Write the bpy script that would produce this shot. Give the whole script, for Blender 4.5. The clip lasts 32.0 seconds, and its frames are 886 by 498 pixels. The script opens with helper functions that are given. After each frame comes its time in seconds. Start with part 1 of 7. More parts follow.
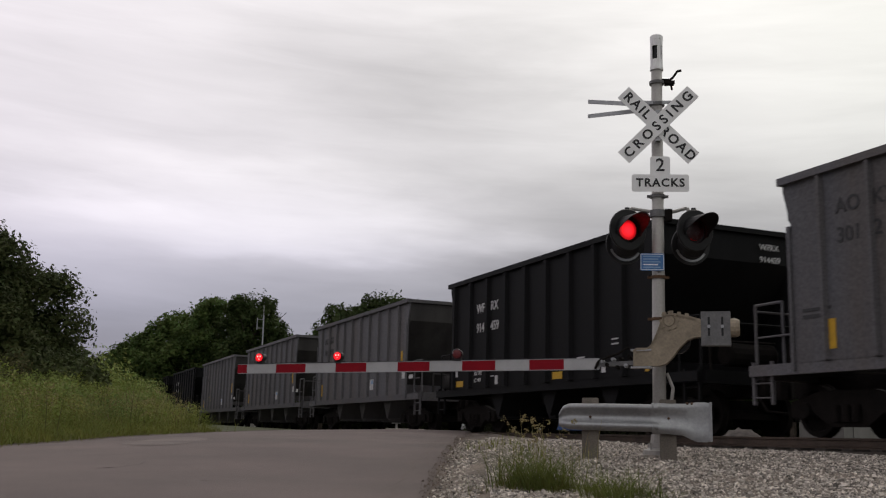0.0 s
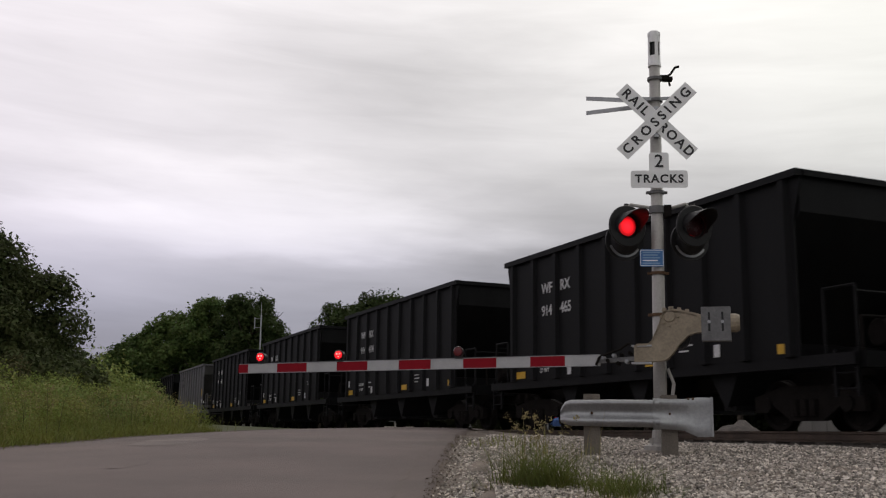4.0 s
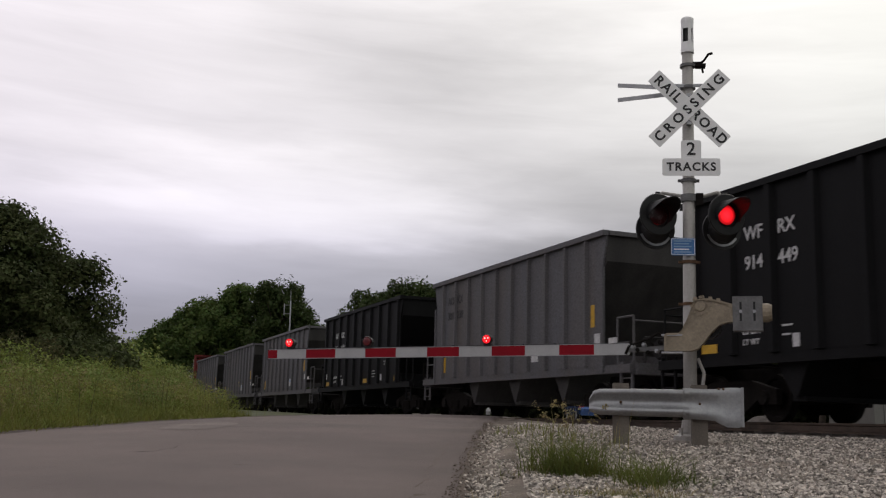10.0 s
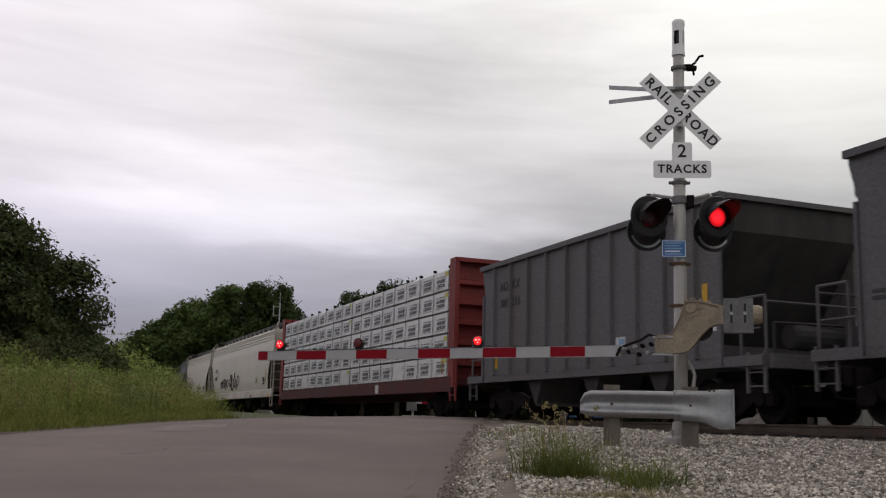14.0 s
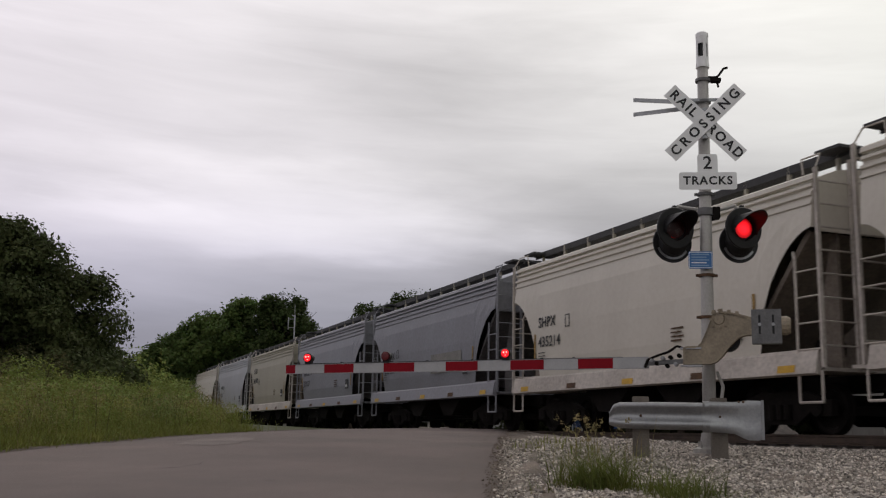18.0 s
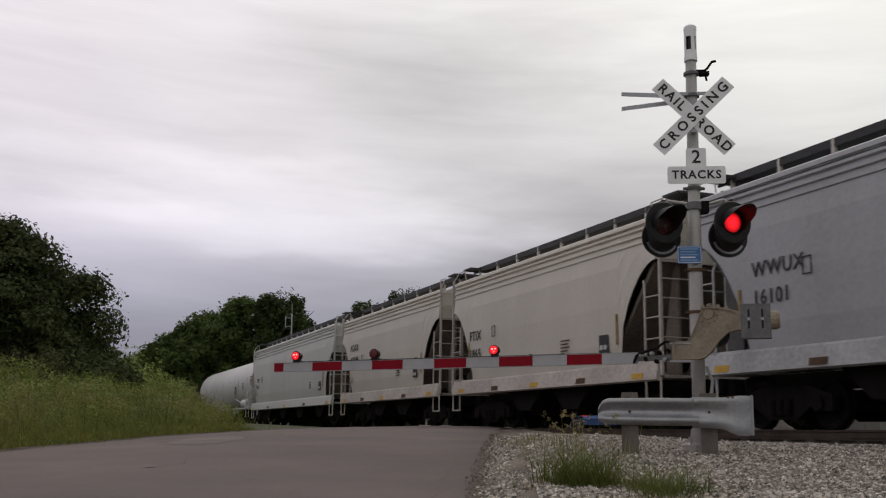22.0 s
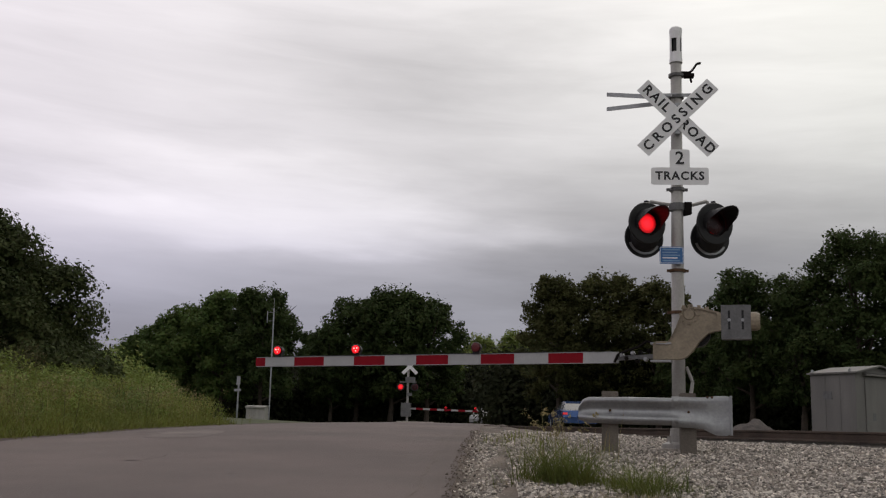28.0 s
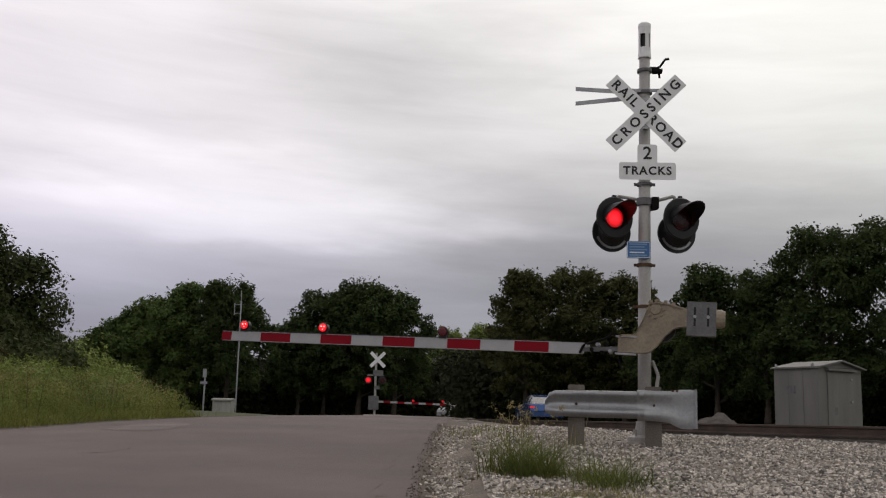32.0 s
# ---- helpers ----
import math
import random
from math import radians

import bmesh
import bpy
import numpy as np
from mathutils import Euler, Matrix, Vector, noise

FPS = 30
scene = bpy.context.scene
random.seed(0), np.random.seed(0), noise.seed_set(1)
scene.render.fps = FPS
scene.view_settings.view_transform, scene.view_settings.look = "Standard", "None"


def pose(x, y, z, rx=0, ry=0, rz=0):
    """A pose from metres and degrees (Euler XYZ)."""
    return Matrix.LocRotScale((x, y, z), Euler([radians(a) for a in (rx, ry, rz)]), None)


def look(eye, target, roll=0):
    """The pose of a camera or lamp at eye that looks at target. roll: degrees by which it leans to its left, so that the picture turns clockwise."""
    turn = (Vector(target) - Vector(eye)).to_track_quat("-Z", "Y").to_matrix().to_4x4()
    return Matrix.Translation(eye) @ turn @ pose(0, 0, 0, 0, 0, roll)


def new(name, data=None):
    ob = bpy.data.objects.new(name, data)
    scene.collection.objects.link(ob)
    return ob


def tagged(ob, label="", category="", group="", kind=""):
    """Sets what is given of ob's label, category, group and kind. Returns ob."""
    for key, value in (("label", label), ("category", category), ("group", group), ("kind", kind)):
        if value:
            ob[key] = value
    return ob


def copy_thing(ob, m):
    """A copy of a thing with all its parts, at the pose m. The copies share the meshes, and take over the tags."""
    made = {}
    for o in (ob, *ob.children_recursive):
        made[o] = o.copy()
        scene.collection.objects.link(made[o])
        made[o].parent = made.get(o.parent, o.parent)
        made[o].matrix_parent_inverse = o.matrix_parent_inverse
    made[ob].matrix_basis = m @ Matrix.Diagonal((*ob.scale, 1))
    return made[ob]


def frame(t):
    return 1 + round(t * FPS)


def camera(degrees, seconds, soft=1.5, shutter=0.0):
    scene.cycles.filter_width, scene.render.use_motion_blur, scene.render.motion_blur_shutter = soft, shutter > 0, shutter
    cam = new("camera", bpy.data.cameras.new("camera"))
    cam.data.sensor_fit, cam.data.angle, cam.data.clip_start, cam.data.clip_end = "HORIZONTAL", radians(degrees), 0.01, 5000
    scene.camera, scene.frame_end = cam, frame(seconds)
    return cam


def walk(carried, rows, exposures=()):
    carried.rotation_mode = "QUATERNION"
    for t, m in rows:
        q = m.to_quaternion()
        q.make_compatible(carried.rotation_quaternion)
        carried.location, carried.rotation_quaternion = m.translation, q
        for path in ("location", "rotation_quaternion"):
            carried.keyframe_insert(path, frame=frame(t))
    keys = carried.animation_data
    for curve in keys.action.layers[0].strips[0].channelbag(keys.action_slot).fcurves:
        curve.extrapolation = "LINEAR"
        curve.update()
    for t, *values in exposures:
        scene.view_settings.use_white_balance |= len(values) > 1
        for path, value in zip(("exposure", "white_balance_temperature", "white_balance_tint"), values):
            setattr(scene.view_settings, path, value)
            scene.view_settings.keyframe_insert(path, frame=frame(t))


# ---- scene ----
cam = camera(47.6, 32.0, 1.2, 0.12)

PATH = [
    (0, (1.202, -1.821, 0.186), (1.0010, 0.1349, 0.5513), 1.4),
    (0.5, (1.199, -1.815, 0.173), (1.0010, 0.1399, 0.5472), 1.3),
    (1, (1.163, -1.816, 0.180), (0.9760, 0.1409, 0.5462), 0.8),
    (1.5, (1.159, -1.813, 0.179), (0.9730, 0.1429, 0.5502), 0.6),
    (2, (1.173, -1.810, 0.176), (0.9810, 0.1449, 0.5532), 0.5),
    (2.5, (1.167, -1.828, 0.177), (0.9720, 0.1269, 0.5543), 0.7),
    (3, (1.168, -1.825, 0.178), (0.9720, 0.1309, 0.5473), 0.9),
    (3.5, (1.157, -1.846, 0.182), (0.9650, 0.1119, 0.5444), 0.8),
    (5.5, (1.158, -1.834, 0.189), (0.9520, 0.1229, 0.5484), 1.0),
    (6, (1.163, -1.811, 0.182), (0.9530, 0.1448, 0.5402), 1.1),
    (6.5, (1.160, -1.800, 0.182), (0.9460, 0.1558, 0.5352), 1.3),
    (7, (1.176, -1.786, 0.175), (0.9560, 0.1697, 0.5251), 1.1),
    (7.5, (1.163, -1.819, 0.177), (0.9370, 0.1377, 0.5233), 1.2),
    (8, (1.146, -1.828, 0.181), (0.9120, 0.1277, 0.5253), 1.3),
    (8.5, (1.164, -1.811, 0.181), (0.9230, 0.1447, 0.5212), 1.4),
    (9, (1.160, -1.810, 0.179), (0.9170, 0.1467, 0.5162), 1.2),
    (9.5, (1.156, -1.801, 0.181), (0.9100, 0.1547, 0.5182), 1.3),
    (10, (1.152, -1.813, 0.181), (0.9010, 0.1427, 0.5172), 1.5),
    (10.5, (1.155, -1.833, 0.188), (0.9040, 0.1227, 0.5214), 1.4),
    (11, (1.169, -1.824, 0.185), (0.9250, 0.1327, 0.5183), 1.4),
    (11.5, (1.157, -1.811, 0.174), (0.9230, 0.1466, 0.5092), 1.2),
    (12, (1.093, -1.824, 0.180), (0.8740, 0.1347, 0.5183), 0.9),
    (12.5, (1.013, -1.863, 0.181), (0.8100, 0.0967, 0.5225), 0.4),
    (13, (0.978, -1.895, 0.188), (0.7900, 0.0658, 0.5307), 1.6),
    (13.5, (1.075, -1.850, 0.185), (0.8750, 0.1136, 0.5034), 1.4),
    (14, (1.128, -1.803, 0.180), (0.8980, 0.1547, 0.5202), 1.5),
    (14.5, (1.115, -1.797, 0.185), (0.8780, 0.1539, 0.5512), 0.5),
    (16.5, (1.090, -1.771, 0.174), (0.8340, 0.1817, 0.5210), 1.0),
    (17, (1.052, -1.790, 0.180), (0.7870, 0.1617, 0.5241), 1.2),
    (17.5, (0.956, -1.878, 0.189), (0.7010, 0.0758, 0.5286), 0.1),
    (18, (0.941, -1.901, 0.191), (0.6890, 0.0489, 0.5518), 1.2),
    (18.5, (1.023, -1.883, 0.188), (0.7710, 0.0669, 0.5557), 1.4),
    (19, (1.076, -1.832, 0.178), (0.8400, 0.1257, 0.5143), 1.4),
    (19.5, (1.075, -1.845, 0.192), (0.8380, 0.1166, 0.5034), 1.2),
    (20, (1.062, -1.840, 0.191), (0.8350, 0.1207, 0.5134), 1.2),
    (20.5, (1.061, -1.823, 0.188), (0.8250, 0.1347, 0.5193), 1.5),
    (21, (1.065, -1.808, 0.189), (0.8200, 0.1477, 0.5262), 1.6),
    (21.5, (1.069, -1.815, 0.195), (0.8170, 0.1378, 0.5403), 1.1),
    (22, (1.071, -1.799, 0.187), (0.8210, 0.1529, 0.5442), 0.8),
    (22.5, (1.067, -1.812, 0.198), (0.8190, 0.1399, 0.5582), 1.4),
    (23, (1.068, -1.805, 0.189), (0.8230, 0.1469, 0.5492), 1.5),
    (23.5, (1.060, -1.828, 0.193), (0.8260, 0.1249, 0.5523), 1.3),
    (24, (1.066, -1.824, 0.182), (0.8420, 0.1308, 0.5383), 1.3),
    (24.5, (1.076, -1.834, 0.189), (0.8550, 0.1218, 0.5394), 1.0),
    (25, (1.074, -1.823, 0.190), (0.8560, 0.1338, 0.5393), 1.2),
    (25.5, (1.079, -1.792, 0.183), (0.8590, 0.1638, 0.5331), 1.4),
    (27.5, (1.083, -1.818, 0.181), (0.8690, 0.1378, 0.5373), 1.5),
    (28, (1.070, -1.825, 0.187), (0.8530, 0.1318, 0.5383), 1.5),
    (28.5, (1.074, -1.806, 0.188), (0.8510, 0.1518, 0.5342), 1.7),
    (29, (1.071, -1.812, 0.190), (0.8500, 0.1458, 0.5342), 1.6),
    (29.5, (1.070, -1.809, 0.188), (0.8520, 0.1498, 0.5302), 1.9),
    (30, (1.062, -1.814, 0.179), (0.8520, 0.1447, 0.5212), 1.6),
    (30.5, (1.076, -1.785, 0.184), (0.8790, 0.1757, 0.5230), 1.2),
    (31, (1.075, -1.799, 0.182), (0.8960, 0.1647, 0.5161), 1.4),
    (31.5, (1.071, -1.809, 0.183), (0.9080, 0.1567, 0.5141), 1.0),
    (32, (1.076, -1.810, 0.183), (0.9210, 0.1547, 0.5232), 1.6),
]
walk(cam, [(t, look(e, g, r)) for t, e, g, r in PATH], [(0.0, -0.04, 6700, 13), (6.0, 0.02, 6700, 13), (14.5, 0.03, 6700, 13), (17.0, -0.1, 6700, 13), (25.5, -0.1, 6700, 13), (28.0, -0.08, 6700, 13), (31.0, -0.03, 6700, 13), (32.0, 0.0, 6700, 13)])

# ---- plan: one railway line on a slant, the road straight ahead ----
PHI = radians(28.4)
ALONG = Vector((-math.sin(PHI), math.cos(PHI), 0))   # along the track, away from the viewer
ACROSS = Vector((math.cos(PHI), math.sin(PHI), 0))   # across the track, away from the viewer
TRACK_1, TRACK_2 = 12.9, 17.6                        # the two track centres, measured across
RAIL_Z = 0.30
SPEED = 14.644

# ---- world and sun ----
world = bpy.data.worlds.new("overcast")
scene.world = world
world.use_nodes = True
wn, wl = world.node_tree.nodes, world.node_tree.links
wn.clear()


def wnode(kind, **values):
    n = wn.new(kind)
    for k, v in values.items():
        n.inputs[k].default_value = v
    return n


CLOUDS = [(-0.27, 0.208, 0.36, 0.055, 0.30), (-0.40, 0.245, 0.34, 0.035, 0.14), (-0.14, 0.335, 0.28, 0.10, -0.24), (-0.02, 0.235, 0.24, 0.07, -0.17),
          (-0.50, 0.232, 0.16, 0.030, -0.14), (0.26, 0.38, 0.30, 0.13, 0.10), (0.18, 0.185, 0.44, 0.11, -0.42), (-0.17, 0.180, 0.30, 0.020, 0.20), (-0.46, 0.165, 0.36, 0.085, 0.30), (0.06, 0.13, 0.34, 0.06, -0.20)]
sky = wn.new("ShaderNodeTexSky")
sky.sky_type, sky.sun_disc = "NISHITA", False
sky.sun_elevation, sky.sun_rotation = radians(48), radians(20)
sky.air_density, sky.dust_density = 1.0, 3.0
coord = wn.new("ShaderNodeTexCoord")
split = wn.new("ShaderNodeSeparateXYZ")
wl.new(coord.outputs["Generated"], split.inputs[0])
def wmath(op, a, b=None, c=None):
    n = wn.new("ShaderNodeMath"); n.operation = op
    for i, v in enumerate((a, b, c)):
        if v is None:
            continue
        if isinstance(v, (int, float)):
            n.inputs[i].default_value = v
        else:
            wl.new(v, n.inputs[i])
    return n.outputs[0]


def wvec(x, y):
    n = wn.new("ShaderNodeCombineXYZ")
    wl.new(x, n.inputs[0]); wl.new(y, n.inputs[1])
    return n.outputs[0]


# the overcast is laid out by bearing and by height over the skyline
bearing, height = wmath("ARCTAN2", split.outputs["X"], split.outputs["Y"]), split.outputs["Z"]
soft = wnode("ShaderNodeTexNoise", Scale=1.0, Detail=5.0, Roughness=0.55)
wl.new(wvec(wmath("MULTIPLY", bearing, 5.0), wmath("MULTIPLY", height, 22.0)), soft.inputs["Vector"])
wisp = wnode("ShaderNodeTexNoise", Scale=1.0, Detail=8.0, Roughness=0.58, Distortion=0.4)
wl.new(wvec(wmath("MULTIPLY", bearing, 4.2), wmath("MULTIPLY_ADD", height, 34.0, wmath("MULTIPLY", bearing, 1.6))), wisp.inputs["Vector"])
shifted = wn.new("ShaderNodeSeparateColor")
wl.new(soft.outputs["Color"], shifted.inputs[0])
bear_w = wmath("ADD", bearing, wmath("MULTIPLY_ADD", shifted.outputs[0], 0.22, -0.11))
high_w = wmath("ADD", height, wmath("MULTIPLY_ADD", shifted.outputs[1], 0.07, -0.035))
# brightness rises from the dull blue-grey skyline
fall = wn.new("ShaderNodeValToRGB")
fr = fall.color_ramp
fr.elements[0].position, fr.elements[0].color = 0.0, (0.27, 0.275, 0.315, 1)
fr.elements[1].position, fr.elements[1].color = 1.0, (0.46, 0.455, 0.455, 1)
for pos, col in ((0.075, (0.27, 0.28, 0.335, 1)), (0.11, (0.30, 0.31, 0.37, 1)), (0.14, (0.365, 0.372, 0.43, 1)), (0.166, (0.465, 0.468, 0.525, 1)), (0.20, (0.62, 0.62, 0.66, 1)), (0.25, (0.74, 0.74, 0.76, 1)), (0.31, (0.77, 0.77, 0.78, 1)), (0.42, (0.86, 0.86, 0.86, 1)), (0.5, (0.66, 0.66, 0.67, 1)), (0.7, (0.54, 0.54, 0.54, 1))):
    e = fr.elements.new(pos); e.color = col
wl.new(wmath("ADD", height, wmath("MULTIPLY_ADD", shifted.outputs[2], 0.03, -0.015)), fall.inputs[0])
# breaks and thick places of the cloud sheet: bearing, height, reach along and up, strength
total = wmath("MULTIPLY_ADD", wisp.outputs["Fac"], 0.34, 0.83)
for b0, h0, rb, rh, amount in CLOUDS:
    far_off = wmath("SQRT", wmath("ADD", wmath("POWER", wmath("DIVIDE", wmath("ABSOLUTE", wmath("SUBTRACT", bear_w, b0)), rb), 2.0), wmath("POWER", wmath("DIVIDE", wmath("ABSOLUTE", wmath("SUBTRACT", high_w, h0)), rh), 2.0)))
    near_to = wn.new("ShaderNodeMapRange"); near_to.interpolation_type = "SMOOTHSTEP"
    near_to.inputs["To Min"].default_value, near_to.inputs["To Max"].default_value = amount, 0.0
    wl.new(far_off, near_to.inputs[0])
    total = wmath("ADD", total, near_to.outputs[0])
side = wn.new("ShaderNodeMapRange")
side.inputs["From Min"].default_value, side.inputs["From Max"].default_value = -0.55, 0.35
wl.new(bearing, side.inputs[0])
tints = wn.new("ShaderNodeValToRGB")
tints.color_ramp.elements[0].color, tints.color_ramp.elements[1].color = (1.015, 0.985, 1.035, 1), (0.965, 1.0, 0.945, 1)
wl.new(side.outputs[0], tints.inputs[0])
mul = wn.new("ShaderNodeMix"); mul.data_type, mul.blend_type = "RGBA", "MULTIPLY"
mul.inputs["Factor"].default_value = 1.0
wl.new(fall.outputs[0], mul.inputs["A"]); wl.new(tints.outputs[0], mul.inputs["B"])
mul2 = wn.new("ShaderNodeMix"); mul2.data_type, mul2.blend_type = "RGBA", "MULTIPLY"
mul2.inputs["Factor"].default_value = 1.0
wl.new(mul.outputs["Result"], mul2.inputs["A"]); wl.new(total, mul2.inputs["B"])
bg_cloud = wnode("ShaderNodeBackground", Strength=1.0)
wl.new(mul2.outputs["Result"], bg_cloud.inputs["Color"])
bg_sky = wnode("ShaderNodeBackground", Strength=0.008)
wl.new(sky.outputs[0], bg_sky.inputs["Color"])
addn = wn.new("ShaderNodeAddShader")
wout = wn.new("ShaderNodeOutputWorld")
wl.new(bg_cloud.outputs[0], addn.inputs[0]); wl.new(bg_sky.outputs[0], addn.inputs[1])
wl.new(addn.outputs[0], wout.inputs[0])

sun = new("sun", bpy.data.lights.new("sun", "SUN"))
sun.data.energy, sun.data.angle, sun.data.color = 0.5, radians(40), (1.0, 0.97, 0.93)
sun.matrix_world = look((10, 30, 45), (0, 0, 0))


# ---- materials ----
def material(name, color, rough=0.6, metal=0.0, vary=0.25, scale=3.0, grain=60.0, bump=0.15, tint=None, per_object=0.0, streak=0.0, spec=0.4, per_island=0.0, dents=0.0):
    """A weathered surface: base colour, stains at one scale, grain at another, fine relief."""
    m = bpy.data.materials.new(name)
    m.use_nodes = True
    ns, ln = m.node_tree.nodes, m.node_tree.links
    p = ns["Principled BSDF"]
    p.inputs["Metallic"].default_value = metal
    p.inputs["Specular IOR Level"].default_value = spec
    tc = ns.new("ShaderNodeTexCoord")
    big = ns.new("ShaderNodeTexNoise")
    big.inputs["Scale"].default_value, big.inputs["Detail"].default_value, big.inputs["Roughness"].default_value = scale, 5, 0.6
    mp = ns.new("ShaderNodeMapping")
    mp.inputs["Scale"].default_value = (1, 1, 0.18 if streak else 1)
    ln.new(tc.outputs["Object"], mp.inputs[0]); ln.new(mp.outputs[0], big.inputs["Vector"])
    fine = ns.new("ShaderNodeTexNoise")
    fine.inputs["Scale"].default_value, fine.inputs["Detail"].default_value = grain, 3
    ln.new(tc.outputs["Object"], fine.inputs["Vector"])
    cr = ns.new("ShaderNodeValToRGB")
    dark = [c * (1 - vary) for c in color]
    if tint:
        dark = [c * (1 - vary) + t * vary for c, t in zip(color, tint)]
    cr.color_ramp.elements[0].position, cr.color_ramp.elements[0].color = 0.32, (*dark, 1)
    cr.color_ramp.elements[1].position, cr.color_ramp.elements[1].color = 0.68, (*[min(1, c * (1 + vary * 0.45)) for c in color], 1)
    ln.new(big.outputs["Fac"], cr.inputs[0])
    mx = ns.new("ShaderNodeMix"); mx.data_type, mx.blend_type = "RGBA", "OVERLAY"
    mx.inputs["Factor"].default_value = min(0.6, vary)
    ln.new(cr.outputs[0], mx.inputs["A"]); ln.new(fine.outputs["Fac"], mx.inputs["B"])
    last = mx.outputs["Result"]
    if per_object or per_island:
        src = ns.new("ShaderNodeNewGeometry").outputs["Random Per Island"] if per_island else ns.new("ShaderNodeObjectInfo").outputs["Random"]
        amount = per_island or per_object
        mr = ns.new("ShaderNodeMapRange")
        mr.inputs["To Min"].default_value, mr.inputs["To Max"].default_value = 1 - amount, 1 + amount
        ln.new(src, mr.inputs[0])
        mb = ns.new("ShaderNodeMix"); mb.data_type, mb.blend_type = "RGBA", "MULTIPLY"
        mb.inputs["Factor"].default_value = 1
        ln.new(last, mb.inputs["A"]); ln.new(mr.outputs[0], mb.inputs["B"])
        last = mb.outputs["Result"]
    ln.new(last, p.inputs["Base Color"])
    rr = ns.new("ShaderNodeMapRange")
    rr.inputs["To Min"].default_value, rr.inputs["To Max"].default_value = max(0.05, rough - 0.12), min(1, rough + 0.12)
    ln.new(big.outputs["Fac"], rr.inputs[0]); ln.new(rr.outputs[0], p.inputs["Roughness"])
    if dents:
        bd = ns.new("ShaderNodeBump")
        bd.inputs["Strength"].default_value, bd.inputs["Distance"].default_value = dents, 0.05
        ln.new(big.outputs["Fac"], bd.inputs["Height"]); ln.new(bd.outputs[0], p.inputs["Normal"])
    if bump:
        bp = ns.new("ShaderNodeBump")
        bp.inputs["Strength"].default_value, bp.inputs["Distance"].default_value = bump, 0.02
        ln.new(fine.outputs["Fac"], bp.inputs["Height"]); ln.new(bp.outputs[0], p.inputs["Normal"])
        if dents:
            ln.new(bd.outputs[0], bp.inputs["Normal"])
    return m


def leafy(name, color, thin=0.3, scale=0.6):
    """Leaves: matt, a little light passes through; hue varies from leaf to leaf and from bough to bough."""
    m = bpy.data.materials.new(name)
    m.use_nodes = True
    ns, ln = m.node_tree.nodes, m.node_tree.links
    p = ns["Principled BSDF"]
    p.inputs["Roughness"].default_value, p.inputs["Specular IOR Level"].default_value = 0.7, 0.12
    tc, big = ns.new("ShaderNodeTexCoord"), ns.new("ShaderNodeTexNoise")
    big.inputs["Scale"].default_value, big.inputs["Detail"].default_value = scale, 4
    ln.new(tc.outputs["Object"], big.inputs["Vector"])
    cr = ns.new("ShaderNodeValToRGB")
    r, g, b = color
    cr.color_ramp.elements[0].position, cr.color_ramp.elements[0].color = 0.3, (r * 0.72, g * 0.78, b * 0.8, 1)
    cr.color_ramp.elements[1].position, cr.color_ramp.elements[1].color = 0.7, (r * 1.25, g * 1.2, b * 1.1, 1)
    ln.new(big.outputs["Fac"], cr.inputs[0])
    hs, geo = ns.new("ShaderNodeHueSaturation"), ns.new("ShaderNodeNewGeometry")
    for key, lo, hi in (("Hue", 0.475, 0.52), ("Value", 0.75, 1.25)):
        mr = ns.new("ShaderNodeMapRange")
        mr.inputs["To Min"].default_value, mr.inputs["To Max"].default_value = lo, hi
        ln.new(geo.outputs["Random Per Island"], mr.inputs[0]); ln.new(mr.outputs[0], hs.inputs[key])
    ln.new(cr.outputs[0], hs.inputs["Color"]); ln.new(hs.outputs[0], p.inputs["Base Color"])
    tr, mix = ns.new("ShaderNodeBsdfTranslucent"), ns.new("ShaderNodeMixShader")
    mix.inputs[0].default_value = thin
    ln.new(hs.outputs[0], tr.inputs["Color"])
    ln.new(p.outputs[0], mix.inputs[1]); ln.new(tr.outputs[0], mix.inputs[2])
    ln.new(mix.outputs[0], ns["Material Output"].inputs["Surface"])
    return m


def glowing(name, color, strength):
    m = bpy.data.materials.new(name)
    m.use_nodes = True
    p = m.node_tree.nodes["Principled BSDF"]
    p.inputs["Base Color"].default_value = (*color, 1)
    p.inputs["Emission Color"].default_value = (*color, 1)
    p.inputs["Emission Strength"].default_value = strength
    p.inputs["Roughness"].default_value = 0.3
    return m


ASPHALT = material("asphalt", (0.175, 0.140, 0.130), 0.85, vary=0.3, scale=0.35, grain=260, bump=0.5)
GRAVEL_BED = material("gravel_bed", (0.20, 0.165, 0.135), 0.95, vary=0.6, scale=0.9, grain=45, bump=1.0)
STONE = material("limestone_chips", (0.47, 0.425, 0.375), 0.9, vary=0.35, scale=9, grain=60, bump=0.3, per_island=0.75)
EARTH = material("verge_earth", (0.075, 0.085, 0.035), 0.95, vary=0.5, scale=0.8, grain=30, bump=0.8)
LEAF_DARK = leafy("leaf_dark", (0.052, 0.075, 0.026))
LEAF_MID = leafy("leaf_mid", (0.085, 0.125, 0.038))
LEAF_OLIVE = leafy("leaf_olive", (0.072, 0.076, 0.029))
# Undergrowth leaves, darkened: the shade below the crowns is in their colour.
LEAF_SHADE = leafy("leaf_shade", (0.034, 0.040, 0.020), 0.2)
LEAF_LIGHT = leafy("leaf_light", (0.17, 0.21, 0.055), 0.3)
LEAF_BROWN = leafy("leaf_brown", (0.105, 0.098, 0.046))
LEAF_HEDGE = leafy("leaf_hedge", (0.19, 0.235, 0.07))
LEAF_PALE = leafy("leaf_pale", (0.24, 0.245, 0.075), 0.35)
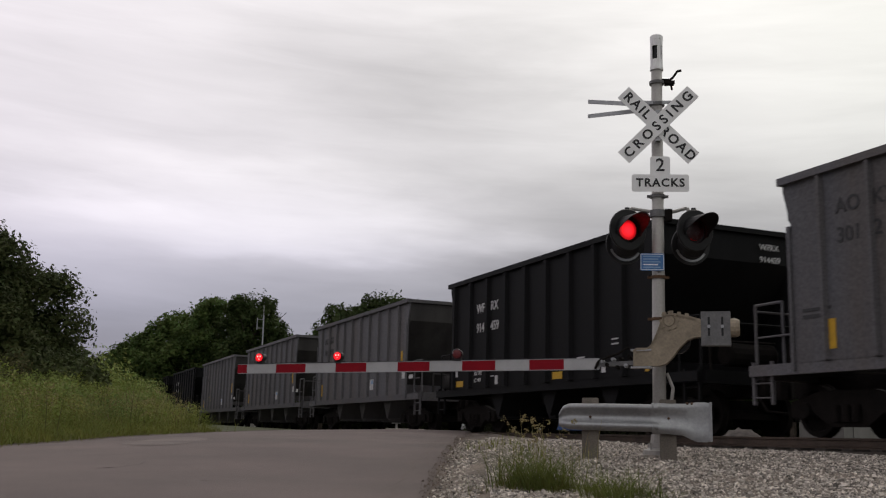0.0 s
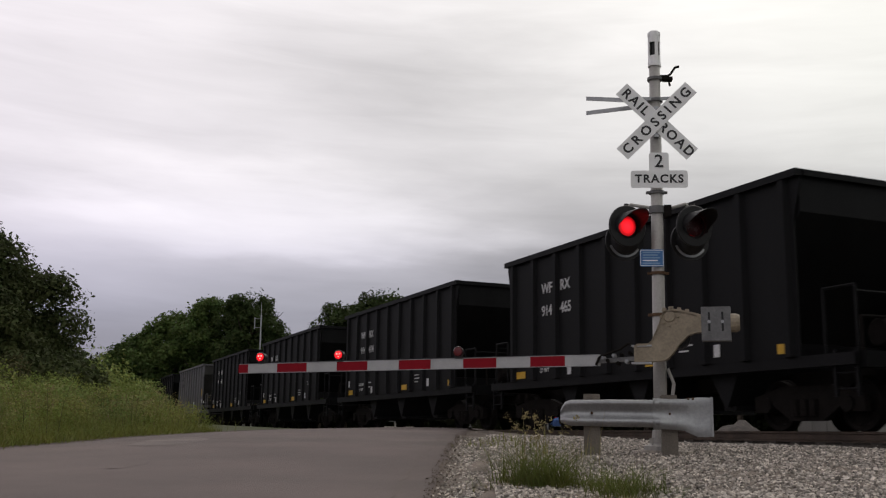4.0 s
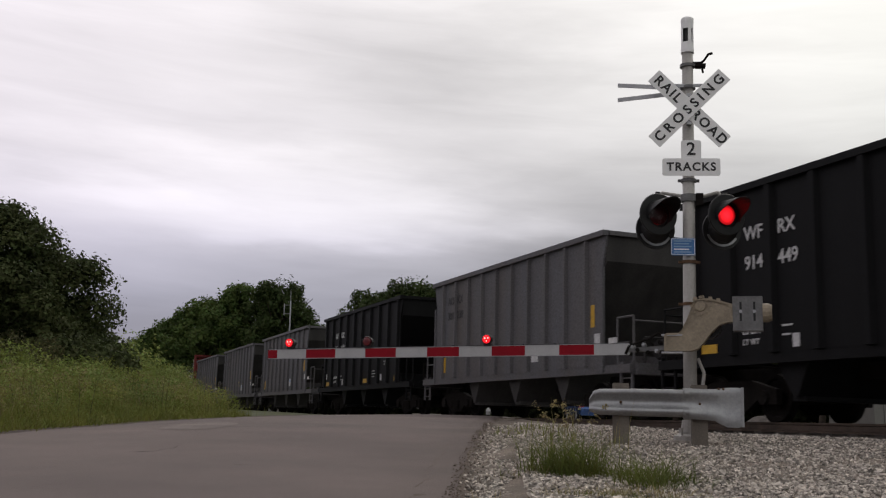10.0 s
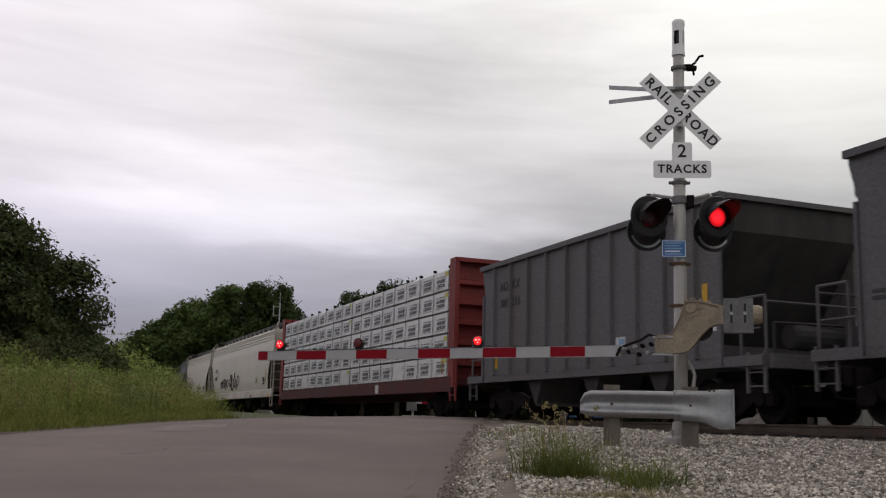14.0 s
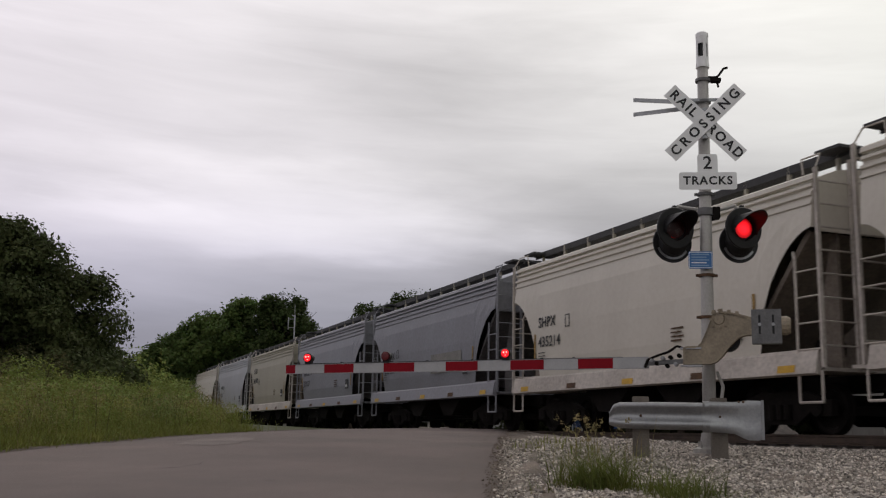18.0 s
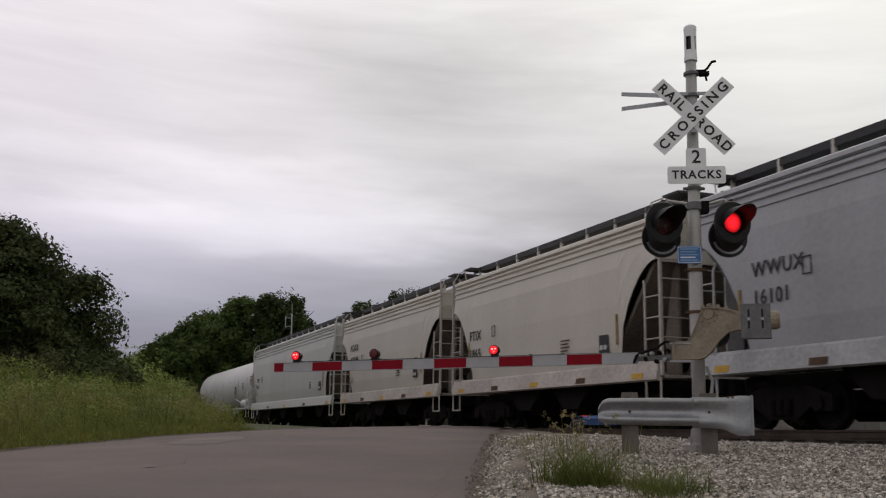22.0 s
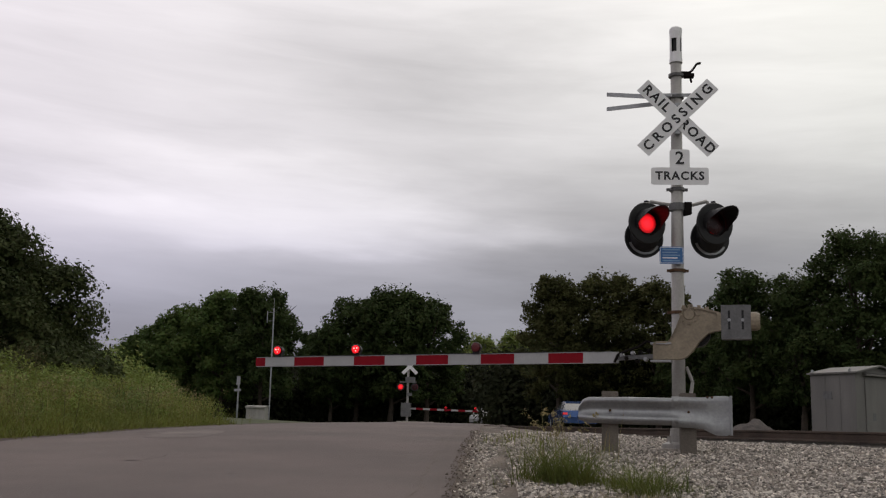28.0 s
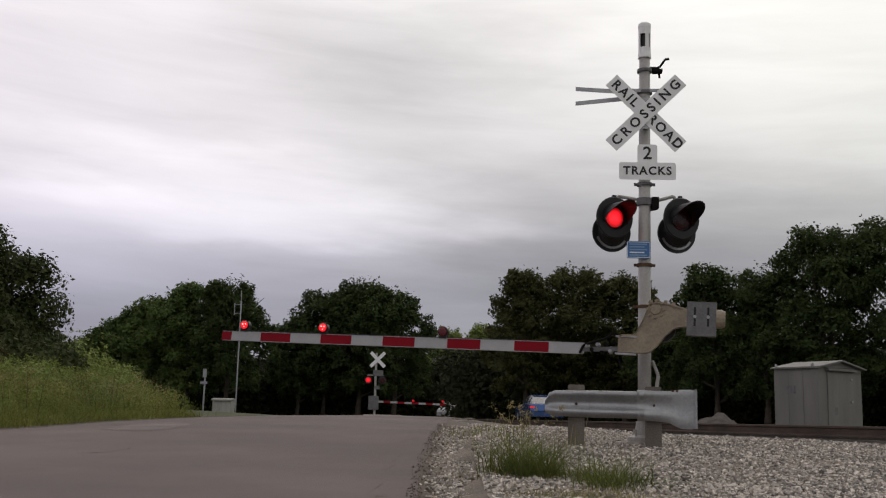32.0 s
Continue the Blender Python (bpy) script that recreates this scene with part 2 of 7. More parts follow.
LEAF_NEAR = leafy("leaf_near", (0.062, 0.076, 0.030), 0.25)
BARK = material("bark", (0.07, 0.055, 0.042), 0.95, vary=0.4, scale=3, grain=40, bump=0.6)
GRASS = leafy("grass_blade", (0.175, 0.192, 0.05), 0.3, 1.2)
GRASS_TUFT = leafy("grass_tuft_blade", (0.128, 0.148, 0.041), 0.3, 2.0)
GRASS_DRY = leafy("grass_dry", (0.29, 0.24, 0.12), 0.25, 1.2)
GREY_PAINT = material("grey_car_paint", (0.088, 0.089, 0.098), 0.6, vary=0.55, scale=0.9, grain=25, bump=0.06, streak=1, per_object=0.12, tint=(0.12, 0.10, 0.085), spec=0.2)
BLACK_PAINT = material("black_car_paint", (0.0075, 0.0075, 0.0082), 0.6, vary=0.4, scale=1.2, grain=25, bump=0.06, streak=1, spec=0.10)
CREAM_PAINT = material("cream_car_paint", (0.58, 0.545, 0.475), 0.45, vary=0.11, scale=0.6, grain=12, bump=0.05, streak=1, per_object=0.06, tint=(0.25, 0.20, 0.15))
DUSTY_PAINT = material("dusty_olive_car_paint", (0.36, 0.335, 0.265), 0.55, vary=0.16, scale=0.6, grain=12, bump=0.04, streak=1, tint=(0.16, 0.12, 0.08))
LIGHT_GREY_PAINT = material("light_grey_car_paint", (0.36, 0.37, 0.385), 0.45, vary=0.18, scale=0.6, grain=12, bump=0.04, streak=1, per_object=0.05, tint=(0.18, 0.15, 0.13))
MID_GREY_PAINT = material("mid_grey_car_paint", (0.215, 0.22, 0.245), 0.45, vary=0.25, scale=0.6, grain=12, bump=0.04, streak=1, per_object=0.06, tint=(0.12, 0.105, 0.10))
WHITE_PAINT = material("white_car_paint", (0.49, 0.485, 0.46), 0.45, vary=0.18, scale=0.9, grain=25, bump=0.04, streak=1, tint=(0.3, 0.26, 0.2))
TANK_PAINT = material("tank_white_paint", (0.58, 0.575, 0.56), 0.42, vary=0.16, scale=0.7, grain=25, bump=0.04, streak=1, tint=(0.20, 0.16, 0.12))
WORN_SILL = material("worn_grey_sill", (0.38, 0.385, 0.39), 0.6, vary=0.4, scale=0.8, grain=14, bump=0.06, tint=(0.10, 0.085, 0.075))
WORN_CREAM = material("worn_cream_sill", (0.46, 0.42, 0.375), 0.6, vary=0.4, scale=0.7, grain=14, bump=0.06, tint=(0.12, 0.09, 0.07))
# Body colours darkened: shade inside the cut-away ends is mixed in with grime.
SLOPE_CREAM = material("shaded_grimy_cream_slope", (0.17, 0.142, 0.115), 0.75, vary=0.5, scale=0.9, grain=18, bump=0.08, streak=1, tint=(0.05, 0.04, 0.03))
SLOPE_GREY = material("shaded_grimy_grey_slope", (0.095, 0.092, 0.092), 0.75, vary=0.5, scale=0.9, grain=18, bump=0.08, streak=1, tint=(0.04, 0.034, 0.03))
# Red oxide again, darkened: the shade on deck and sill is in the colour.
DECK_RED = material("shaded_red_deck", (0.075, 0.016, 0.016), 0.75, vary=0.5, scale=1.0, grain=25, bump=0.1, tint=(0.03, 0.02, 0.018))
RED_OXIDE = material("red_oxide_paint", (0.20, 0.026, 0.024), 0.6, vary=0.35, scale=1.2, grain=25, bump=0.08, streak=1)
WRAP = material("white_lumber_wrap", (0.70, 0.70, 0.69), 0.3, vary=0.2, scale=3, grain=7, bump=0.5, per_object=0.06, dents=0.15)
UNDER = material("grimy_steel", (0.013, 0.011, 0.010), 0.9, vary=0.4, scale=4, grain=40, bump=0.3, spec=0.1)
BALLAST = material("oily_ballast", (0.062, 0.052, 0.045), 0.95, vary=0.5, scale=2, grain=30, bump=1.0, spec=0.1)
STEEL = material("galvanised_steel", (0.35, 0.355, 0.365), 0.42, metal=0.65, vary=0.22, scale=3, grain=30, bump=0.08)
MAST_PAINT = material("mast_paint", (0.40, 0.385, 0.365), 0.5, metal=0.2, vary=0.2, scale=4, grain=40, bump=0.05, streak=1)
BEIGE_CAST = material("beige_cast_housing", (0.28, 0.232, 0.168), 0.55, vary=0.25, scale=5, grain=40, bump=0.12)
SIGN_WHITE = material("sign_white", (0.84, 0.84, 0.84), 0.45, vary=0.08, scale=6, grain=60, bump=0.02)
SIGN_BLACK = material("sign_black", (0.02, 0.02, 0.022), 0.5, vary=0.2, scale=6, grain=60, bump=0)
SIGN_BLUE = material("sign_blue", (0.05, 0.16, 0.38), 0.45, vary=0.15, scale=6, grain=60, bump=0)
SIGN_PALE_BLUE = material("sign_pale_blue", (0.22, 0.36, 0.55), 0.45, vary=0.15, scale=6, grain=60, bump=0)
SIGNAL_BLACK = material("signal_black", (0.012, 0.012, 0.013), 0.5, vary=0.3, scale=5, grain=40, bump=0.05)
STRIPE_RED = material("stripe_red", (0.24, 0.006, 0.014), 0.55, vary=0.12, scale=6, grain=60, bump=0.02, spec=0.12)
STRIPE_WHITE = material("stripe_white", (0.39, 0.39, 0.395), 0.4, vary=0.1, scale=6, grain=60, bump=0.02)
YELLOW = material("reflector_yellow", (0.55, 0.32, 0.02), 0.5, vary=0.2, scale=8, grain=40, bump=0)
STENCIL_WHITE = material("stencil_white", (0.55, 0.55, 0.55), 0.6, vary=0.25, scale=12, grain=60, bump=0)
STENCIL_DARK = material("stencil_dark", (0.03, 0.03, 0.032), 0.6, vary=0.25, scale=12, grain=60, bump=0)
RUST_STAIN = material("rust_stained_white", (0.30, 0.25, 0.20), 0.6, vary=0.5, scale=2.5, grain=25, bump=0.05, tint=(0.10, 0.06, 0.035))
RUST = material("rust_brown", (0.10, 0.055, 0.03), 0.85, vary=0.4, scale=5, grain=40, bump=0.3)
RAIL_STEEL = material("rail_steel", (0.09, 0.065, 0.05), 0.6, metal=0.4, vary=0.4, scale=3, grain=50, bump=0.2)
WOOD_TIE = material("creosote_timber", (0.05, 0.042, 0.036), 0.9, vary=0.4, scale=4, grain=60, bump=0.5)
POST_WOOD = material("weathered_post", (0.16, 0.14, 0.118), 0.9, vary=0.35, scale=4, grain=50, bump=0.4, streak=1)
LAMP_RED = glowing("lamp_red_lit", (1.0, 0.012, 0.02), 1.6)
# the lamp is brightest in its middle
lt = LAMP_RED.node_tree
tcn, ln_, mrn = lt.nodes.new("ShaderNodeTexCoord"), lt.nodes.new("ShaderNodeVectorMath"), lt.nodes.new("ShaderNodeMapRange")
ln_.operation = "LENGTH"
mrn.inputs["From Min"].default_value, mrn.inputs["From Max"].default_value = 0.02, 0.12
mrn.inputs["To Min"].default_value, mrn.inputs["To Max"].default_value = 2.2, 0.08
lt.links.new(tcn.outputs["Object"], ln_.inputs[0])
lt.links.new(ln_.outputs["Value"], mrn.inputs[0])
lt.links.new(mrn.outputs[0], lt.nodes["Principled BSDF"].inputs["Emission Strength"])
DIRT = material("shoulder_dirt", (0.155, 0.122, 0.10), 0.95, vary=0.4, scale=2.5, grain=60, bump=0.9)
CAST_GREY = material("cast_grey", (0.15, 0.15, 0.152), 0.6, vary=0.3, scale=6, grain=40, bump=0.1)
# Darker than the body grey, for hopper ends, chutes, brake gear and tray.
DARK_GREY = material("dark_grey_paint", (0.045, 0.042, 0.041), 0.85, vary=0.4, scale=2, grain=30, bump=0.15, streak=1)
WALKWAY = material("walkway_grating", (0.05, 0.05, 0.052), 0.7, vary=0.3, scale=5, grain=90, bump=0.5)
LAMP_SMALL = glowing("gate_lamp_lit", (1.0, 0.01, 0.02), 0.75)
LAMP_RED_CORE = glowing("lamp_red_core", (1.0, 0.25, 0.22), 3.0)
LENS_RED = material("lens_dull_red", (0.11, 0.008, 0.01), 0.3, vary=0.1, scale=20, grain=90, bump=0.05)
LENS_DARK = material("lens_dark_red", (0.035, 0.003, 0.004), 0.25, vary=0.1, scale=20, grain=90, bump=0.05)


# ---- builders ----
class Shape:
    """Collects solid pieces into one mesh."""

    def __init__(self):
        self.v, self.f = [], []

    def add(self, verts, faces):
        k = len(self.v)
        self.v += [tuple(p) for p in verts]
        self.f += [tuple(i + k for i in f) for f in faces]
        return self

    def box(self, x0, x1, y0, y1, z0, z1, m=None):
        vs = [Vector((x, y, z)) for z in (z0, z1) for y in (y0, y1) for x in (x0, x1)]
        if m:
            vs = [m @ p for p in vs]
        return self.add(vs, [(0, 2, 3, 1), (4, 5, 7, 6), (0, 1, 5, 4), (2, 6, 7, 3), (0, 4, 6, 2), (1, 3, 7, 5)])

    def tube(self, a, b, r, r2=None, n=8, caps=True):
        a, b = Vector(a), Vector(b)
        r2 = r if r2 is None else r2
        q = (b - a).to_track_quat("Z", "Y")
        vs = [p + q @ Vector((math.cos(i * math.tau / n) * k, math.sin(i * math.tau / n) * k, 0)) for p, k in ((a, r), (b, r2)) for i in range(n)]
        fs = [(i, (i + 1) % n, n + (i + 1) % n, n + i) for i in range(n)]
        if caps:
            fs += [tuple(range(n - 1, -1, -1)), tuple(range(n, 2 * n))]
        return self.add(vs, fs)

    def pipe(self, pts, r, n=6):
        for a, b in zip(pts, pts[1:]):
            self.tube(a, b, r, n=n)
        return self

    def prism(self, poly, axis, a, b):
        """A polygon pulled along an axis; poly holds the other two coordinates in order."""
        def at(u, v, w):
            return {"x": (w, u, v), "y": (u, w, v), "z": (u, v, w)}[axis]
        n = len(poly)
        vs = [at(u, v, a) for u, v in poly] + [at(u, v, b) for u, v in poly]
        fs = [(i, (i + 1) % n, n + (i + 1) % n, n + i) for i in range(n)]
        return self.add(vs, fs + [tuple(range(n - 1, -1, -1)), tuple(range(n, 2 * n))])

    def lathe(self, rings, axis="x", n=24, centre=(0, 0)):
        """Rings of (place along the axis, radius)."""
        vs, fs = [], []
        for w, r in rings:
            for i in range(n):
                c, s = math.cos(i * math.tau / n) * r, math.sin(i * math.tau / n) * r
                vs.append({"x": (w, centre[0] + c, centre[1] + s), "y": (centre[0] + c, w, centre[1] + s), "z": (centre[0] + c, centre[1] + s, w)}[axis])
        for k in range(len(rings) - 1):
            fs += [(k * n + i, k * n + (i + 1) % n, (k + 1) * n + (i + 1) % n, (k + 1) * n + i) for i in range(n)]
        return self.add(vs, fs + [tuple(range(n - 1, -1, -1)), tuple(range((len(rings) - 1) * n, len(rings) * n))])


def part(name, shape, mat, parent=None, label="", smooth=False, at=None, weld=False):
    """One mesh object, under its thing if that is given."""
    me = bpy.data.meshes.new(name)
    if isinstance(shape, Shape):
        me.from_pydata(shape.v, [], shape.f)
        bm = bmesh.new()
        bm.from_mesh(me)
        if weld:
            bmesh.ops.remove_doubles(bm, verts=bm.verts, dist=0.0004)
        bmesh.ops.recalc_face_normals(bm, faces=bm.faces)
        bm.to_mesh(me)
        bm.free()
    else:
        me = shape
    me.materials.clear()
    me.materials.append(mat)
    if smooth:
        me.polygons.foreach_set("use_smooth", [True] * len(me.polygons))
    ob = new(name, me)
    if parent:
        ob.parent = parent
    if at is not None:
        ob.matrix_basis = at
    if label:
        ob["label"] = label
    return ob


def thing(name, label, category, group="", m=None, kind=""):
    ob = new(name)
    ob.empty_display_size = 0.2
    if m is not None:
        ob.matrix_basis = m
    return tagged(ob, label, category, group, kind)


def letters(text, size, depth=0.004, align="CENTER", spacing=1.0, bold=0.0):
    """Raised lettering as a mesh in the XY plane, from the built-in font."""
    cu = bpy.data.curves.new("letters", "FONT")
    cu.body, cu.size, cu.extrude, cu.align_x, cu.align_y, cu.space_character = text, size, depth, align, "CENTER", spacing
    cu.resolution_u, cu.offset = 3, bold
    ob = bpy.data.objects.new("letters", cu)
    me = bpy.data.meshes.new_from_object(ob)
    bpy.data.objects.remove(ob)
    return me


FRONT = Matrix(((0, 0, 1), (1, 0, 0), (0, 1, 0))).to_4x4()    # lettering that faces +x
SIDE = Matrix(((1, 0, 0), (0, 0, -1), (0, 1, 0))).to_4x4()     # lettering that faces -y


# ---- ground, road and track bed ----
def curve_at(rows, t):
    for (a, u), (b, v) in zip(rows, rows[1:]):
        if t <= b:
            k = max(0.0, min(1.0, (t - a) / (b - a)))
            return u + (v - u) * k
    return rows[-1][1]


RISE = [(-60, -0.6), (0, -0.42), (5, -0.27), (7.6, -0.16), (10.5, -0.02), (15, 0.12), (20, 0.22), (28, 0.335), (36, 0.35), (50, 0.33), (80, 0.25), (300, 0.1)]
ROAD_RIGHT = [(-40, 2.0), (4.5, 0.42), (6.5, 0.25), (8.5, 0.12), (15, -0.25), (28, -0.95), (60, -1.5), (110, -3.0), (150, -2)]
ROAD_LEFT = [(-40, -6.6), (5, -6.0), (12, -5.9), (30, -6.4), (60, -7.3), (110, -9.2), (150, -9)]


def road_z(x, y):
    return curve_at(RISE, y) - 0.03 * max(0.0, -x - 3.0)


def ground_z(x, y):
    z = curve_at(RISE, y)
    across = x * ACROSS.x + y * ACROSS.y
    left, right = curve_at(ROAD_LEFT, y), curve_at(ROAD_RIGHT, y)
    if x < left:
        z = road_z(left, y) + min(0.25, 0.03 * (left - x)) - 0.02
    elif x > right + 0.5:
        k = min(1.0, (x - right - 0.5) / 1.5)
        low = 0.06 if 9.5 < across < 20.5 else z
        z = z * (1 - k) + min(z, max(low, -0.6)) * k
        z += 0.02 * noise.noise(Vector((x * 1.3, y * 1.3, 0)))
        if across > 20.5:
            z = max(z, 0.1)
    else:
        z = road_z(x, y) - 0.05
    return z


def spaced(fine0, fine1, step, far, grow=1.35):
    out = [fine0 + i * step for i in range(int((fine1 - fine0) / step) + 1)]
    for sign in (-1, 1):
        w, d = (out[0] if sign < 0 else out[-1]), step
        while abs(w) < far:
            d *= grow
            w += sign * d
            out.append(w)
        out.sort()
    return out


def sheet_mesh(xs, ys, height):
    s = Shape()
    s.v = [(x, y, height(x, y)) for y in ys for x in xs]
    n = len(xs)
    s.f = [(j * n + i, j * n + i + 1, (j + 1) * n + i + 1, (j + 1) * n + i) for j in range(len(ys) - 1) for i in range(n - 1)]
    return s


gx, gy = spaced(-14, 16, 0.3, 1800), spaced(2, 40, 0.35, 1800)
ground = tagged(part("ground", sheet_mesh(gx, gy, lambda x, y: ground_z(x, y) - (0.07 if x > curve_at(ROAD_RIGHT, y) - 0.2 and y < 32 and x * ACROSS.x + y * ACROSS.y < 20 else 0.0)), EARTH, smooth=True), "uneven grassy earth ground on both sides of the tracks", "ground", kind="structure")

road = Shape()
ry = [-40 + 0.5 * i for i in range(340)]
for y in ry:
    a, b = curve_at(ROAD_LEFT, y), curve_at(ROAD_RIGHT, y)
    ragged = 0.10 * noise.noise(Vector((0, y * 1.1, 3))) + 0.06 * noise.noise(Vector((0, y * 3.1, 7)))
    for k in range(9):
        x = a + (b + ragged - a) * k / 8
        road.v.append((x, y, road_z(x, y) + 0.012))
    road.v.append((b + ragged + 0.05, y, road_z(b, y) - 0.06))
for j in range(len(ry) - 1):
    road.f += [(j * 10 + i, j * 10 + i + 1, j * 10 + i + 11, j * 10 + i + 10) for i in range(9)]
road = tagged(part("road", road, ASPHALT, smooth=True), "worn grey-brown asphalt road rising to the level crossing", "road", kind="structure")

for pts, w in (([(-2.80, 6.98), (-2.72, 7.02), (-2.66, 7.10), (-2.60, 7.12)], 0.022), ([(-2.60, 7.12), (-2.63, 7.35), (-2.58, 7.55), (-2.68, 7.90)], 0.005), ([(-1.50, 6.08), (-1.46, 6.12), (-1.41, 6.14)], 0.018)):
    crack = Shape()
    for i, ((x0, y0), (x1, y1)) in enumerate(zip(pts, pts[1:])):
        d = Vector((x1 - x0, y1 - y0)).normalized()
        k0, k1 = (0.15 if i == 0 else 1) * w, (0.15 if i == len(pts) - 2 else 1) * w
        crack.add([(x0 + d.y * k0, y0 - d.x * k0, road_z(x0, y0) + 0.015), (x1 + d.y * k1, y1 - d.x * k1, road_z(x1, y1) + 0.015), (x1 - d.y * k1, y1 + d.x * k1, road_z(x1, y1) + 0.015), (x0 - d.y * k0, y0 + d.x * k0, road_z(x0, y0) + 0.015)], [(0, 1, 2, 3)])
    part("crack", crack, UNDER, road, "dark crack in the asphalt", weld=True)

PALE = material("worn_pale_asphalt", (0.205, 0.170, 0.158), 0.9, vary=0.3, scale=1.2, grain=200, bump=0.5)
patch = Shape()
for j in range(13):
    y = 10.6 + 0.3 * j
    for i in range(5):
        w = (0.28 + 0.22 * math.sin(math.pi * j / 12)) * (1 + 0.5 * noise.noise(Vector((j * 0.9, i, 4))))
        x = -3.75 - 0.22 * (y - 10.6) + (i / 2 - 1) * w * (0.15 if j in (0, 12) else 1.0)
        patch.v.append((x, y, road_z(x, y) + 0.016))
patch.f = [(j * 5 + i, j * 5 + i + 1, j * 5 + i + 6, j * 5 + i + 5) for j in range(12) for i in range(4)]
part("worn_patch", patch, PALE, road, "pale worn strip in the asphalt", smooth=True)
left_edge = Shape()
for j in range(150):
    y = 3.0 + 0.15 * j
    b = curve_at(ROAD_LEFT, y)
    inner = 0.30 + 0.16 * noise.noise(Vector((2, y * 1.7, 5))) + 0.06 * noise.noise(Vector((4, y * 6, 1)))
    for k in range(6):
        x = b + inner - (inner + 0.25) * k / 5
        left_edge.v.append((x, y, road_z(x, y) + (0.010 if k == 0 else 0.020 + 0.012 * noise.noise(Vector((x * 7, y * 7, 2))))))
left_edge.f = [(j * 6 + i, j * 6 + i + 1, j * 6 + i + 7, j * 6 + i + 6) for j in range(149) for i in range(5)]
EDGE_SOIL = material("dark_edge_soil", (0.095, 0.072, 0.066), 0.95, vary=0.45, scale=2.5, grain=60, bump=0.9)
tagged(part("pavement_edge", left_edge, EDGE_SOIL, smooth=True), "dark soil and litter along the verge edge of the road", "road shoulder", kind="structure")

shoulder = Shape()
sy = [3.5 + 0.11 * i for i in range(330)]
for y in sy:
    b = curve_at(ROAD_RIGHT, y)
    inner = -0.22 + 0.12 * noise.noise(Vector((1, y * 2.3, 1))) + 0.06 * noise.noise(Vector((4, y * 7, 1)))
    wide = 0.36 + 0.08 * noise.noise(Vector((5, y * 1.1, 1))) + 0.10 * noise.noise(Vector((8, y * 4.5, 1)))
    for k in range(9):
        x = b + inner + (wide - inner) * k / 8
        bump = 0.012 * noise.noise(Vector((x * 6, y * 6, 9))) + 0.008 * noise.noise(Vector((x * 19, y * 19, 9)))
        mixk = min(1.0, k / 5)
        shoulder.v.append((x, y, (road_z(b, y) + 0.017) * (1 - mixk) + (ground_z(x, y) + 0.001) * mixk + (bump if 0 < k < 8 else -0.004)))
for j in range(len(sy) - 1):
    shoulder.f += [(j * 9 + i, j * 9 + i + 1, j * 9 + i + 10, j * 9 + i + 9) for i in range(8)]
tagged(part("pavement_shoulder", shoulder, DIRT, smooth=True), "crumbling brown dirt edge between asphalt and gravel", "road shoulder", kind="structure")

# gravel apron right of the road
apron = Shape()
ax, ay = [0.25 * i - 1.6 for i in range(70)], [2 + 0.25 * i for i in range(110)]


def apron_ok(x, y):
    across = x * ACROSS.x + y * ACROSS.y
    return x > curve_at(ROAD_RIGHT, y) - 0.4 and across < 21


idx = {}
for y in ay:
    for x in ax:
        if apron_ok(x, y):
            idx[(x, y)] = len(apron.v)
            apron.v.append((x, y, ground_z(x, y) + 0.008 + 0.012 * noise.noise(Vector((x * 4, y * 4, 2)))))
for y0, y1 in zip(ay, ay[1:]):
    for x0, x1 in zip(ax, ax[1:]):
        q = [(x0, y0), (x1, y0), (x1, y1), (x0, y1)]
        if all(p in idx for p in q):
            apron.f.append(tuple(idx[p] for p in q))
apron = tagged(part("pavement_gravel", apron, GRAVEL_BED, smooth=True), "pale crushed limestone apron between road and tracks", "gravel", kind="structure")


def track_matrix(across, s=0.0, z=RAIL_Z):
    """A frame on a track: x the way the train goes, y away from the viewer."""
    p = ACROSS * across + ALONG * s
    return Matrix.Translation((p.x, p.y, z)) @ Matrix.Rotation(PHI - math.pi / 2, 4, "Z")


def build_track(across, label):
    track = thing("railway_track", label, "railway track", m=track_matrix(across), kind="structure")
    rail = [(-0.075, -0.17), (0.075, -0.17), (0.075, -0.155), (0.012, -0.13), (0.012, -0.045), (0.036, -0.035), (0.036, -0.004), (0.03, 0), (-0.03, 0), (-0.036, -0.004), (-0.036, -0.035), (-0.012, -0.045), (-0.012, -0.13), (-0.075, -0.155)]
    for y in (-0.754, 0.754):
        part("rail", Shape().prism([(y + u, v) for u, v in rail], "x", -420, 60), RAIL_STEEL, track)
    ties = Shape()
    for i in range(240):
        x = 40 - 0.55 * i
        ties.box(x - 0.11, x + 0.11, -1.3, 1.3, -0.35, -0.168)
    tagged(part("ties", ties, WOOD_TIE, track), kind="stuff")
    bed = Shape().prism([(-2.6, -0.6), (2.6, -0.6), (1.7, -0.2), (-1.7, -0.2)], "x", -420, 60)
    part("ballast", bed, BALLAST, track)
    return track


build_track(TRACK_1, "steel rails on dark timber ties in ballast, the track nearer the gate")
build_track(TRACK_2, "steel rails on dark timber ties in ballast, the second track")


# ---- railway cars: x forward, -y towards the road, z = 0 at the rail's top ----
MESHES = {}


def shared(key, make):
    """A mesh built once and used by all alike pieces."""
    if key not in MESHES:
        s = make()
        me = bpy.data.meshes.new(key)
        me.from_pydata(s.v, [], s.f)
        bm = bmesh.new()
        bm.from_mesh(me)
        bmesh.ops.recalc_face_normals(bm, faces=bm.faces)
        bm.to_mesh(me)
        bm.free()
        MESHES[key] = me
    return MESHES[key]


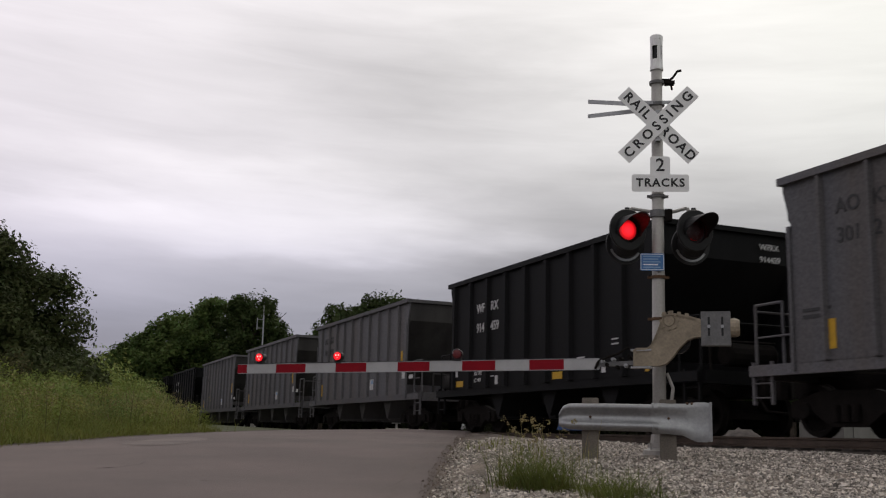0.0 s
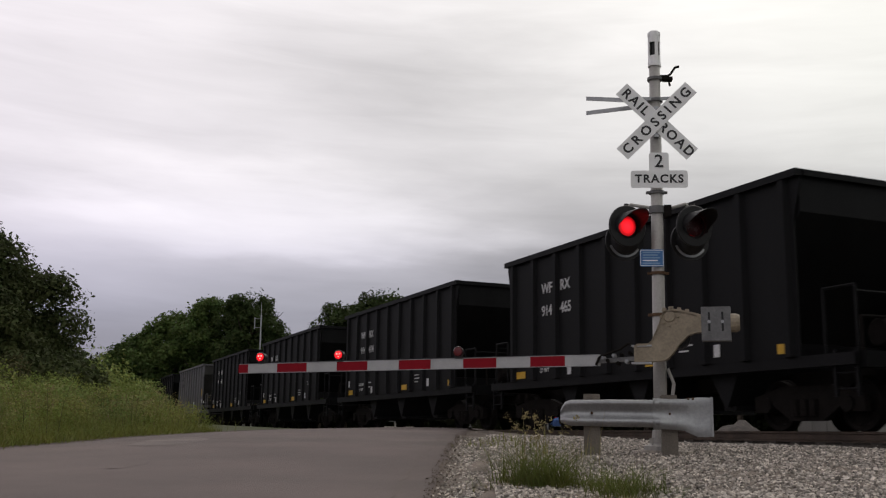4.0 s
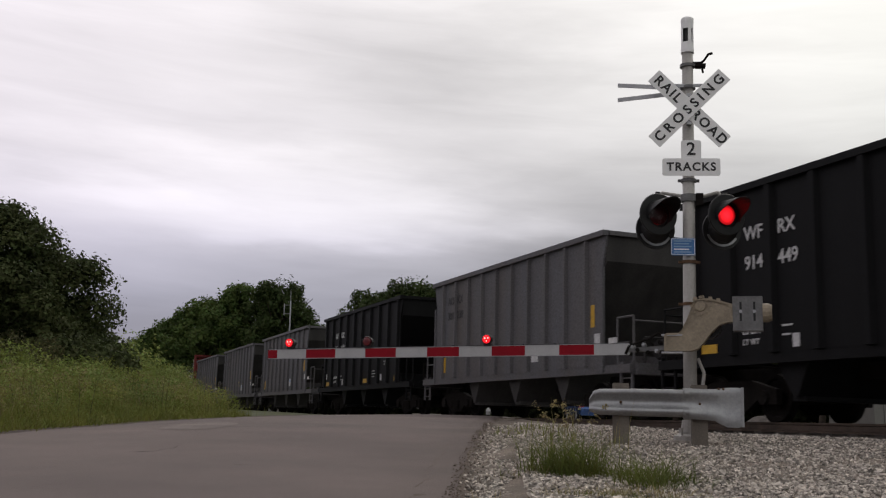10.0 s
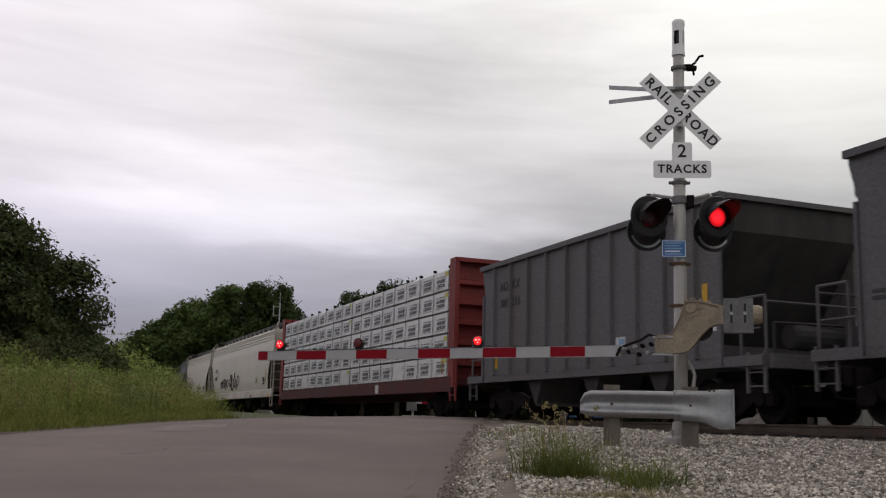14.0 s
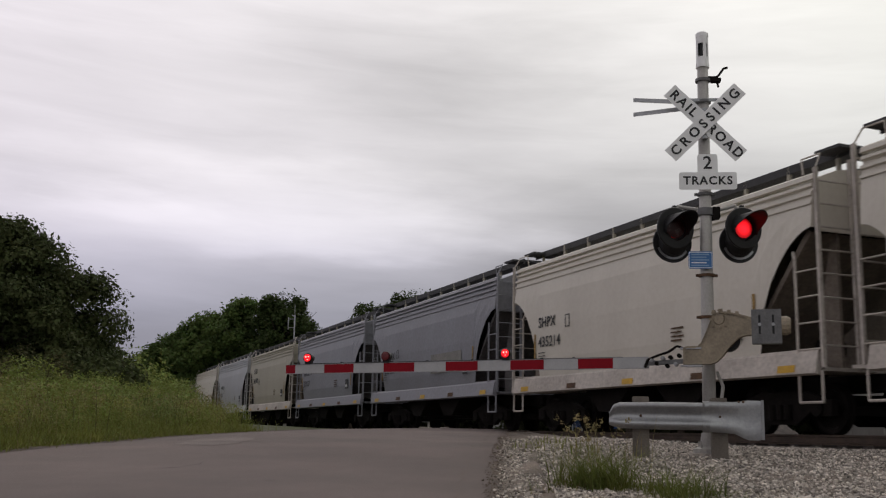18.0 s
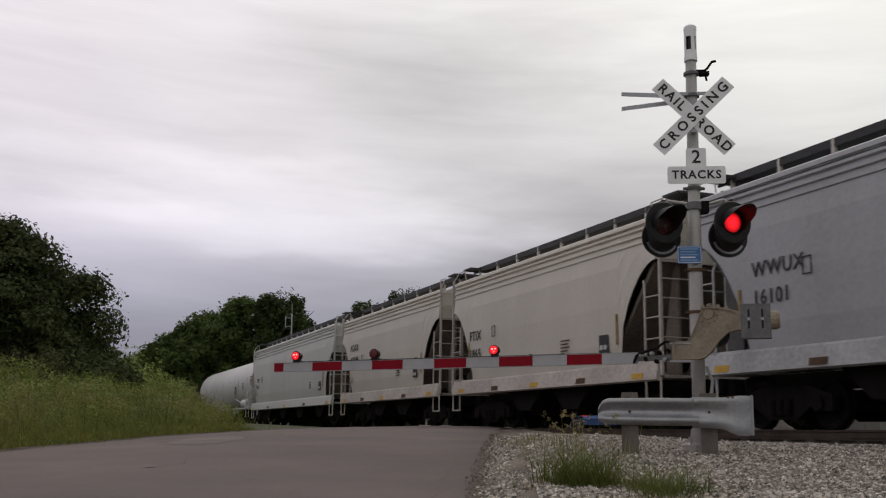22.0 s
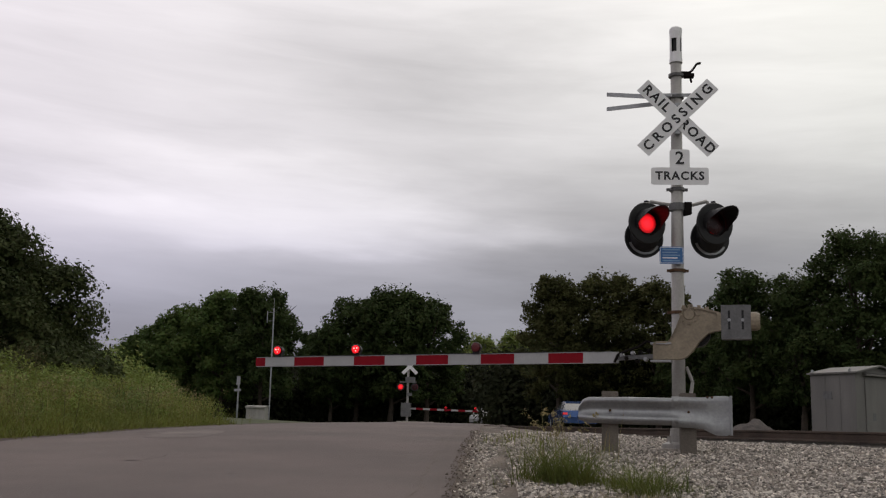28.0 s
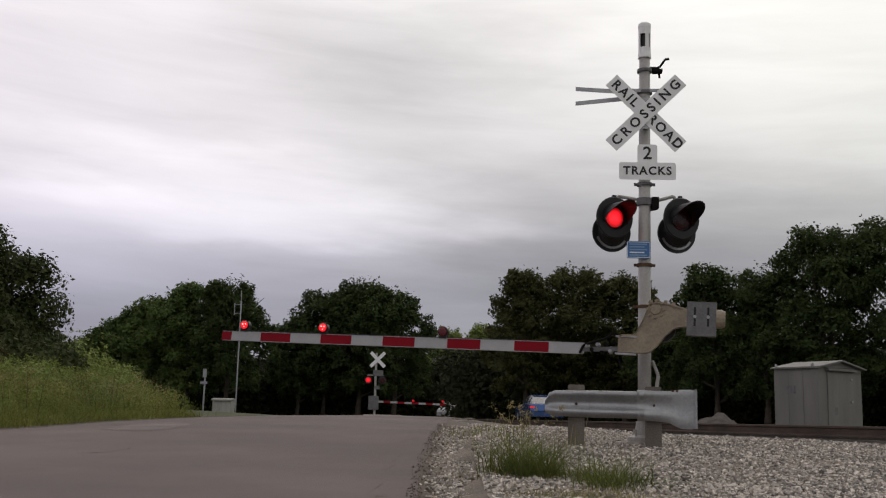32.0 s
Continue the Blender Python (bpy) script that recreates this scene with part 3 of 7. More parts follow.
def place(x=0.0, y=0.0, z=0.0):
    return Matrix.Translation((x, y, z))


WHEEL_R = 0.42


def wheelset_shape():
    s = Shape()
    for y in (-0.75, 0.75):
        d = 1 if y > 0 else -1
        s.lathe([(y - 0.075 * d, WHEEL_R + 0.025), (y - 0.045 * d, WHEEL_R + 0.02), (y - 0.035 * d, WHEEL_R), (y + 0.07 * d, WHEEL_R - 0.006), (y + 0.07 * d, 0.34), (y + 0.02 * d, 0.31), (y + 0.02 * d, 0.15), (y + 0.09 * d, 0.13), (y + 0.09 * d, 0.08)], "y", 24)
        s.box(-0.3, 0.3, y + 0.02 * d, y + 0.03 * d, -0.03, 0.03)
    s.tube((0, -1.1, 0), (0, 1.1, 0), 0.08, n=10)
    return s


def bogie_shape():
    s = Shape()
    side = [(-1.22, 0.30), (-1.22, 0.56), (-0.95, 0.62), (-0.55, 0.72), (0.55, 0.72), (0.95, 0.62), (1.22, 0.56), (1.22, 0.30), (0.98, 0.30), (0.78, 0.42), (0.46, 0.22), (0.36, 0.16), (-0.36, 0.16), (-0.46, 0.22), (-0.78, 0.42), (-0.98, 0.30)]
    for y in (-1.06, 0.94):
        s.prism(side, "y", y, y + 0.12)
        for x in (-0.9, 0.9):
            s.tube((x, y - 0.05, WHEEL_R), (x, y + 0.17, WHEEL_R), 0.13, n=12)
        for x in (-0.2, 0, 0.2):
            s.tube((x, y - 0.03, 0.24), (x, y - 0.03, 0.5), 0.075, n=8)
    s.box(-0.28, 0.28, -1.0, 1.0, 0.46, 0.70)
    s.box(-1.15, -1.05, -0.8, 0.8, 0.32, 0.42).box(1.05, 1.15, -0.8, 0.8, 0.32, 0.42)
    return s


def bogie(car, x):
    b = part("bogie", shared("bogie", bogie_shape), UNDER, car, at=place(x))
    for dx in (-0.9, 0.9):
        part("wheelset", shared("wheelset", wheelset_shape), UNDER, b, "dark steel wheels on an axle", at=place(dx, 0, WHEEL_R))


def coupler_shape(x):
    d = 1 if x > 0 else -1
    s = Shape().box(min(x, x - 0.7 * d), max(x, x - 0.7 * d), -0.09, 0.09, 0.72, 0.92)
    s.prism([(x, -0.16), (x + 0.22 * d, -0.18), (x + 0.26 * d, -0.04), (x + 0.1 * d, 0.0), (x + 0.24 * d, 0.06), (x + 0.18 * d, 0.17), (x, 0.16)], "z", 0.66, 0.98)
    s.pipe([(x - 0.2 * d, -0.35, 0.75), (x + 0.05 * d, -0.33, 0.45), (x + 0.3 * d, -0.1, 0.42)], 0.025)
    return s


def ladder_shape(x, y, z0, z1, width=0.42, rungs=6, axis="x", r=0.017):
    s = Shape()
    ends = [(x - width / 2, y), (x + width / 2, y)] if axis == "x" else [(x, y - width / 2), (x, y + width / 2)]
    for u, v in ends:
        s.box(u - 0.025, u + 0.025, v - 0.025, v + 0.025, z0, z1)
    for i in range(rungs):
        z = z0 + (z1 - z0) * (i + 0.5) / rungs
        s.tube((*ends[0], z), (*ends[1], z), r, n=6)
    return s


def open_hopper(name, label, paint, ribs, rib_w, half, top, margin=0.35):
    car = thing(name, label, "freight car", "coal hopper cars of the train")
    low = 1.12
    for y0, y1 in ((-1.58, -1.54), (1.54, 1.58)):
        part("side_sheet", Shape().prism([(-half, top), (half, top), (half, top - 0.16), (half - 0.16, top - 0.75), (half - 0.16, low), (-half + 0.16, low), (-half + 0.16, top - 0.75), (-half, top - 0.16)], "y", y0, y1), paint, car)
    def rib(sign):
        def make():
            a, b = (-1.66, -1.578) if sign < 0 else (1.578, 1.66)
            c = -1.578 if sign < 0 else 1.578
            o = -1.66 if sign < 0 else 1.66
            return Shape().prism([(-rib_w, c), (-rib_w * 0.55, o), (rib_w * 0.55, o), (rib_w, c)], "z", low + 0.02, top - 0.06)
        return make
    for i in range(ribs):
        x = -half + margin + 2 * (half - margin) * i / (ribs - 1)
        for sg in (-1, 1):
            part("rib", shared(f"{name}_rib{sg}", rib(sg)), paint, car, at=place(x))
    chord = Shape()
    for y in (-1.60, 1.60):
        chord.box(-half - 0.03, half + 0.03, y - 0.075, y + 0.075, top - 0.06, top + 0.06)
    for x in (-half, half):
        chord.box(x - 0.05, x + 0.05, -1.52, 1.52, top - 0.05, top + 0.05)
    part("top_chord", chord, paint, car)
    for d in (-1, 1):
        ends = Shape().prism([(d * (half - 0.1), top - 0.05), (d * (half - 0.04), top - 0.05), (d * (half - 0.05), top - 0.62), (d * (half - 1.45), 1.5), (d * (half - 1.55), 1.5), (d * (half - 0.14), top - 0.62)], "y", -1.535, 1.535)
        part("end_slope", ends, DARK_GREY if paint is GREY_PAINT else paint, car, "dark sloping end sheet")
    sill = Shape()
    for y in (-1.58, 1.46):
        sill.box(-half - 0.95, half + 0.95, y, y + 0.12, low - 0.16, low + 0.02)
    part("side_sill", sill, paint, car)
    part("centre_sill", Shape().box(-half - 1.2, half + 1.2, -0.28, 0.28, 0.72, 1.0), UNDER, car)
    for x in (-half - 0.9, half + 0.9):
        part("end_platform", Shape().box(x - 0.14, x + 0.14, -1.45, 1.45, low - 0.2, low + 0.04).box(x - 0.7 if x > 0 else x + 0.1, x - 0.1 if x > 0 else x + 0.7, -1.4, 1.4, low - 0.02, low + 0.03), paint, car)
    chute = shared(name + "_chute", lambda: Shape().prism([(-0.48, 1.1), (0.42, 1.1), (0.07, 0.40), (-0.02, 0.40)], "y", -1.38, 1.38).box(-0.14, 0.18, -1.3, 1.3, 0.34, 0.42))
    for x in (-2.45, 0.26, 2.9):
        part("hopper_chute", chute, DARK_GREY if paint is GREY_PAINT else paint, car, at=place(x))
    for d in (-1, 1):
        x = d * (half + 0.9)
        for y in (-1.5, 1.5):
            part("ladder", ladder_shape(x - d * 0.2, y, 0.5, 1.2, 0.44, 3, r=0.014), paint, car)
        for y in (-1.45, 1.45):
            part("handrail", Shape().pipe([(x - d * 0.65, y, 1.1), (x - d * 0.65, y, 2.15), (x, y, 2.15), (x, y, 1.1)], 0.025), paint, car)
        part("handrail", Shape().pipe([(x, -1.45, 2.05), (x, 1.45, 2.05)], 0.022), paint, car)
        part("coupler", coupler_shape(d * (half + 1.25)), UNDER, car)
    gear = Shape().lathe([(-0.55, 0.02), (-0.55, 0.2), (-0.5, 0.24), (0.5, 0.24), (0.55, 0.2), (0.55, 0.02)], "y", 14, (half + 0.42, 1.52))
    gear.lathe([(half + 0.98, 0.25), (half + 1.0, 0.27), (half + 1.02, 0.25)], "x", 16, (0.75, 1.9))
    gear.box(half + 0.8, half + 0.98, 0.6, 0.9, 1.2, 1.75).pipe([(half + 0.45, -0.9, 1.2), (half + 0.45, -0.9, 1.75), (half + 0.6, 0.5, 1.75)], 0.03)
    part("brake_gear", gear, DARK_GREY if paint is GREY_PAINT else UNDER, car, "dark brake cylinder and hand wheel")
    for x in (-half + 0.65, half - 0.65):
        bogie(car, x)
    return car


def stencil(car, lines, mat, x, z, size, gap=1.35, split=0.0, y=-1.668, spacing=1.08):
    """Car markings, line under line, on the side that faces the road; split leaves a gap over a rib."""
    for i, text in enumerate(lines):
        z1 = z - i * size * gap
        bits = text.split("|")
        for k, bit in enumerate(bits):
            me = letters(bit, size, 0.003, "LEFT", spacing, 0.004)
            part("lettering", me, mat, car, at=place(x + k * split, y, z1) @ SIDE)


def grey_hopper_base():
    car = open_hopper("grey_hopper_car", "weathered grey steel open-top coal hopper car with vertical ribs", GREY_PAINT, 10, 0.055, 5.25, 4.05, 0.84)
    for x, z0, z1 in ((-4.3, 1.3, 1.75), (4.68, 2.0, 2.5)):
        part("reflector", Shape().box(x - 0.08, x + 0.08, -1.592, -1.584, z0, z1), YELLOW, car, "yellow reflector strip")
    for d in (-1, 1):
        part("end_edge", Shape().box(min(d * 5.09, d * 5.16), max(d * 5.09, d * 5.16), -1.62, -1.56, 1.0, 3.3), GREY_PAINT, car)
        for z in (1.6,):
            part("platform_rail", Shape().tube((d * 5.12, -1.49, z), (d * 6.05, -1.49, z), 0.018, n=6), GREY_PAINT, car)
    part("placard", Shape().box(4.75, 5.0, -1.592, -1.584, 1.62, 1.85), STENCIL_WHITE, car, "small white label")
    part("placard", Shape().box(5.35, 5.7, -1.584, -1.577, 1.6, 1.72), STENCIL_WHITE, car, "small white label")
    sticker = part("placard", Shape().box(1.62, 1.98, -1.592, -1.584, 1.36, 1.72), STENCIL_WHITE, car, "white and blue paper notice")
    part("blue_band", Shape().box(1.74, 1.96, -1.597, -1.593, 1.56, 1.68), SIGN_PALE_BLUE, sticker)
    part("stencil_bars", Shape().box(-4.9, -4.3, -1.59, -1.584, 1.9, 1.95).box(-4.9, -4.4, -1.59, -1.584, 1.8, 1.85), STENCIL_DARK, car)
    return car


def black_hopper_base():
    car = open_hopper("black_hopper_car", "black steel open-top coal hopper car with broad vertical ribs", BLACK_PAINT, 10, 0.11, 5.15, 4.05)
    for x, w in ((-4.65, 0.45), (0.8, 0.45), (4.5, 0.4)):
        part("reflector", Shape().box(x, x + w, -1.592, -1.584, 1.2, 1.36), YELLOW, car, "yellow reflector strip")
    for x, z, w in ((-2.45, 1.55, 0.3), (-2.45, 1.4, 0.25), (1.9, 1.6, 0.4), (1.9, 1.5, 0.5), (1.9, 1.4, 0.35), (3.3, 1.9, 0.3), (3.3, 1.8, 0.4)):
        part("stencil_bar", Shape().box(x, x + w * 0.8, -1.592, -1.584, z, z + 0.03), STENCIL_WHITE, car, "line of small white stencilled data")
    stencil(car, ("LD LMT", "LT WT"), STENCIL_WHITE, -3.46, 1.52, 0.135, 1.35, y=-1.59)
    for x, z in ((-4.72, 1.48), (-2.2, 1.2), (2.9, 1.25), (4.72, 2.05)):
        part("placard", Shape().box(x, x + 0.16, -1.592, -1.584, z, z + 0.22), STENCIL_WHITE, car, "small white data plate")
    return car


def covered_hopper(name, label, paint, length, top=4.32, cut=1.5, curved=True, arch=0.68):
    """A closed hopper whose lower ends are cut away in a curve, with a running board on the roof."""
    car = thing(name, label, "freight car", "covered hopper cars of the train")
    worn = WORN_SILL if paint is LIGHT_GREY_PAINT else WORN_CREAM if paint in (CREAM_PAINT, DUSTY_PAINT) else paint
    h, low = length / 2, 1.22
    section = [(-1.56, 0.0), (-1.62, 0.18), (-1.64, 0.45), (-1.62, 0.72), (-1.54, 0.92), (-1.45, 0.985), (-1.38, 1.0)] if curved else [(-1.58, 0.0), (-1.58, 0.3), (-1.58, 0.6), (-1.58, 0.9), (-1.56, 0.96), (-1.52, 0.99), (-1.45, 1.0)]
    roof = [(-1.0, top + 0.16), (-0.6, top + 0.22), (0.6, top + 0.22), (1.0, top + 0.16)]
    xs = [-h + cut * (1 - math.cos(i * math.pi / 2 / 10)) for i in range(11)]
    xs = xs + [-h + cut + (2 * h - 2 * cut) * i / 14 for i in range(1, 14)] + [-x for x in reversed(xs)]
    body = Shape()
    n = 0
    for x in xs:
        q = min(h - abs(x), cut) / cut
        zl = low + (top - low) * arch * max(0.0, 1 - q ** 1.7) ** 0.62 if q < 1 else low
        ring = []
        for y, k in section:
            ring.append((y, zl + (top - zl) * k))
        full = ring + roof + [(-y, z) for y, z in reversed(ring)]
        # keep the bulge tied to height, so that the cut does not pinch the side
        full = [((math.copysign(1, y) * np.interp((z - low) / (top - low), [k for _, k in section], [-w for w, _ in section]) if z <= top + 1e-6 else y), z) for y, z in full]
        n = len(full)
        body.v += [(x, float(y), z) for y, z in full]
    for j in range(len(xs) - 1):
        body.f += [(j * n + i, j * n + i + 1, (j + 1) * n + i + 1, (j + 1) * n + i) for i in range(n - 1)]
    body.f += [tuple(range(n - 1, -1, -1)), tuple(range((len(xs) - 1) * n, len(xs) * n))]
    part("body", body, paint, car)
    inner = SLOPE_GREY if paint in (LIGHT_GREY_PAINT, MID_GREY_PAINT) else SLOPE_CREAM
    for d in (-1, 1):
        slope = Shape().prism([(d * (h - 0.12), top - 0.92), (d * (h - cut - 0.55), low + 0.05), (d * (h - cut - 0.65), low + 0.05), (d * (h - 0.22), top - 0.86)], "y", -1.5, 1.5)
        part("end_slope", slope, inner, car, "sloping end sheet coloured dark for shade and grime")
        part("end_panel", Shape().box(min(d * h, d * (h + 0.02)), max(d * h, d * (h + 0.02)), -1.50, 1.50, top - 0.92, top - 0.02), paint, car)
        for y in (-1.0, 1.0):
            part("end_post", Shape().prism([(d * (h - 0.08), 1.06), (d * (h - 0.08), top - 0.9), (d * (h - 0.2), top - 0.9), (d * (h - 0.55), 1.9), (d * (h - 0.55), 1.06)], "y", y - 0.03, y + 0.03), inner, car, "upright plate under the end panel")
        part("shear_plate", Shape().prism([(d * (h - 0.3), 1.06), (d * (h - 0.3), 2.0), (d * (h - 0.9), 1.6), (d * (h - 1.6), 1.06)], "y", -0.3, 0.3), inner, car, "gusset over the coupler, coloured dark for shade and grime")
    if length < 15:
        for x in (-2.2, 1.9):
            seams = Shape()
            for (y0, k0), (y1, k1) in zip(section[:5], section[1:5]):
                z0, z1 = low + (top - low) * k0, low + (top - low) * k1
                seams.add([(x - 0.02, y0 - 0.004, z0), (x + 0.02, y0 - 0.004, z0), (x + 0.02, y1 - 0.004, z1), (x - 0.02, y1 - 0.004, z1)], [(0, 1, 2, 3)])
            part("weld_seam", seams, paint, car)
    sill = Shape()
    for d in (-1, 1):
        sill.prism([(d * 1.56, low + 0.14), (d * 1.60, low + 0.08), (d * 1.66, 0.96), (d * 1.58, 0.93), (d * 1.48, low)], "x", -h, h)
    part("side_sill", sill, worn, car)
    for d in (-1, 1):
        part("eave_rail", Shape().prism([(d * 1.40, top + 0.1), (d * 1.54, top + 0.03), (d * 1.56, top - 0.05), (d * 1.50, top - 0.06)], "x", -h - 0.02, h + 0.02), paint, car)
        for q in (0.12, 0.27, 0.42):
            w = 1.50 + 0.05 * min(1.0, q / 0.3)
            part("side_ridge", Shape().prism([(d * (w - 0.06), top - q + 0.03), (d * (w + 0.045), top - q), (d * (w + 0.05), top - q - 0.05), (d * (w - 0.05), top - q - 0.09)], "x", -h, h), paint, car)
    part("centre_sill", Shape().box(-h - 0.3, h + 0.3, -0.28, 0.28, 0.72, 1.0), UNDER, car)
    chute = shared(name + "_chute", lambda: Shape().prism([(-1.3, 1.25), (1.3, 1.25), (0.35, 0.45), (-0.35, 0.45)], "y", -1.3, 1.3).box(-0.45, 0.45, -0.9, 0.9, 0.36, 0.47))
    bays = 4 if length > 15 else 2
    span = length - 6.6 if bays == 4 else length - 8.4
    for i in range(bays):
        part("hopper_chute", chute, UNDER if bays == 4 else DARK_GREY, car, at=place(-span / 2 + span * i / (bays - 1)))
    board = Shape()
    for y in (-0.82, 0.30):
        board.box(-h - 0.25, h + 0.25, y, y + 0.52, top + 0.5, top + 0.55)
    board.box(-h - 0.28, h + 0.28, -0.86, -0.82, top + 0.42, top + 0.57)
    board.box(-h - 0.28, -h + 0.3, -1.2, 1.2, top + 0.48, top + 0.53).box(h - 0.3, h + 0.28, -1.2, 1.2, top + 0.48, top + 0.53)
    part("running_board", board, WALKWAY, car, "dark grated roof walkway")
    props = shared(f"prop{top}", lambda: Shape().box(-0.035, 0.035, -0.03, 0.03, top + 0.1, top + 0.56))
    count = int(length / 1.25)
    for i in range(count + 1):
        for y in (-0.83, 0.83):
            part("board_bracket", props, paint, car, at=place(-h + 0.15 + (length - 0.3) * i / count, y))
    for d in (-1, 1):
        x = d * (h - 0.28)
        for y in (-1.58, 1.58):
            k = -1 if y < 0 else 1
            xo, xi, yi = d * (h + 0.12), d * (h - 0.46), y - k * 0.72
            for qx, qy in ((xo, y), (xo, yi)):
                part("ladder_post", Shape().box(qx - 0.03, qx + 0.03, qy - 0.03, qy + 0.03, 1.04, top + 0.12 + (0.2 if qy == yi else 0)), worn, car)
            part("ladder_post", Shape().pipe([(xi, y, 1.06), (xi, y, 2.85), (xi - d * 0.06, y * 0.985, 3.0)], 0.026), worn, car)
            for q in range(8):
                z = 1.4 + (top - 1.5) * q / 7
                part("rung", Shape().tube((xo, y, z), (xo, yi, z), 0.016, n=6), worn, car)
            for q in range(4):
                z = 1.35 + 0.43 * q
                part("rung", Shape().tube((xi, y, z), (xo, y, z), 0.016, n=6), worn, car)
            part("roof_handhold", Shape().pipe([(xo, y, top + 0.1), (xo - d * 0.05, y * 0.9, top + 0.38), (xo - d * 0.5, y * 0.9, top + 0.38), (xo - d * 0.5, y * 0.88, top + 0.12)], 0.015), worn, car)
            part("step", Shape().pipe([(xi, y, 1.0), (xi, y, 0.5), (xo - d * 0.05, y, 0.5), (xo - d * 0.05, y, 1.0)], 0.024), worn, car)
        part("end_platform", Shape().box(min(x, x + d * 0.3) - 0.5, max(x, x + d * 0.3), -1.45, 1.45, 1.0, 1.06), worn, car)
        part("coupler", coupler_shape(d * (h + 0.3)), UNDER, car)
    part("brake_gear", Shape().lathe([(-0.6, 0.02), (-0.6, 0.2), (-0.5, 0.25), (0.5, 0.25), (0.6, 0.2), (0.6, 0.02)], "y", 14, (h - 1.0, 1.45)).box(h - 0.6, h - 0.4, 0.5, 0.8, 1.1, 2.4), UNDER, car, "dark air reservoir on the end platform")
    for x in (-h + 1.55, h - 1.55):
        bogie(car, x)
    return car


def marks(car, x, z, mat=None):
    """Small stencilled data blocks and panels on a covered hopper."""
    bars = Shape()
    for i in range(4):
        bars.box(x, x + 0.42 - 0.07 * (i % 2), -1.655, -1.648, z - 0.08 * i, z - 0.08 * i + 0.03)
    part("stencil_bars", bars, mat or RUST, car)


TRAIN = []


def couple(car, front, rear):
    """Puts a car on the train: the line along the train at which its ends stand when the clip begins."""
    TRAIN.append((car, (front + rear) / 2))


grey_base, black_base = grey_hopper_base(), black_hopper_base()
used = set()


def coal(base, front, rear, lines, mat):
    car = base if base not in used else copy_thing(base, Matrix.Identity(4))
    used.add(base)
    black = base is black_base
    TRAIN.append((car, (front + rear) / 2, lines, mat, black))


COAL = [(0, -0.2, 10.39, "AO|KX", "301|2"), (1, 13.6, 23.98, "WF|RX", "914|459"), (0, 27.24, 37.79, "AO|KX", "301|192"), (0, 40.99, 51.56, "AO|KX", "301|201"),
        (0, 54.75, 65.22, "AO|KX", "301|204"), (1, 68.5, 78.8, "WF|RX", "914|465"), (1, 82.0, 92.1, "WF|RX", "914|414"), (1, 95.6, 105.9, "WF|RX", "914|442"),
        (1, 109.2, 119.4, "WF|RX", "914|467"), (0, 122.7, 133.24, "AO|KX", "301|206"), (1, 136.5, 146.7, "WF|RX", "914|447"), (1, 150.1, 160.3, "WF|RX", "914|449"),
        (0, 163.4, 173.7, "AO|KX", "301|230"), (1, 177.1, 187.2, "WF|RX", "914|448"), (0, 190.5, 200.9, "AO|KX", "301|211"), (0, 204.0, 214.3, "AO|KX", "301|20"), (0, 217.5, 227.88, "AO|KX", "301|216")]
for kind, f, r, a, b in COAL:
    coal((grey_base, black_base)[kind], f, r, (a, b), (STENCIL_DARK, STENCIL_WHITE)[kind])
for entry in TRAIN:
    car, mid, lines, mat, black = entry
    if black:
        stencil(car, lines, mat, -3.37, 3.22, 0.34, 1.53, split=0.87, y=-1.59, spacing=0.95)
        for k, line in enumerate(lines):
            part("lettering", letters(line.replace("|", ""), 0.17, 0.003, "LEFT", 1.0, 0.002), mat, car, at=place(5.19, 0.68, 3.74 - 0.25 * k) @ FRONT)
    else:
        stencil(car, lines, mat, -4.12, 3.42, 0.33, 1.36, split=0.72, y=-1.59, spacing=1.0)
TRAIN = [e[:2] for e in TRAIN]


PRINT_GREY = material("faded_print", (0.13, 0.13, 0.135), 0.6, vary=0.3, scale=8, grain=40, bump=0)
TAG_YELLOW = material("yellow_tag", (0.50, 0.48, 0.10), 0.6, vary=0.2, scale=8, grain=40, bump=0)


def bundle_shape():
    """A wrapped pack with softened edges and a slightly slack front sheet."""
    s = Shape()
    n = 6
    for x, k in ((-0.605, 0.93), (-0.59, 1.0), (-0.3, 1.0), (0.0, 1.0), (0.3, 1.0), (0.59, 1.0), (0.605, 0.93)):
        slack = 0.012 * math.sin(x * 9)
        for y, z in ((-1.5 - slack, 0.03), (-1.5 + slack, 0.3), (-1.5, 0.6), (-1.47, 0.625), (-0.12, 0.625), (-0.12, 0.0)):
            s.v.append((x, y, 0.3 + (z - 0.3) * k))
    for j in range(6):
        s.f += [(j * n + i, j * n + (i + 1) % n, (j + 1) * n + (i + 1) % n, (j + 1) * n + i) for i in range(n)]
    s.f += [tuple(range(n - 1, -1, -1)), tuple(range(6 * n, 7 * n))]
    return s


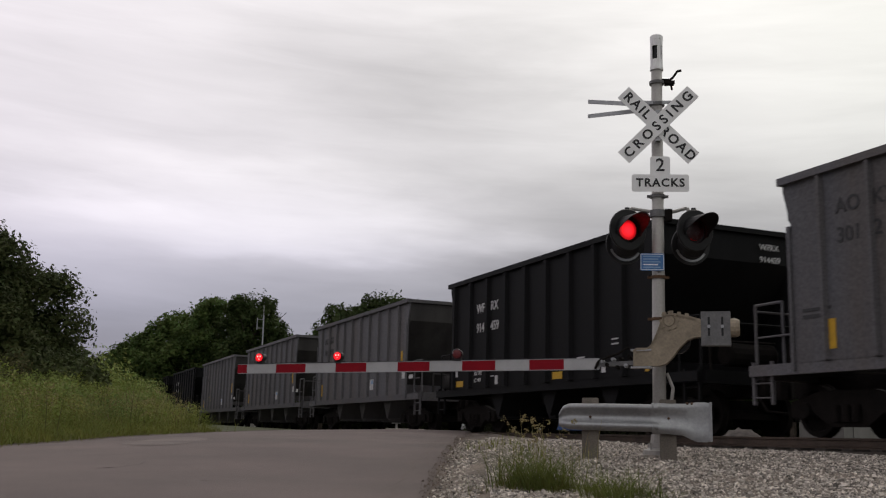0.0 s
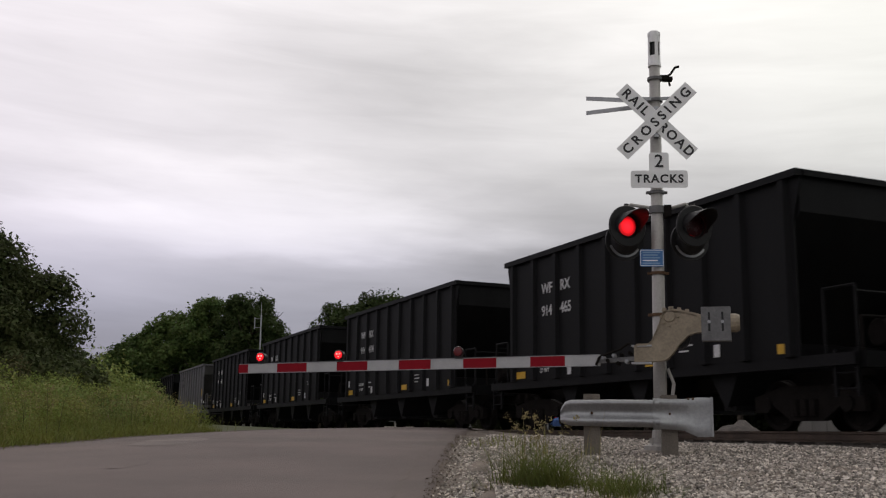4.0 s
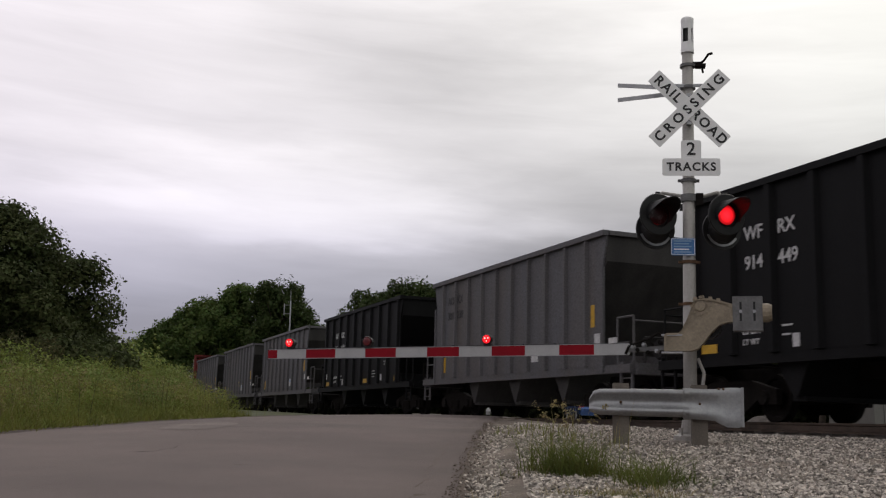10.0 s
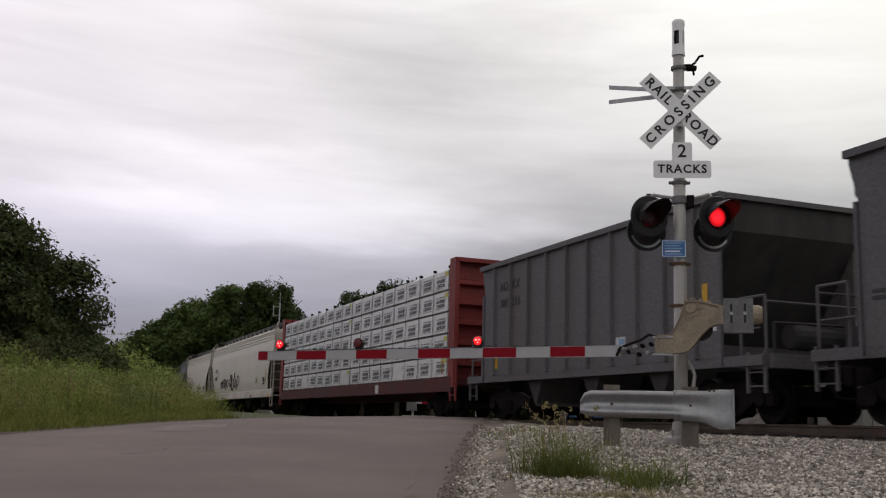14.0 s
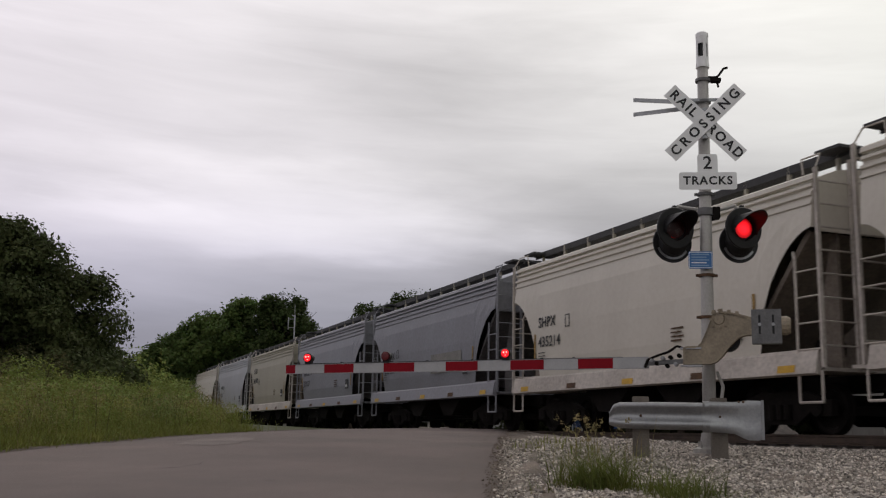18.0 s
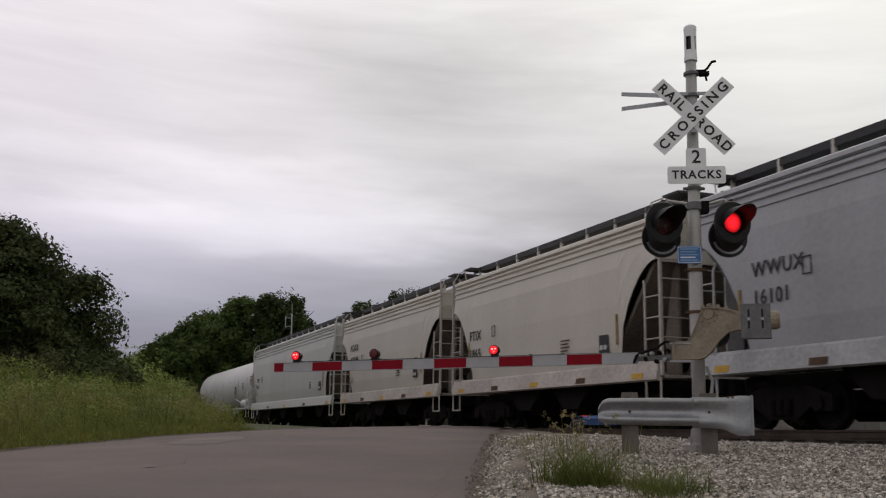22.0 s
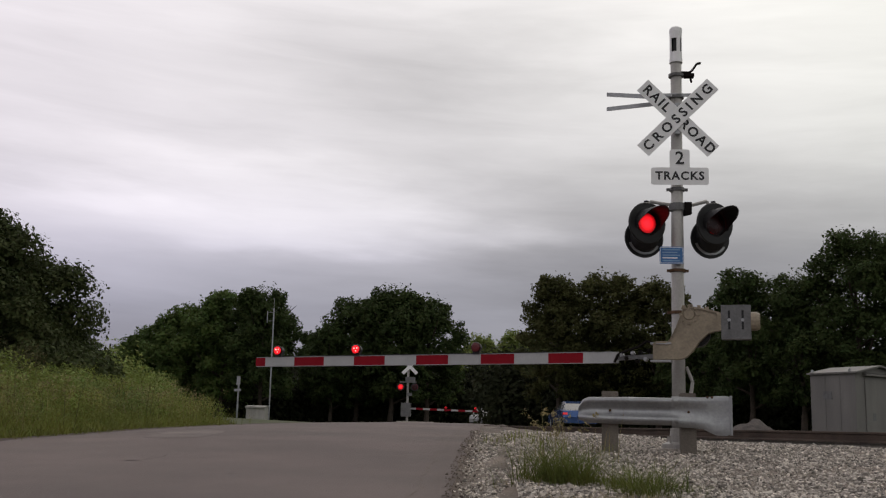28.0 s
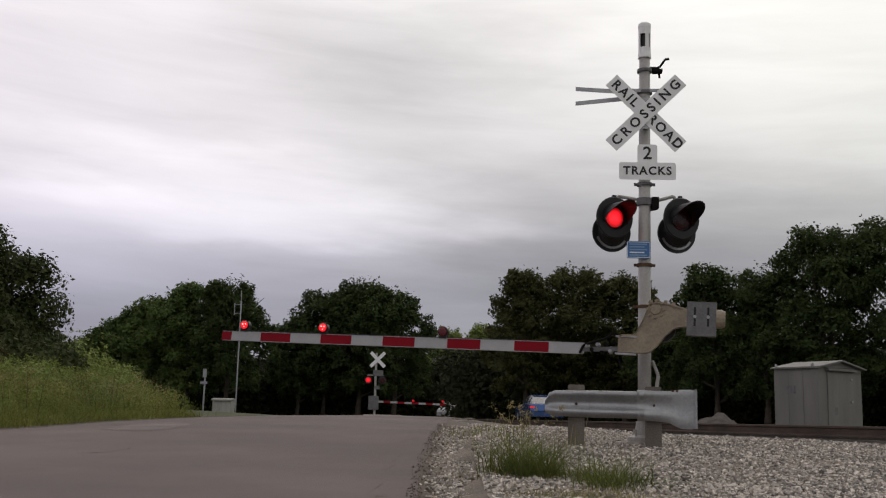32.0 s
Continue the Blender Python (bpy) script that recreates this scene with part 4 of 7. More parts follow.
def centrebeam():
    car = thing("centrebeam_flat_car", "red-brown centrebeam flat car loaded with white-wrapped lumber bundles", "freight car")
    h = 11.0
    part("deck", Shape().box(-h, h, -1.5, 1.5, 0.98, 1.16).box(-h, h, -1.56, -1.46, 0.78, 1.2).box(-h, h, 1.46, 1.56, 0.78, 1.2), DECK_RED, car)
    part("centre_sill", Shape().prism([(-h, 1.0), (h, 1.0), (h - 3, 0.6), (-h + 3, 0.6)], "y", -0.35, 0.35), DECK_RED, car)
    beam = Shape().box(-h + 0.4, h - 0.4, -0.09, 0.09, 4.45, 4.65)
    for i in range(18):
        x = -h + 0.8 + (2 * h - 1.6) * i / 17
        beam.box(x - 0.08, x + 0.08, -0.08, 0.08, 1.16, 4.46)
    part("centre_beam", beam, RED_OXIDE, car)
    for d in (-1, 1):
        x = d * (h - 0.1)
        b = Shape().box(x - 0.03, x + 0.03, -1.5, 1.5, 1.16, 4.7)
        part("bulkhead", b, RED_OXIDE, car)
        part("bulkhead_post", Shape().box(x - 0.14 if d > 0 else x - 0.3, x + 0.3 if d > 0 else x + 0.14, -1.56, -1.42, 0.9, 4.72), RED_OXIDE, car)
        part("bulkhead_post", Shape().box(x - 0.14 if d > 0 else x - 0.3, x + 0.3 if d > 0 else x + 0.14, 1.42, 1.56, 0.9, 4.72), RED_OXIDE, car)
        part("bulkhead_cap", Shape().box(min(x, x + d * 0.34) - 0.1, max(x, x + d * 0.34), -1.5, 1.5, 4.6, 4.72), RED_OXIDE, car)
        for z in (1.6, 2.2, 2.8, 3.4, 4.0):
            part("bulkhead_rib", Shape().prism([(x + d * 0.03, z - 0.11), (x + d * 0.26, z - 0.06), (x + d * 0.26, z + 0.06), (x + d * 0.03, z + 0.11)], "y", -1.42, 1.42), RED_OXIDE, car)
        part("ladder", ladder_shape(d * (h + 0.1), -1.52, 0.5, 2.2, 0.4, 5), RED_OXIDE, car)
        part("coupler", coupler_shape(d * (h + 0.55)), UNDER, car)
        bogie(car, d * (h - 1.9))
    for row in range(5):
        for col in range(17):
            x = -h + 0.95 + 1.245 * col + (0.12 if col > 8 else -0.05)
            z = 1.2 + 0.655 * row
            jx, jy = random.uniform(-0.012, 0.012), random.uniform(-0.02, 0.01)
            bun = part("lumber_pack", shared("bundle", bundle_shape), WRAP, car, at=place(x + jx, jy, z))
            def print_shape():
                """A block of unreadable print: a thin line, two rows of slanted strokes, an underline."""
                rg = random.Random(9)
                s = Shape()
                for z0, hh, n in ((0.44, 0.035, 9), (0.29, 0.11, 11), (0.15, 0.11, 10)):
                    for k in range(n):
                        a = -0.36 + 0.70 * k / n + rg.uniform(0, 0.012)
                        b = a + 0.70 / n * rg.uniform(0.55, 0.85)
                        lean = hh * 0.22
                        s.add([(q, w, z) for w in (-1.506, -1.502) for q, z in ((a, z0), (b, z0), (b + lean, z0 + hh), (a + lean, z0 + hh))], [(0, 1, 2, 3), (7, 6, 5, 4)])
                return s.box(-0.36, 0.36, -1.506, -1.502, 0.105, 0.12)
            if not (row == 0 and col % 5 == 3):
                part("printed_mark", shared("print", print_shape), PRINT_GREY, bun, "grey printed block on the wrap", at=place(random.uniform(-0.1, 0.1), 0, random.uniform(-0.03, 0.03)))
            if col in (8, 16) and row != 2:
                part("tag", shared("tag", lambda: Shape().box(0.30, 0.55, -1.508, -1.503, 0.44, 0.57)), TAG_YELLOW, bun, "yellow grade tag")
    for col in range(18):
        x = -h + 0.33 + 1.245 * col + (0.12 if col > 8 else -0.05)
        part("strap", Shape().box(x - 0.012, x + 0.012, -1.535, -1.53, 1.18, 4.5).box(x - 0.03, x + 0.03, -1.54, -1.44, 4.46, 4.54), UNDER, car, "dark tie-down strap")
    far = Shape()
    for row in range(5):
        far.box(-h + 0.35, h - 0.35, 0.12, 1.48, 1.2 + 0.655 * row, 1.8 + 0.655 * row)
    part("lumber_stack", far, WRAP, car)
    part("data_plate", Shape().box(4.0, 4.35, -1.572, -1.565, 0.82, 1.12), STENCIL_WHITE, car, "white routing panel")
    part("reflector", Shape().box(10.1, 10.25, -1.506, -1.503, 1.3, 1.9), YELLOW, car)
    return car


couple(centrebeam(), 230.1, 252.3)

HOPPERS = [(254.0, 273.2, CREAM_PAINT, "long cream-white covered hopper car with graffiti along its side", ("CEFX", "53985"), STENCIL_DARK, True, 4.36),
           (274.3, 285.6, CREAM_PAINT, "cream covered hopper car with dark cut-out ends", ("SHPX", "435214"), STENCIL_DARK, True, 4.2),
           (286.9, 298.15, MID_GREY_PAINT, "mid-grey covered hopper car with dark cut-out ends", ("NAHX", "330150"), STENCIL_DARK, True, 4.2),
           (299.6, 310.7, MID_GREY_PAINT, "mid-grey covered hopper car with dark cut-out ends", ("NAHX", "330157"), STENCIL_DARK, True, 4.2),
           (312.1, 323.3, DUSTY_PAINT, "dusty olive-cream covered hopper car with dark cut-out ends", ("USFX", "305470"), STENCIL_DARK, True, 4.2),
           (324.6, 335.8, LIGHT_GREY_PAINT, "pale grey covered hopper car with dark cut-out ends", ("WWUX", "16101"), STENCIL_DARK, True, 4.26),
           (337.2, 348.1, CREAM_PAINT, "cream covered hopper car with dark cut-out ends", ("FTIX", "1865"), STENCIL_DARK, True, 4.26),
           (349.4, 360.5, CREAM_PAINT, "cream covered hopper car with dark cut-out ends", ("AOKX", "498944"), STENCIL_DARK, True, 4.26),
           (362.0, 380.1, WHITE_PAINT, "long off-white covered hopper car with straight sill", ("PSPX", "2473"), STENCIL_DARK, True, 4.36)]
OCHRE = material("faded_ochre", (0.30, 0.19, 0.06), 0.7, vary=0.4, scale=8, grain=40, bump=0)
PATCH = material("repaint_patch", (0.22, 0.21, 0.195), 0.6, vary=0.35, scale=2, grain=25, bump=0.05)
SHIFT = {"WWUX": (0.3, -0.12, 0.36), "USFX": (0.0, 0.45, 0.42), "AOKX": (0.0, 0.28, 0.36), "FTIX": (0.0, -0.25, 0.38), "NAHX": (0.25, -0.26, 0.36), "SHPX": (0.15, -0.15, 0.36), "PSPX": (-0.2, -0.2, 0.29)}
for f, r, paint, label, lines, mat, curved, top in HOPPERS:
    length = r - f
    car = covered_hopper("covered_hopper_car", label, paint, length, top, 1.45 if length < 15 else 1.2, arch=0.71 if length < 15 else 0.62)
    dx, dz, size = SHIFT.get(lines[0], (0.0, 0.0, 0.36))
    stencil(car, [t for t in lines if t], mat, -length / 2 + (1.35 if length < 15 else 1.75) + dx, 2.8 + dz, size, 1.35, y=-1.662)
    marks(car, length / 2 - 4.0, 2.0)
    part("data_plate", Shape().box(length / 2 - 2.2, length / 2 - 1.82, -1.66, -1.652, 1.62, 2.0), STENCIL_DARK, car, "black service panel with pale border")
    for q in (length / 2 - 2.16, length / 2 - 1.99):
        part("panel_mark", Shape().box(q, q + 0.12, -1.666, -1.661, 1.68, 1.78), STENCIL_WHITE, car, "pale panel entry")
    if lines[1] == "330150":
        part("repaint_patch", Shape().box(length / 2 - 4.9, length / 2 - 2.35, -1.652, -1.644, 1.75, 2.35), PATCH, car, "darker repainted patch on the side")
    for k in range(5):
        x = -length / 2 + 0.5 + (length - 1.4) * k / 4
        part("reflector", Shape().prism([(-1.668, 0.99), (-1.652, 1.11), (-1.646, 1.11), (-1.662, 0.99)], "x", x, x + 0.42), YELLOW if k % 2 == 0 else RUST, car, "faded yellow reflector strip")
    for x in (-length / 2 + 1.25, length / 2 - 1.5):
        part("reflector", Shape().box(x, x + 0.07, -1.655, -1.645, 1.75, 2.4), OCHRE, car, "faded ochre upright strip")
    small = Shape()
    for i in range(3):
        small.box(-length / 2 + 1.5, -length / 2 + 1.85, -1.66, -1.652, 1.9 - 0.08 * i, 1.92 - 0.08 * i)
    small.box(-length / 2 + 2.9, -length / 2 + 2.92, -1.66, -1.652, 2.45, 2.75).box(-length / 2 + 3.1, -length / 2 + 3.12, -1.66, -1.652, 2.45, 2.75).box(-length / 2 + 2.9, -length / 2 + 3.12, -1.66, -1.652, 2.73, 2.75).box(-length / 2 + 2.9, -length / 2 + 3.12, -1.66, -1.652, 2.45, 2.47)
    part("stencil_bars", small, mat, car)
    if lines[0] == "CEFX":
        for x0, z0, sx, sz, seed in ((-5.4, 1.55, 2.6, 0.7, 3), (-2.2, 1.4, 2.9, 1.05, 5)):
            rg = random.Random(seed)
            for k in range(6):
                cx, w = x0 + sx * k / 6, sx / 6 * rg.uniform(0.8, 1.25)
                zb, hh = z0 + sz * rg.uniform(-0.05, 0.15), sz * rg.uniform(0.7, 1.0)
                a0, turn, tilt = rg.uniform(0, 360), rg.uniform(250, 420), rg.uniform(-0.25, 0.25)
                pts = []
                for q in range(15):
                    a = radians(a0 + turn * q / 14)
                    u, v = 0.5 + 0.55 * math.cos(a) * (1 - 0.02 * q), 0.5 + 0.5 * math.sin(a) * (1 - 0.03 * q)
                    pts.append((cx + w * (u + tilt * v), -1.672, zb + hh * v))
                part("graffiti_stroke", Shape().pipe(pts, 0.02, 4), STENCIL_DARK, car, "black sprayed graffiti stroke")
    couple(car, f, r)


def tank_car():
    car = thing("tank_car", "long white tank car with walkway and side cabinet, last in train", "tank car")
    h, r, zc = 11.25, 1.52, 2.72
    ends = {-1: 11.5, 1: 11.85}
    dome = [(0.0, 0.02), (0.03, 0.5), (0.12, 1.0), (0.28, 1.33), (0.46, 1.47), (0.66, r)]
    part("tank", Shape().lathe([(-11.5 + w, q) for w, q in dome] + [(0, r)] + [(11.85 - w, q) for w, q in reversed(dome)], "x", 48, (0, zc)), TANK_PAINT, car, smooth=True)
    for x in (-10.85, 11.2):
        part("tank_band", Shape().lathe([(x - 0.03, r + 0.002), (x - 0.03, r + 0.012), (x + 0.03, r + 0.012), (x + 0.03, r + 0.002)], "x", 48, (0, zc)), RUST_STAIN, car, "rust-stained ring by the tank head")
    part("stub_sill", Shape().box(-h - 0.3, -h + 3.6, -0.28, 0.28, 0.74, 1.05), UNDER, car)
    part("stub_sill", Shape().box(h - 3.6, h + 0.3, -0.28, 0.28, 0.74, 1.05), UNDER, car)
    for d in (-1, 1):
        x = d * (h - 1.9)
        part("saddle", Shape().prism([(-1.25, 1.05), (1.25, 1.05), (1.4, 1.75), (-1.4, 1.75)], "x", x - 0.25, x + 0.25), TANK_PAINT, car)
        part("end_platform", Shape().box(d * ends[d] - 0.45, d * ends[d] + 0.12, -1.5, 1.5, 1.02, 1.1), TANK_PAINT, car)
        rail = Shape().pipe([(d * ends[d] + 0.1 * d, -1.45, 0.5), (d * ends[d] + 0.1 * d, -1.45, 2.0), (d * ends[d] - 0.5 * d, -1.45, 2.0)], 0.025)
        rail.pipe([(d * ends[d] + 0.1 * d, -1.45, 1.95), (d * ends[d] + 0.1 * d, 1.45, 1.95), (d * ends[d] + 0.1 * d, 1.45, 0.5)], 0.025)
        part("handrail", rail, TANK_PAINT, car)
        part("bogie_guard", Shape().pipe([(x - 1.8, -1.5, 1.06), (x + 1.8, -1.5, 1.06)], 0.03), TANK_PAINT, car)
        bogie(car, x)
        part("coupler", coupler_shape(d * (h + 0.35)), UNDER, car)
    part("side_walk", Shape().box(-h, h, -1.6, -1.5, 1.08, 1.16).pipe([(-h + 0.2, -1.5, 1.12), (-5, -1.35, 1.75)], 0.03).pipe([(5, -1.35, 1.75), (h - 0.2, -1.5, 1.12)], 0.03), TANK_PAINT, car)
    cab = part("cabinet", Shape().box(-2.3, -0.95, -1.68, -0.9, 0.55, 1.9), TANK_PAINT, car, "white equipment cabinet with two doors")
    part("cabinet_lid", Shape().box(-2.32, -0.93, -1.70, -0.88, 1.9, 1.94), TANK_PAINT, cab)
    part("door_seam", Shape().box(-1.66, -1.64, -1.69, -1.68, 0.66, 1.7), UNDER, cab)
    for x in (-1.85, -1.45):
        part("handle", Shape().box(x - 0.02, x + 0.02, -1.71, -1.68, 1.1, 1.35), STENCIL_DARK, cab)
    part("tray", Shape().box(-0.9, 1.7, -1.62, -1.0, 0.62, 0.7).box(0.7, 1.6, -1.6, -1.0, 0.7, 1.05), DARK_GREY, car)
    for x in (-9, -6.5, -4, 0.5, 3.4, 6.2):
        part("strut", Shape().tube((x, -1.55, 1.12), (x + 0.2, -1.3, 1.5), 0.014, n=6), TANK_PAINT, car)
    part("bolster_cover", Shape().lathe([(7.9, 0.05), (7.95, 0.2), (8.1, 0.26), (9.4, 0.26), (9.55, 0.2), (9.6, 0.05)], "x", 16, (-1.35, 1.42)), TANK_PAINT, car, "white air reservoir", smooth=True)
    for x, z in ((9.6, 0.0), (10.5, 0.0)):
        part("handrail", Shape().pipe([(x, -1.5, 0.6), (x, -1.5, 2.1), (x + 0.5, -1.5, 2.1)], 0.025), TANK_PAINT, car)
    part("lube_panel", Shape().box(5.35, 5.85, -1.535, -1.528, 2.05, 2.55).box(5.5, 5.75, -1.5, -1.49, 1.85, 2.0), STENCIL_DARK, car, "dark data panel")
    for k in range(4):
        part("panel_line", Shape().box(5.4, 5.8 - 0.06 * (k % 2), -1.54, -1.536, 2.13 + 0.1 * k, 2.16 + 0.1 * k), STENCIL_WHITE, car, "white unreadable line")
    for x in (-2.6, 0.66, 3.5, 6.7, 9.75):
        band = Shape()
        for k in range(8):
            a0, a1 = math.pi + 0.02 + k * 0.045 - 0.2, math.pi + 0.02 + (k + 1) * 0.045 - 0.2
            q = [(math.cos(a) * (r + 0.006), zc - math.sin(a) * (r + 0.006)) for a in (a0, a1)]
            band.add([(x - 0.025, *q[0]), (x + 0.025, *q[0]), (x + 0.025, *q[1]), (x - 0.025, *q[1])], [(0, 1, 2, 3)])
        part("reflector", band, RUST, car, "faded narrow reflector strip")
    part("placard", Shape().box(10.95, 11.45, -1.57, -1.54, 2.5, 3.0), STENCIL_WHITE, car, "white placard holder")
    for a, b, c, d in ((10.95, 11.45, 2.5, 2.545), (10.95, 11.45, 2.955, 3.0), (10.95, 10.99, 2.545, 2.955), (11.41, 11.45, 2.545, 2.955)):
        part("placard_border", Shape().box(a, b, -1.576, -1.571, c, d), STRIPE_RED, car, "red placard border")
    part("placard_mark", Shape().prism([(11.2, 2.58), (11.37, 2.75), (11.2, 2.92), (11.03, 2.75)], "y", -1.576, -1.571), STRIPE_RED, car, "red diamond placard")
    panel = Shape()
    for i in range(5):
        panel.box(8.0, 8.5, -1.53, -1.52, 2.3 + 0.09 * i, 2.34 + 0.09 * i)
    part("stencil_bars", panel, STENCIL_DARK, car)
    return car


couple(tank_car(), 380.95, 403.45)


# ---- the crossing signal: mast, signs, flashing lights ----
FLASH, FLASH_START = 0.9736, 6.53
BLINKING = []


def plate_shape(w, h, d, r=0.02):
    pts = []
    for cx, cz, a in ((w / 2 - r, h / 2 - r, 0), (-w / 2 + r, h / 2 - r, 90), (-w / 2 + r, -h / 2 + r, 180), (w / 2 - r, -h / 2 + r, 270)):
        for k in range(4):
            b = radians(a + k * 30)
            pts.append((cx + r * math.cos(b), cz + r * math.sin(b)))
    return Shape().prism(pts, "y", -d / 2, d / 2)


def lamp_disc(parent, m, r, phase, name="lamp", off=None, on=None, dots=()):
    """A round signal lamp: one face glows, the other is dark; it turns over as the signal blinks."""
    ob = part(name, Shape().lathe([(-0.012, r * 0.55), (-0.006, r)], "y", 20), LAMP_RED, parent, "red signal lamp", at=m)
    s = Shape().lathe([(0.012, r * 0.55), (0.006, r)], "y", 20)
    s2 = Shape().lathe([(-0.012, r * 0.55), (-0.006, r)], "y", 20)
    both = Shape().add(s2.v, s2.f).add(s.v, s.f)
    k, k2 = len(s2.f), len(both.f)
    for dx, dz, dr in dots:
        both.lathe([(-0.0125, dr), (-0.016, dr * 0.5)], "y", 8, (dx, dz))
    me2 = bpy.data.meshes.new(name)
    me2.from_pydata(both.v, [], both.f)
    me2.materials.append(on or LAMP_RED)
    me2.materials.append(off or LENS_DARK)
    me2.materials.append(LAMP_RED_CORE)
    for i, p in enumerate(me2.polygons):
        p.material_index = 0 if i < k else 1 if i < k2 else 2
    ob.data = me2
    BLINKING.append((ob, m, phase))
    return ob


def flasher(parent, m, phase):
    """A light unit: round black background, housing, hood and lens; faces -y in its own space."""
    head = part("signal_head", Shape().lathe([(0.02, 0.05), (0.02, 0.255), (0.0, 0.26), (-0.012, 0.25), (-0.012, 0.16), (0.05, 0.15)], "y", 32), SIGNAL_BLACK, parent, "round black signal background with hood", at=m)
    part("housing", Shape().lathe([(0.02, 0.16), (0.16, 0.15), (0.2, 0.08), (0.2, 0.01)], "y", 20), SIGNAL_BLACK, head)
    hood = Shape()
    n = 16
    for k in range(n):
        a0, a1 = radians(-25 + 230 * k / n), radians(-25 + 230 * (k + 1) / n)
        reach = [0.06 + 0.30 * max(0.0, math.sin(a)) ** 0.7 if math.sin(a) > 0 else 0.05 for a in (a0, a1)]
        for r in (0.168,):
            vs = []
            for a, q in ((a0, reach[0]), (a1, reach[1])):
                for rr in (r, r + 0.008):
                    for y in (-0.01, -0.01 - q):
                        vs.append((rr * math.cos(a), y, rr * math.sin(a)))
            hood.add(vs, [(0, 1, 5, 4), (2, 6, 7, 3), (1, 3, 7, 5), (0, 4, 6, 2)])
    part("hood", hood, SIGNAL_BLACK, head, weld=True)
    part("lens", Shape().lathe([(0.045, 0.155), (0.03, 0.15)], "y", 24), LENS_DARK, head, "dark red glass roundel")
    lamp_disc(head, place(0, 0.012, 0.0), 0.125, phase)
    return head


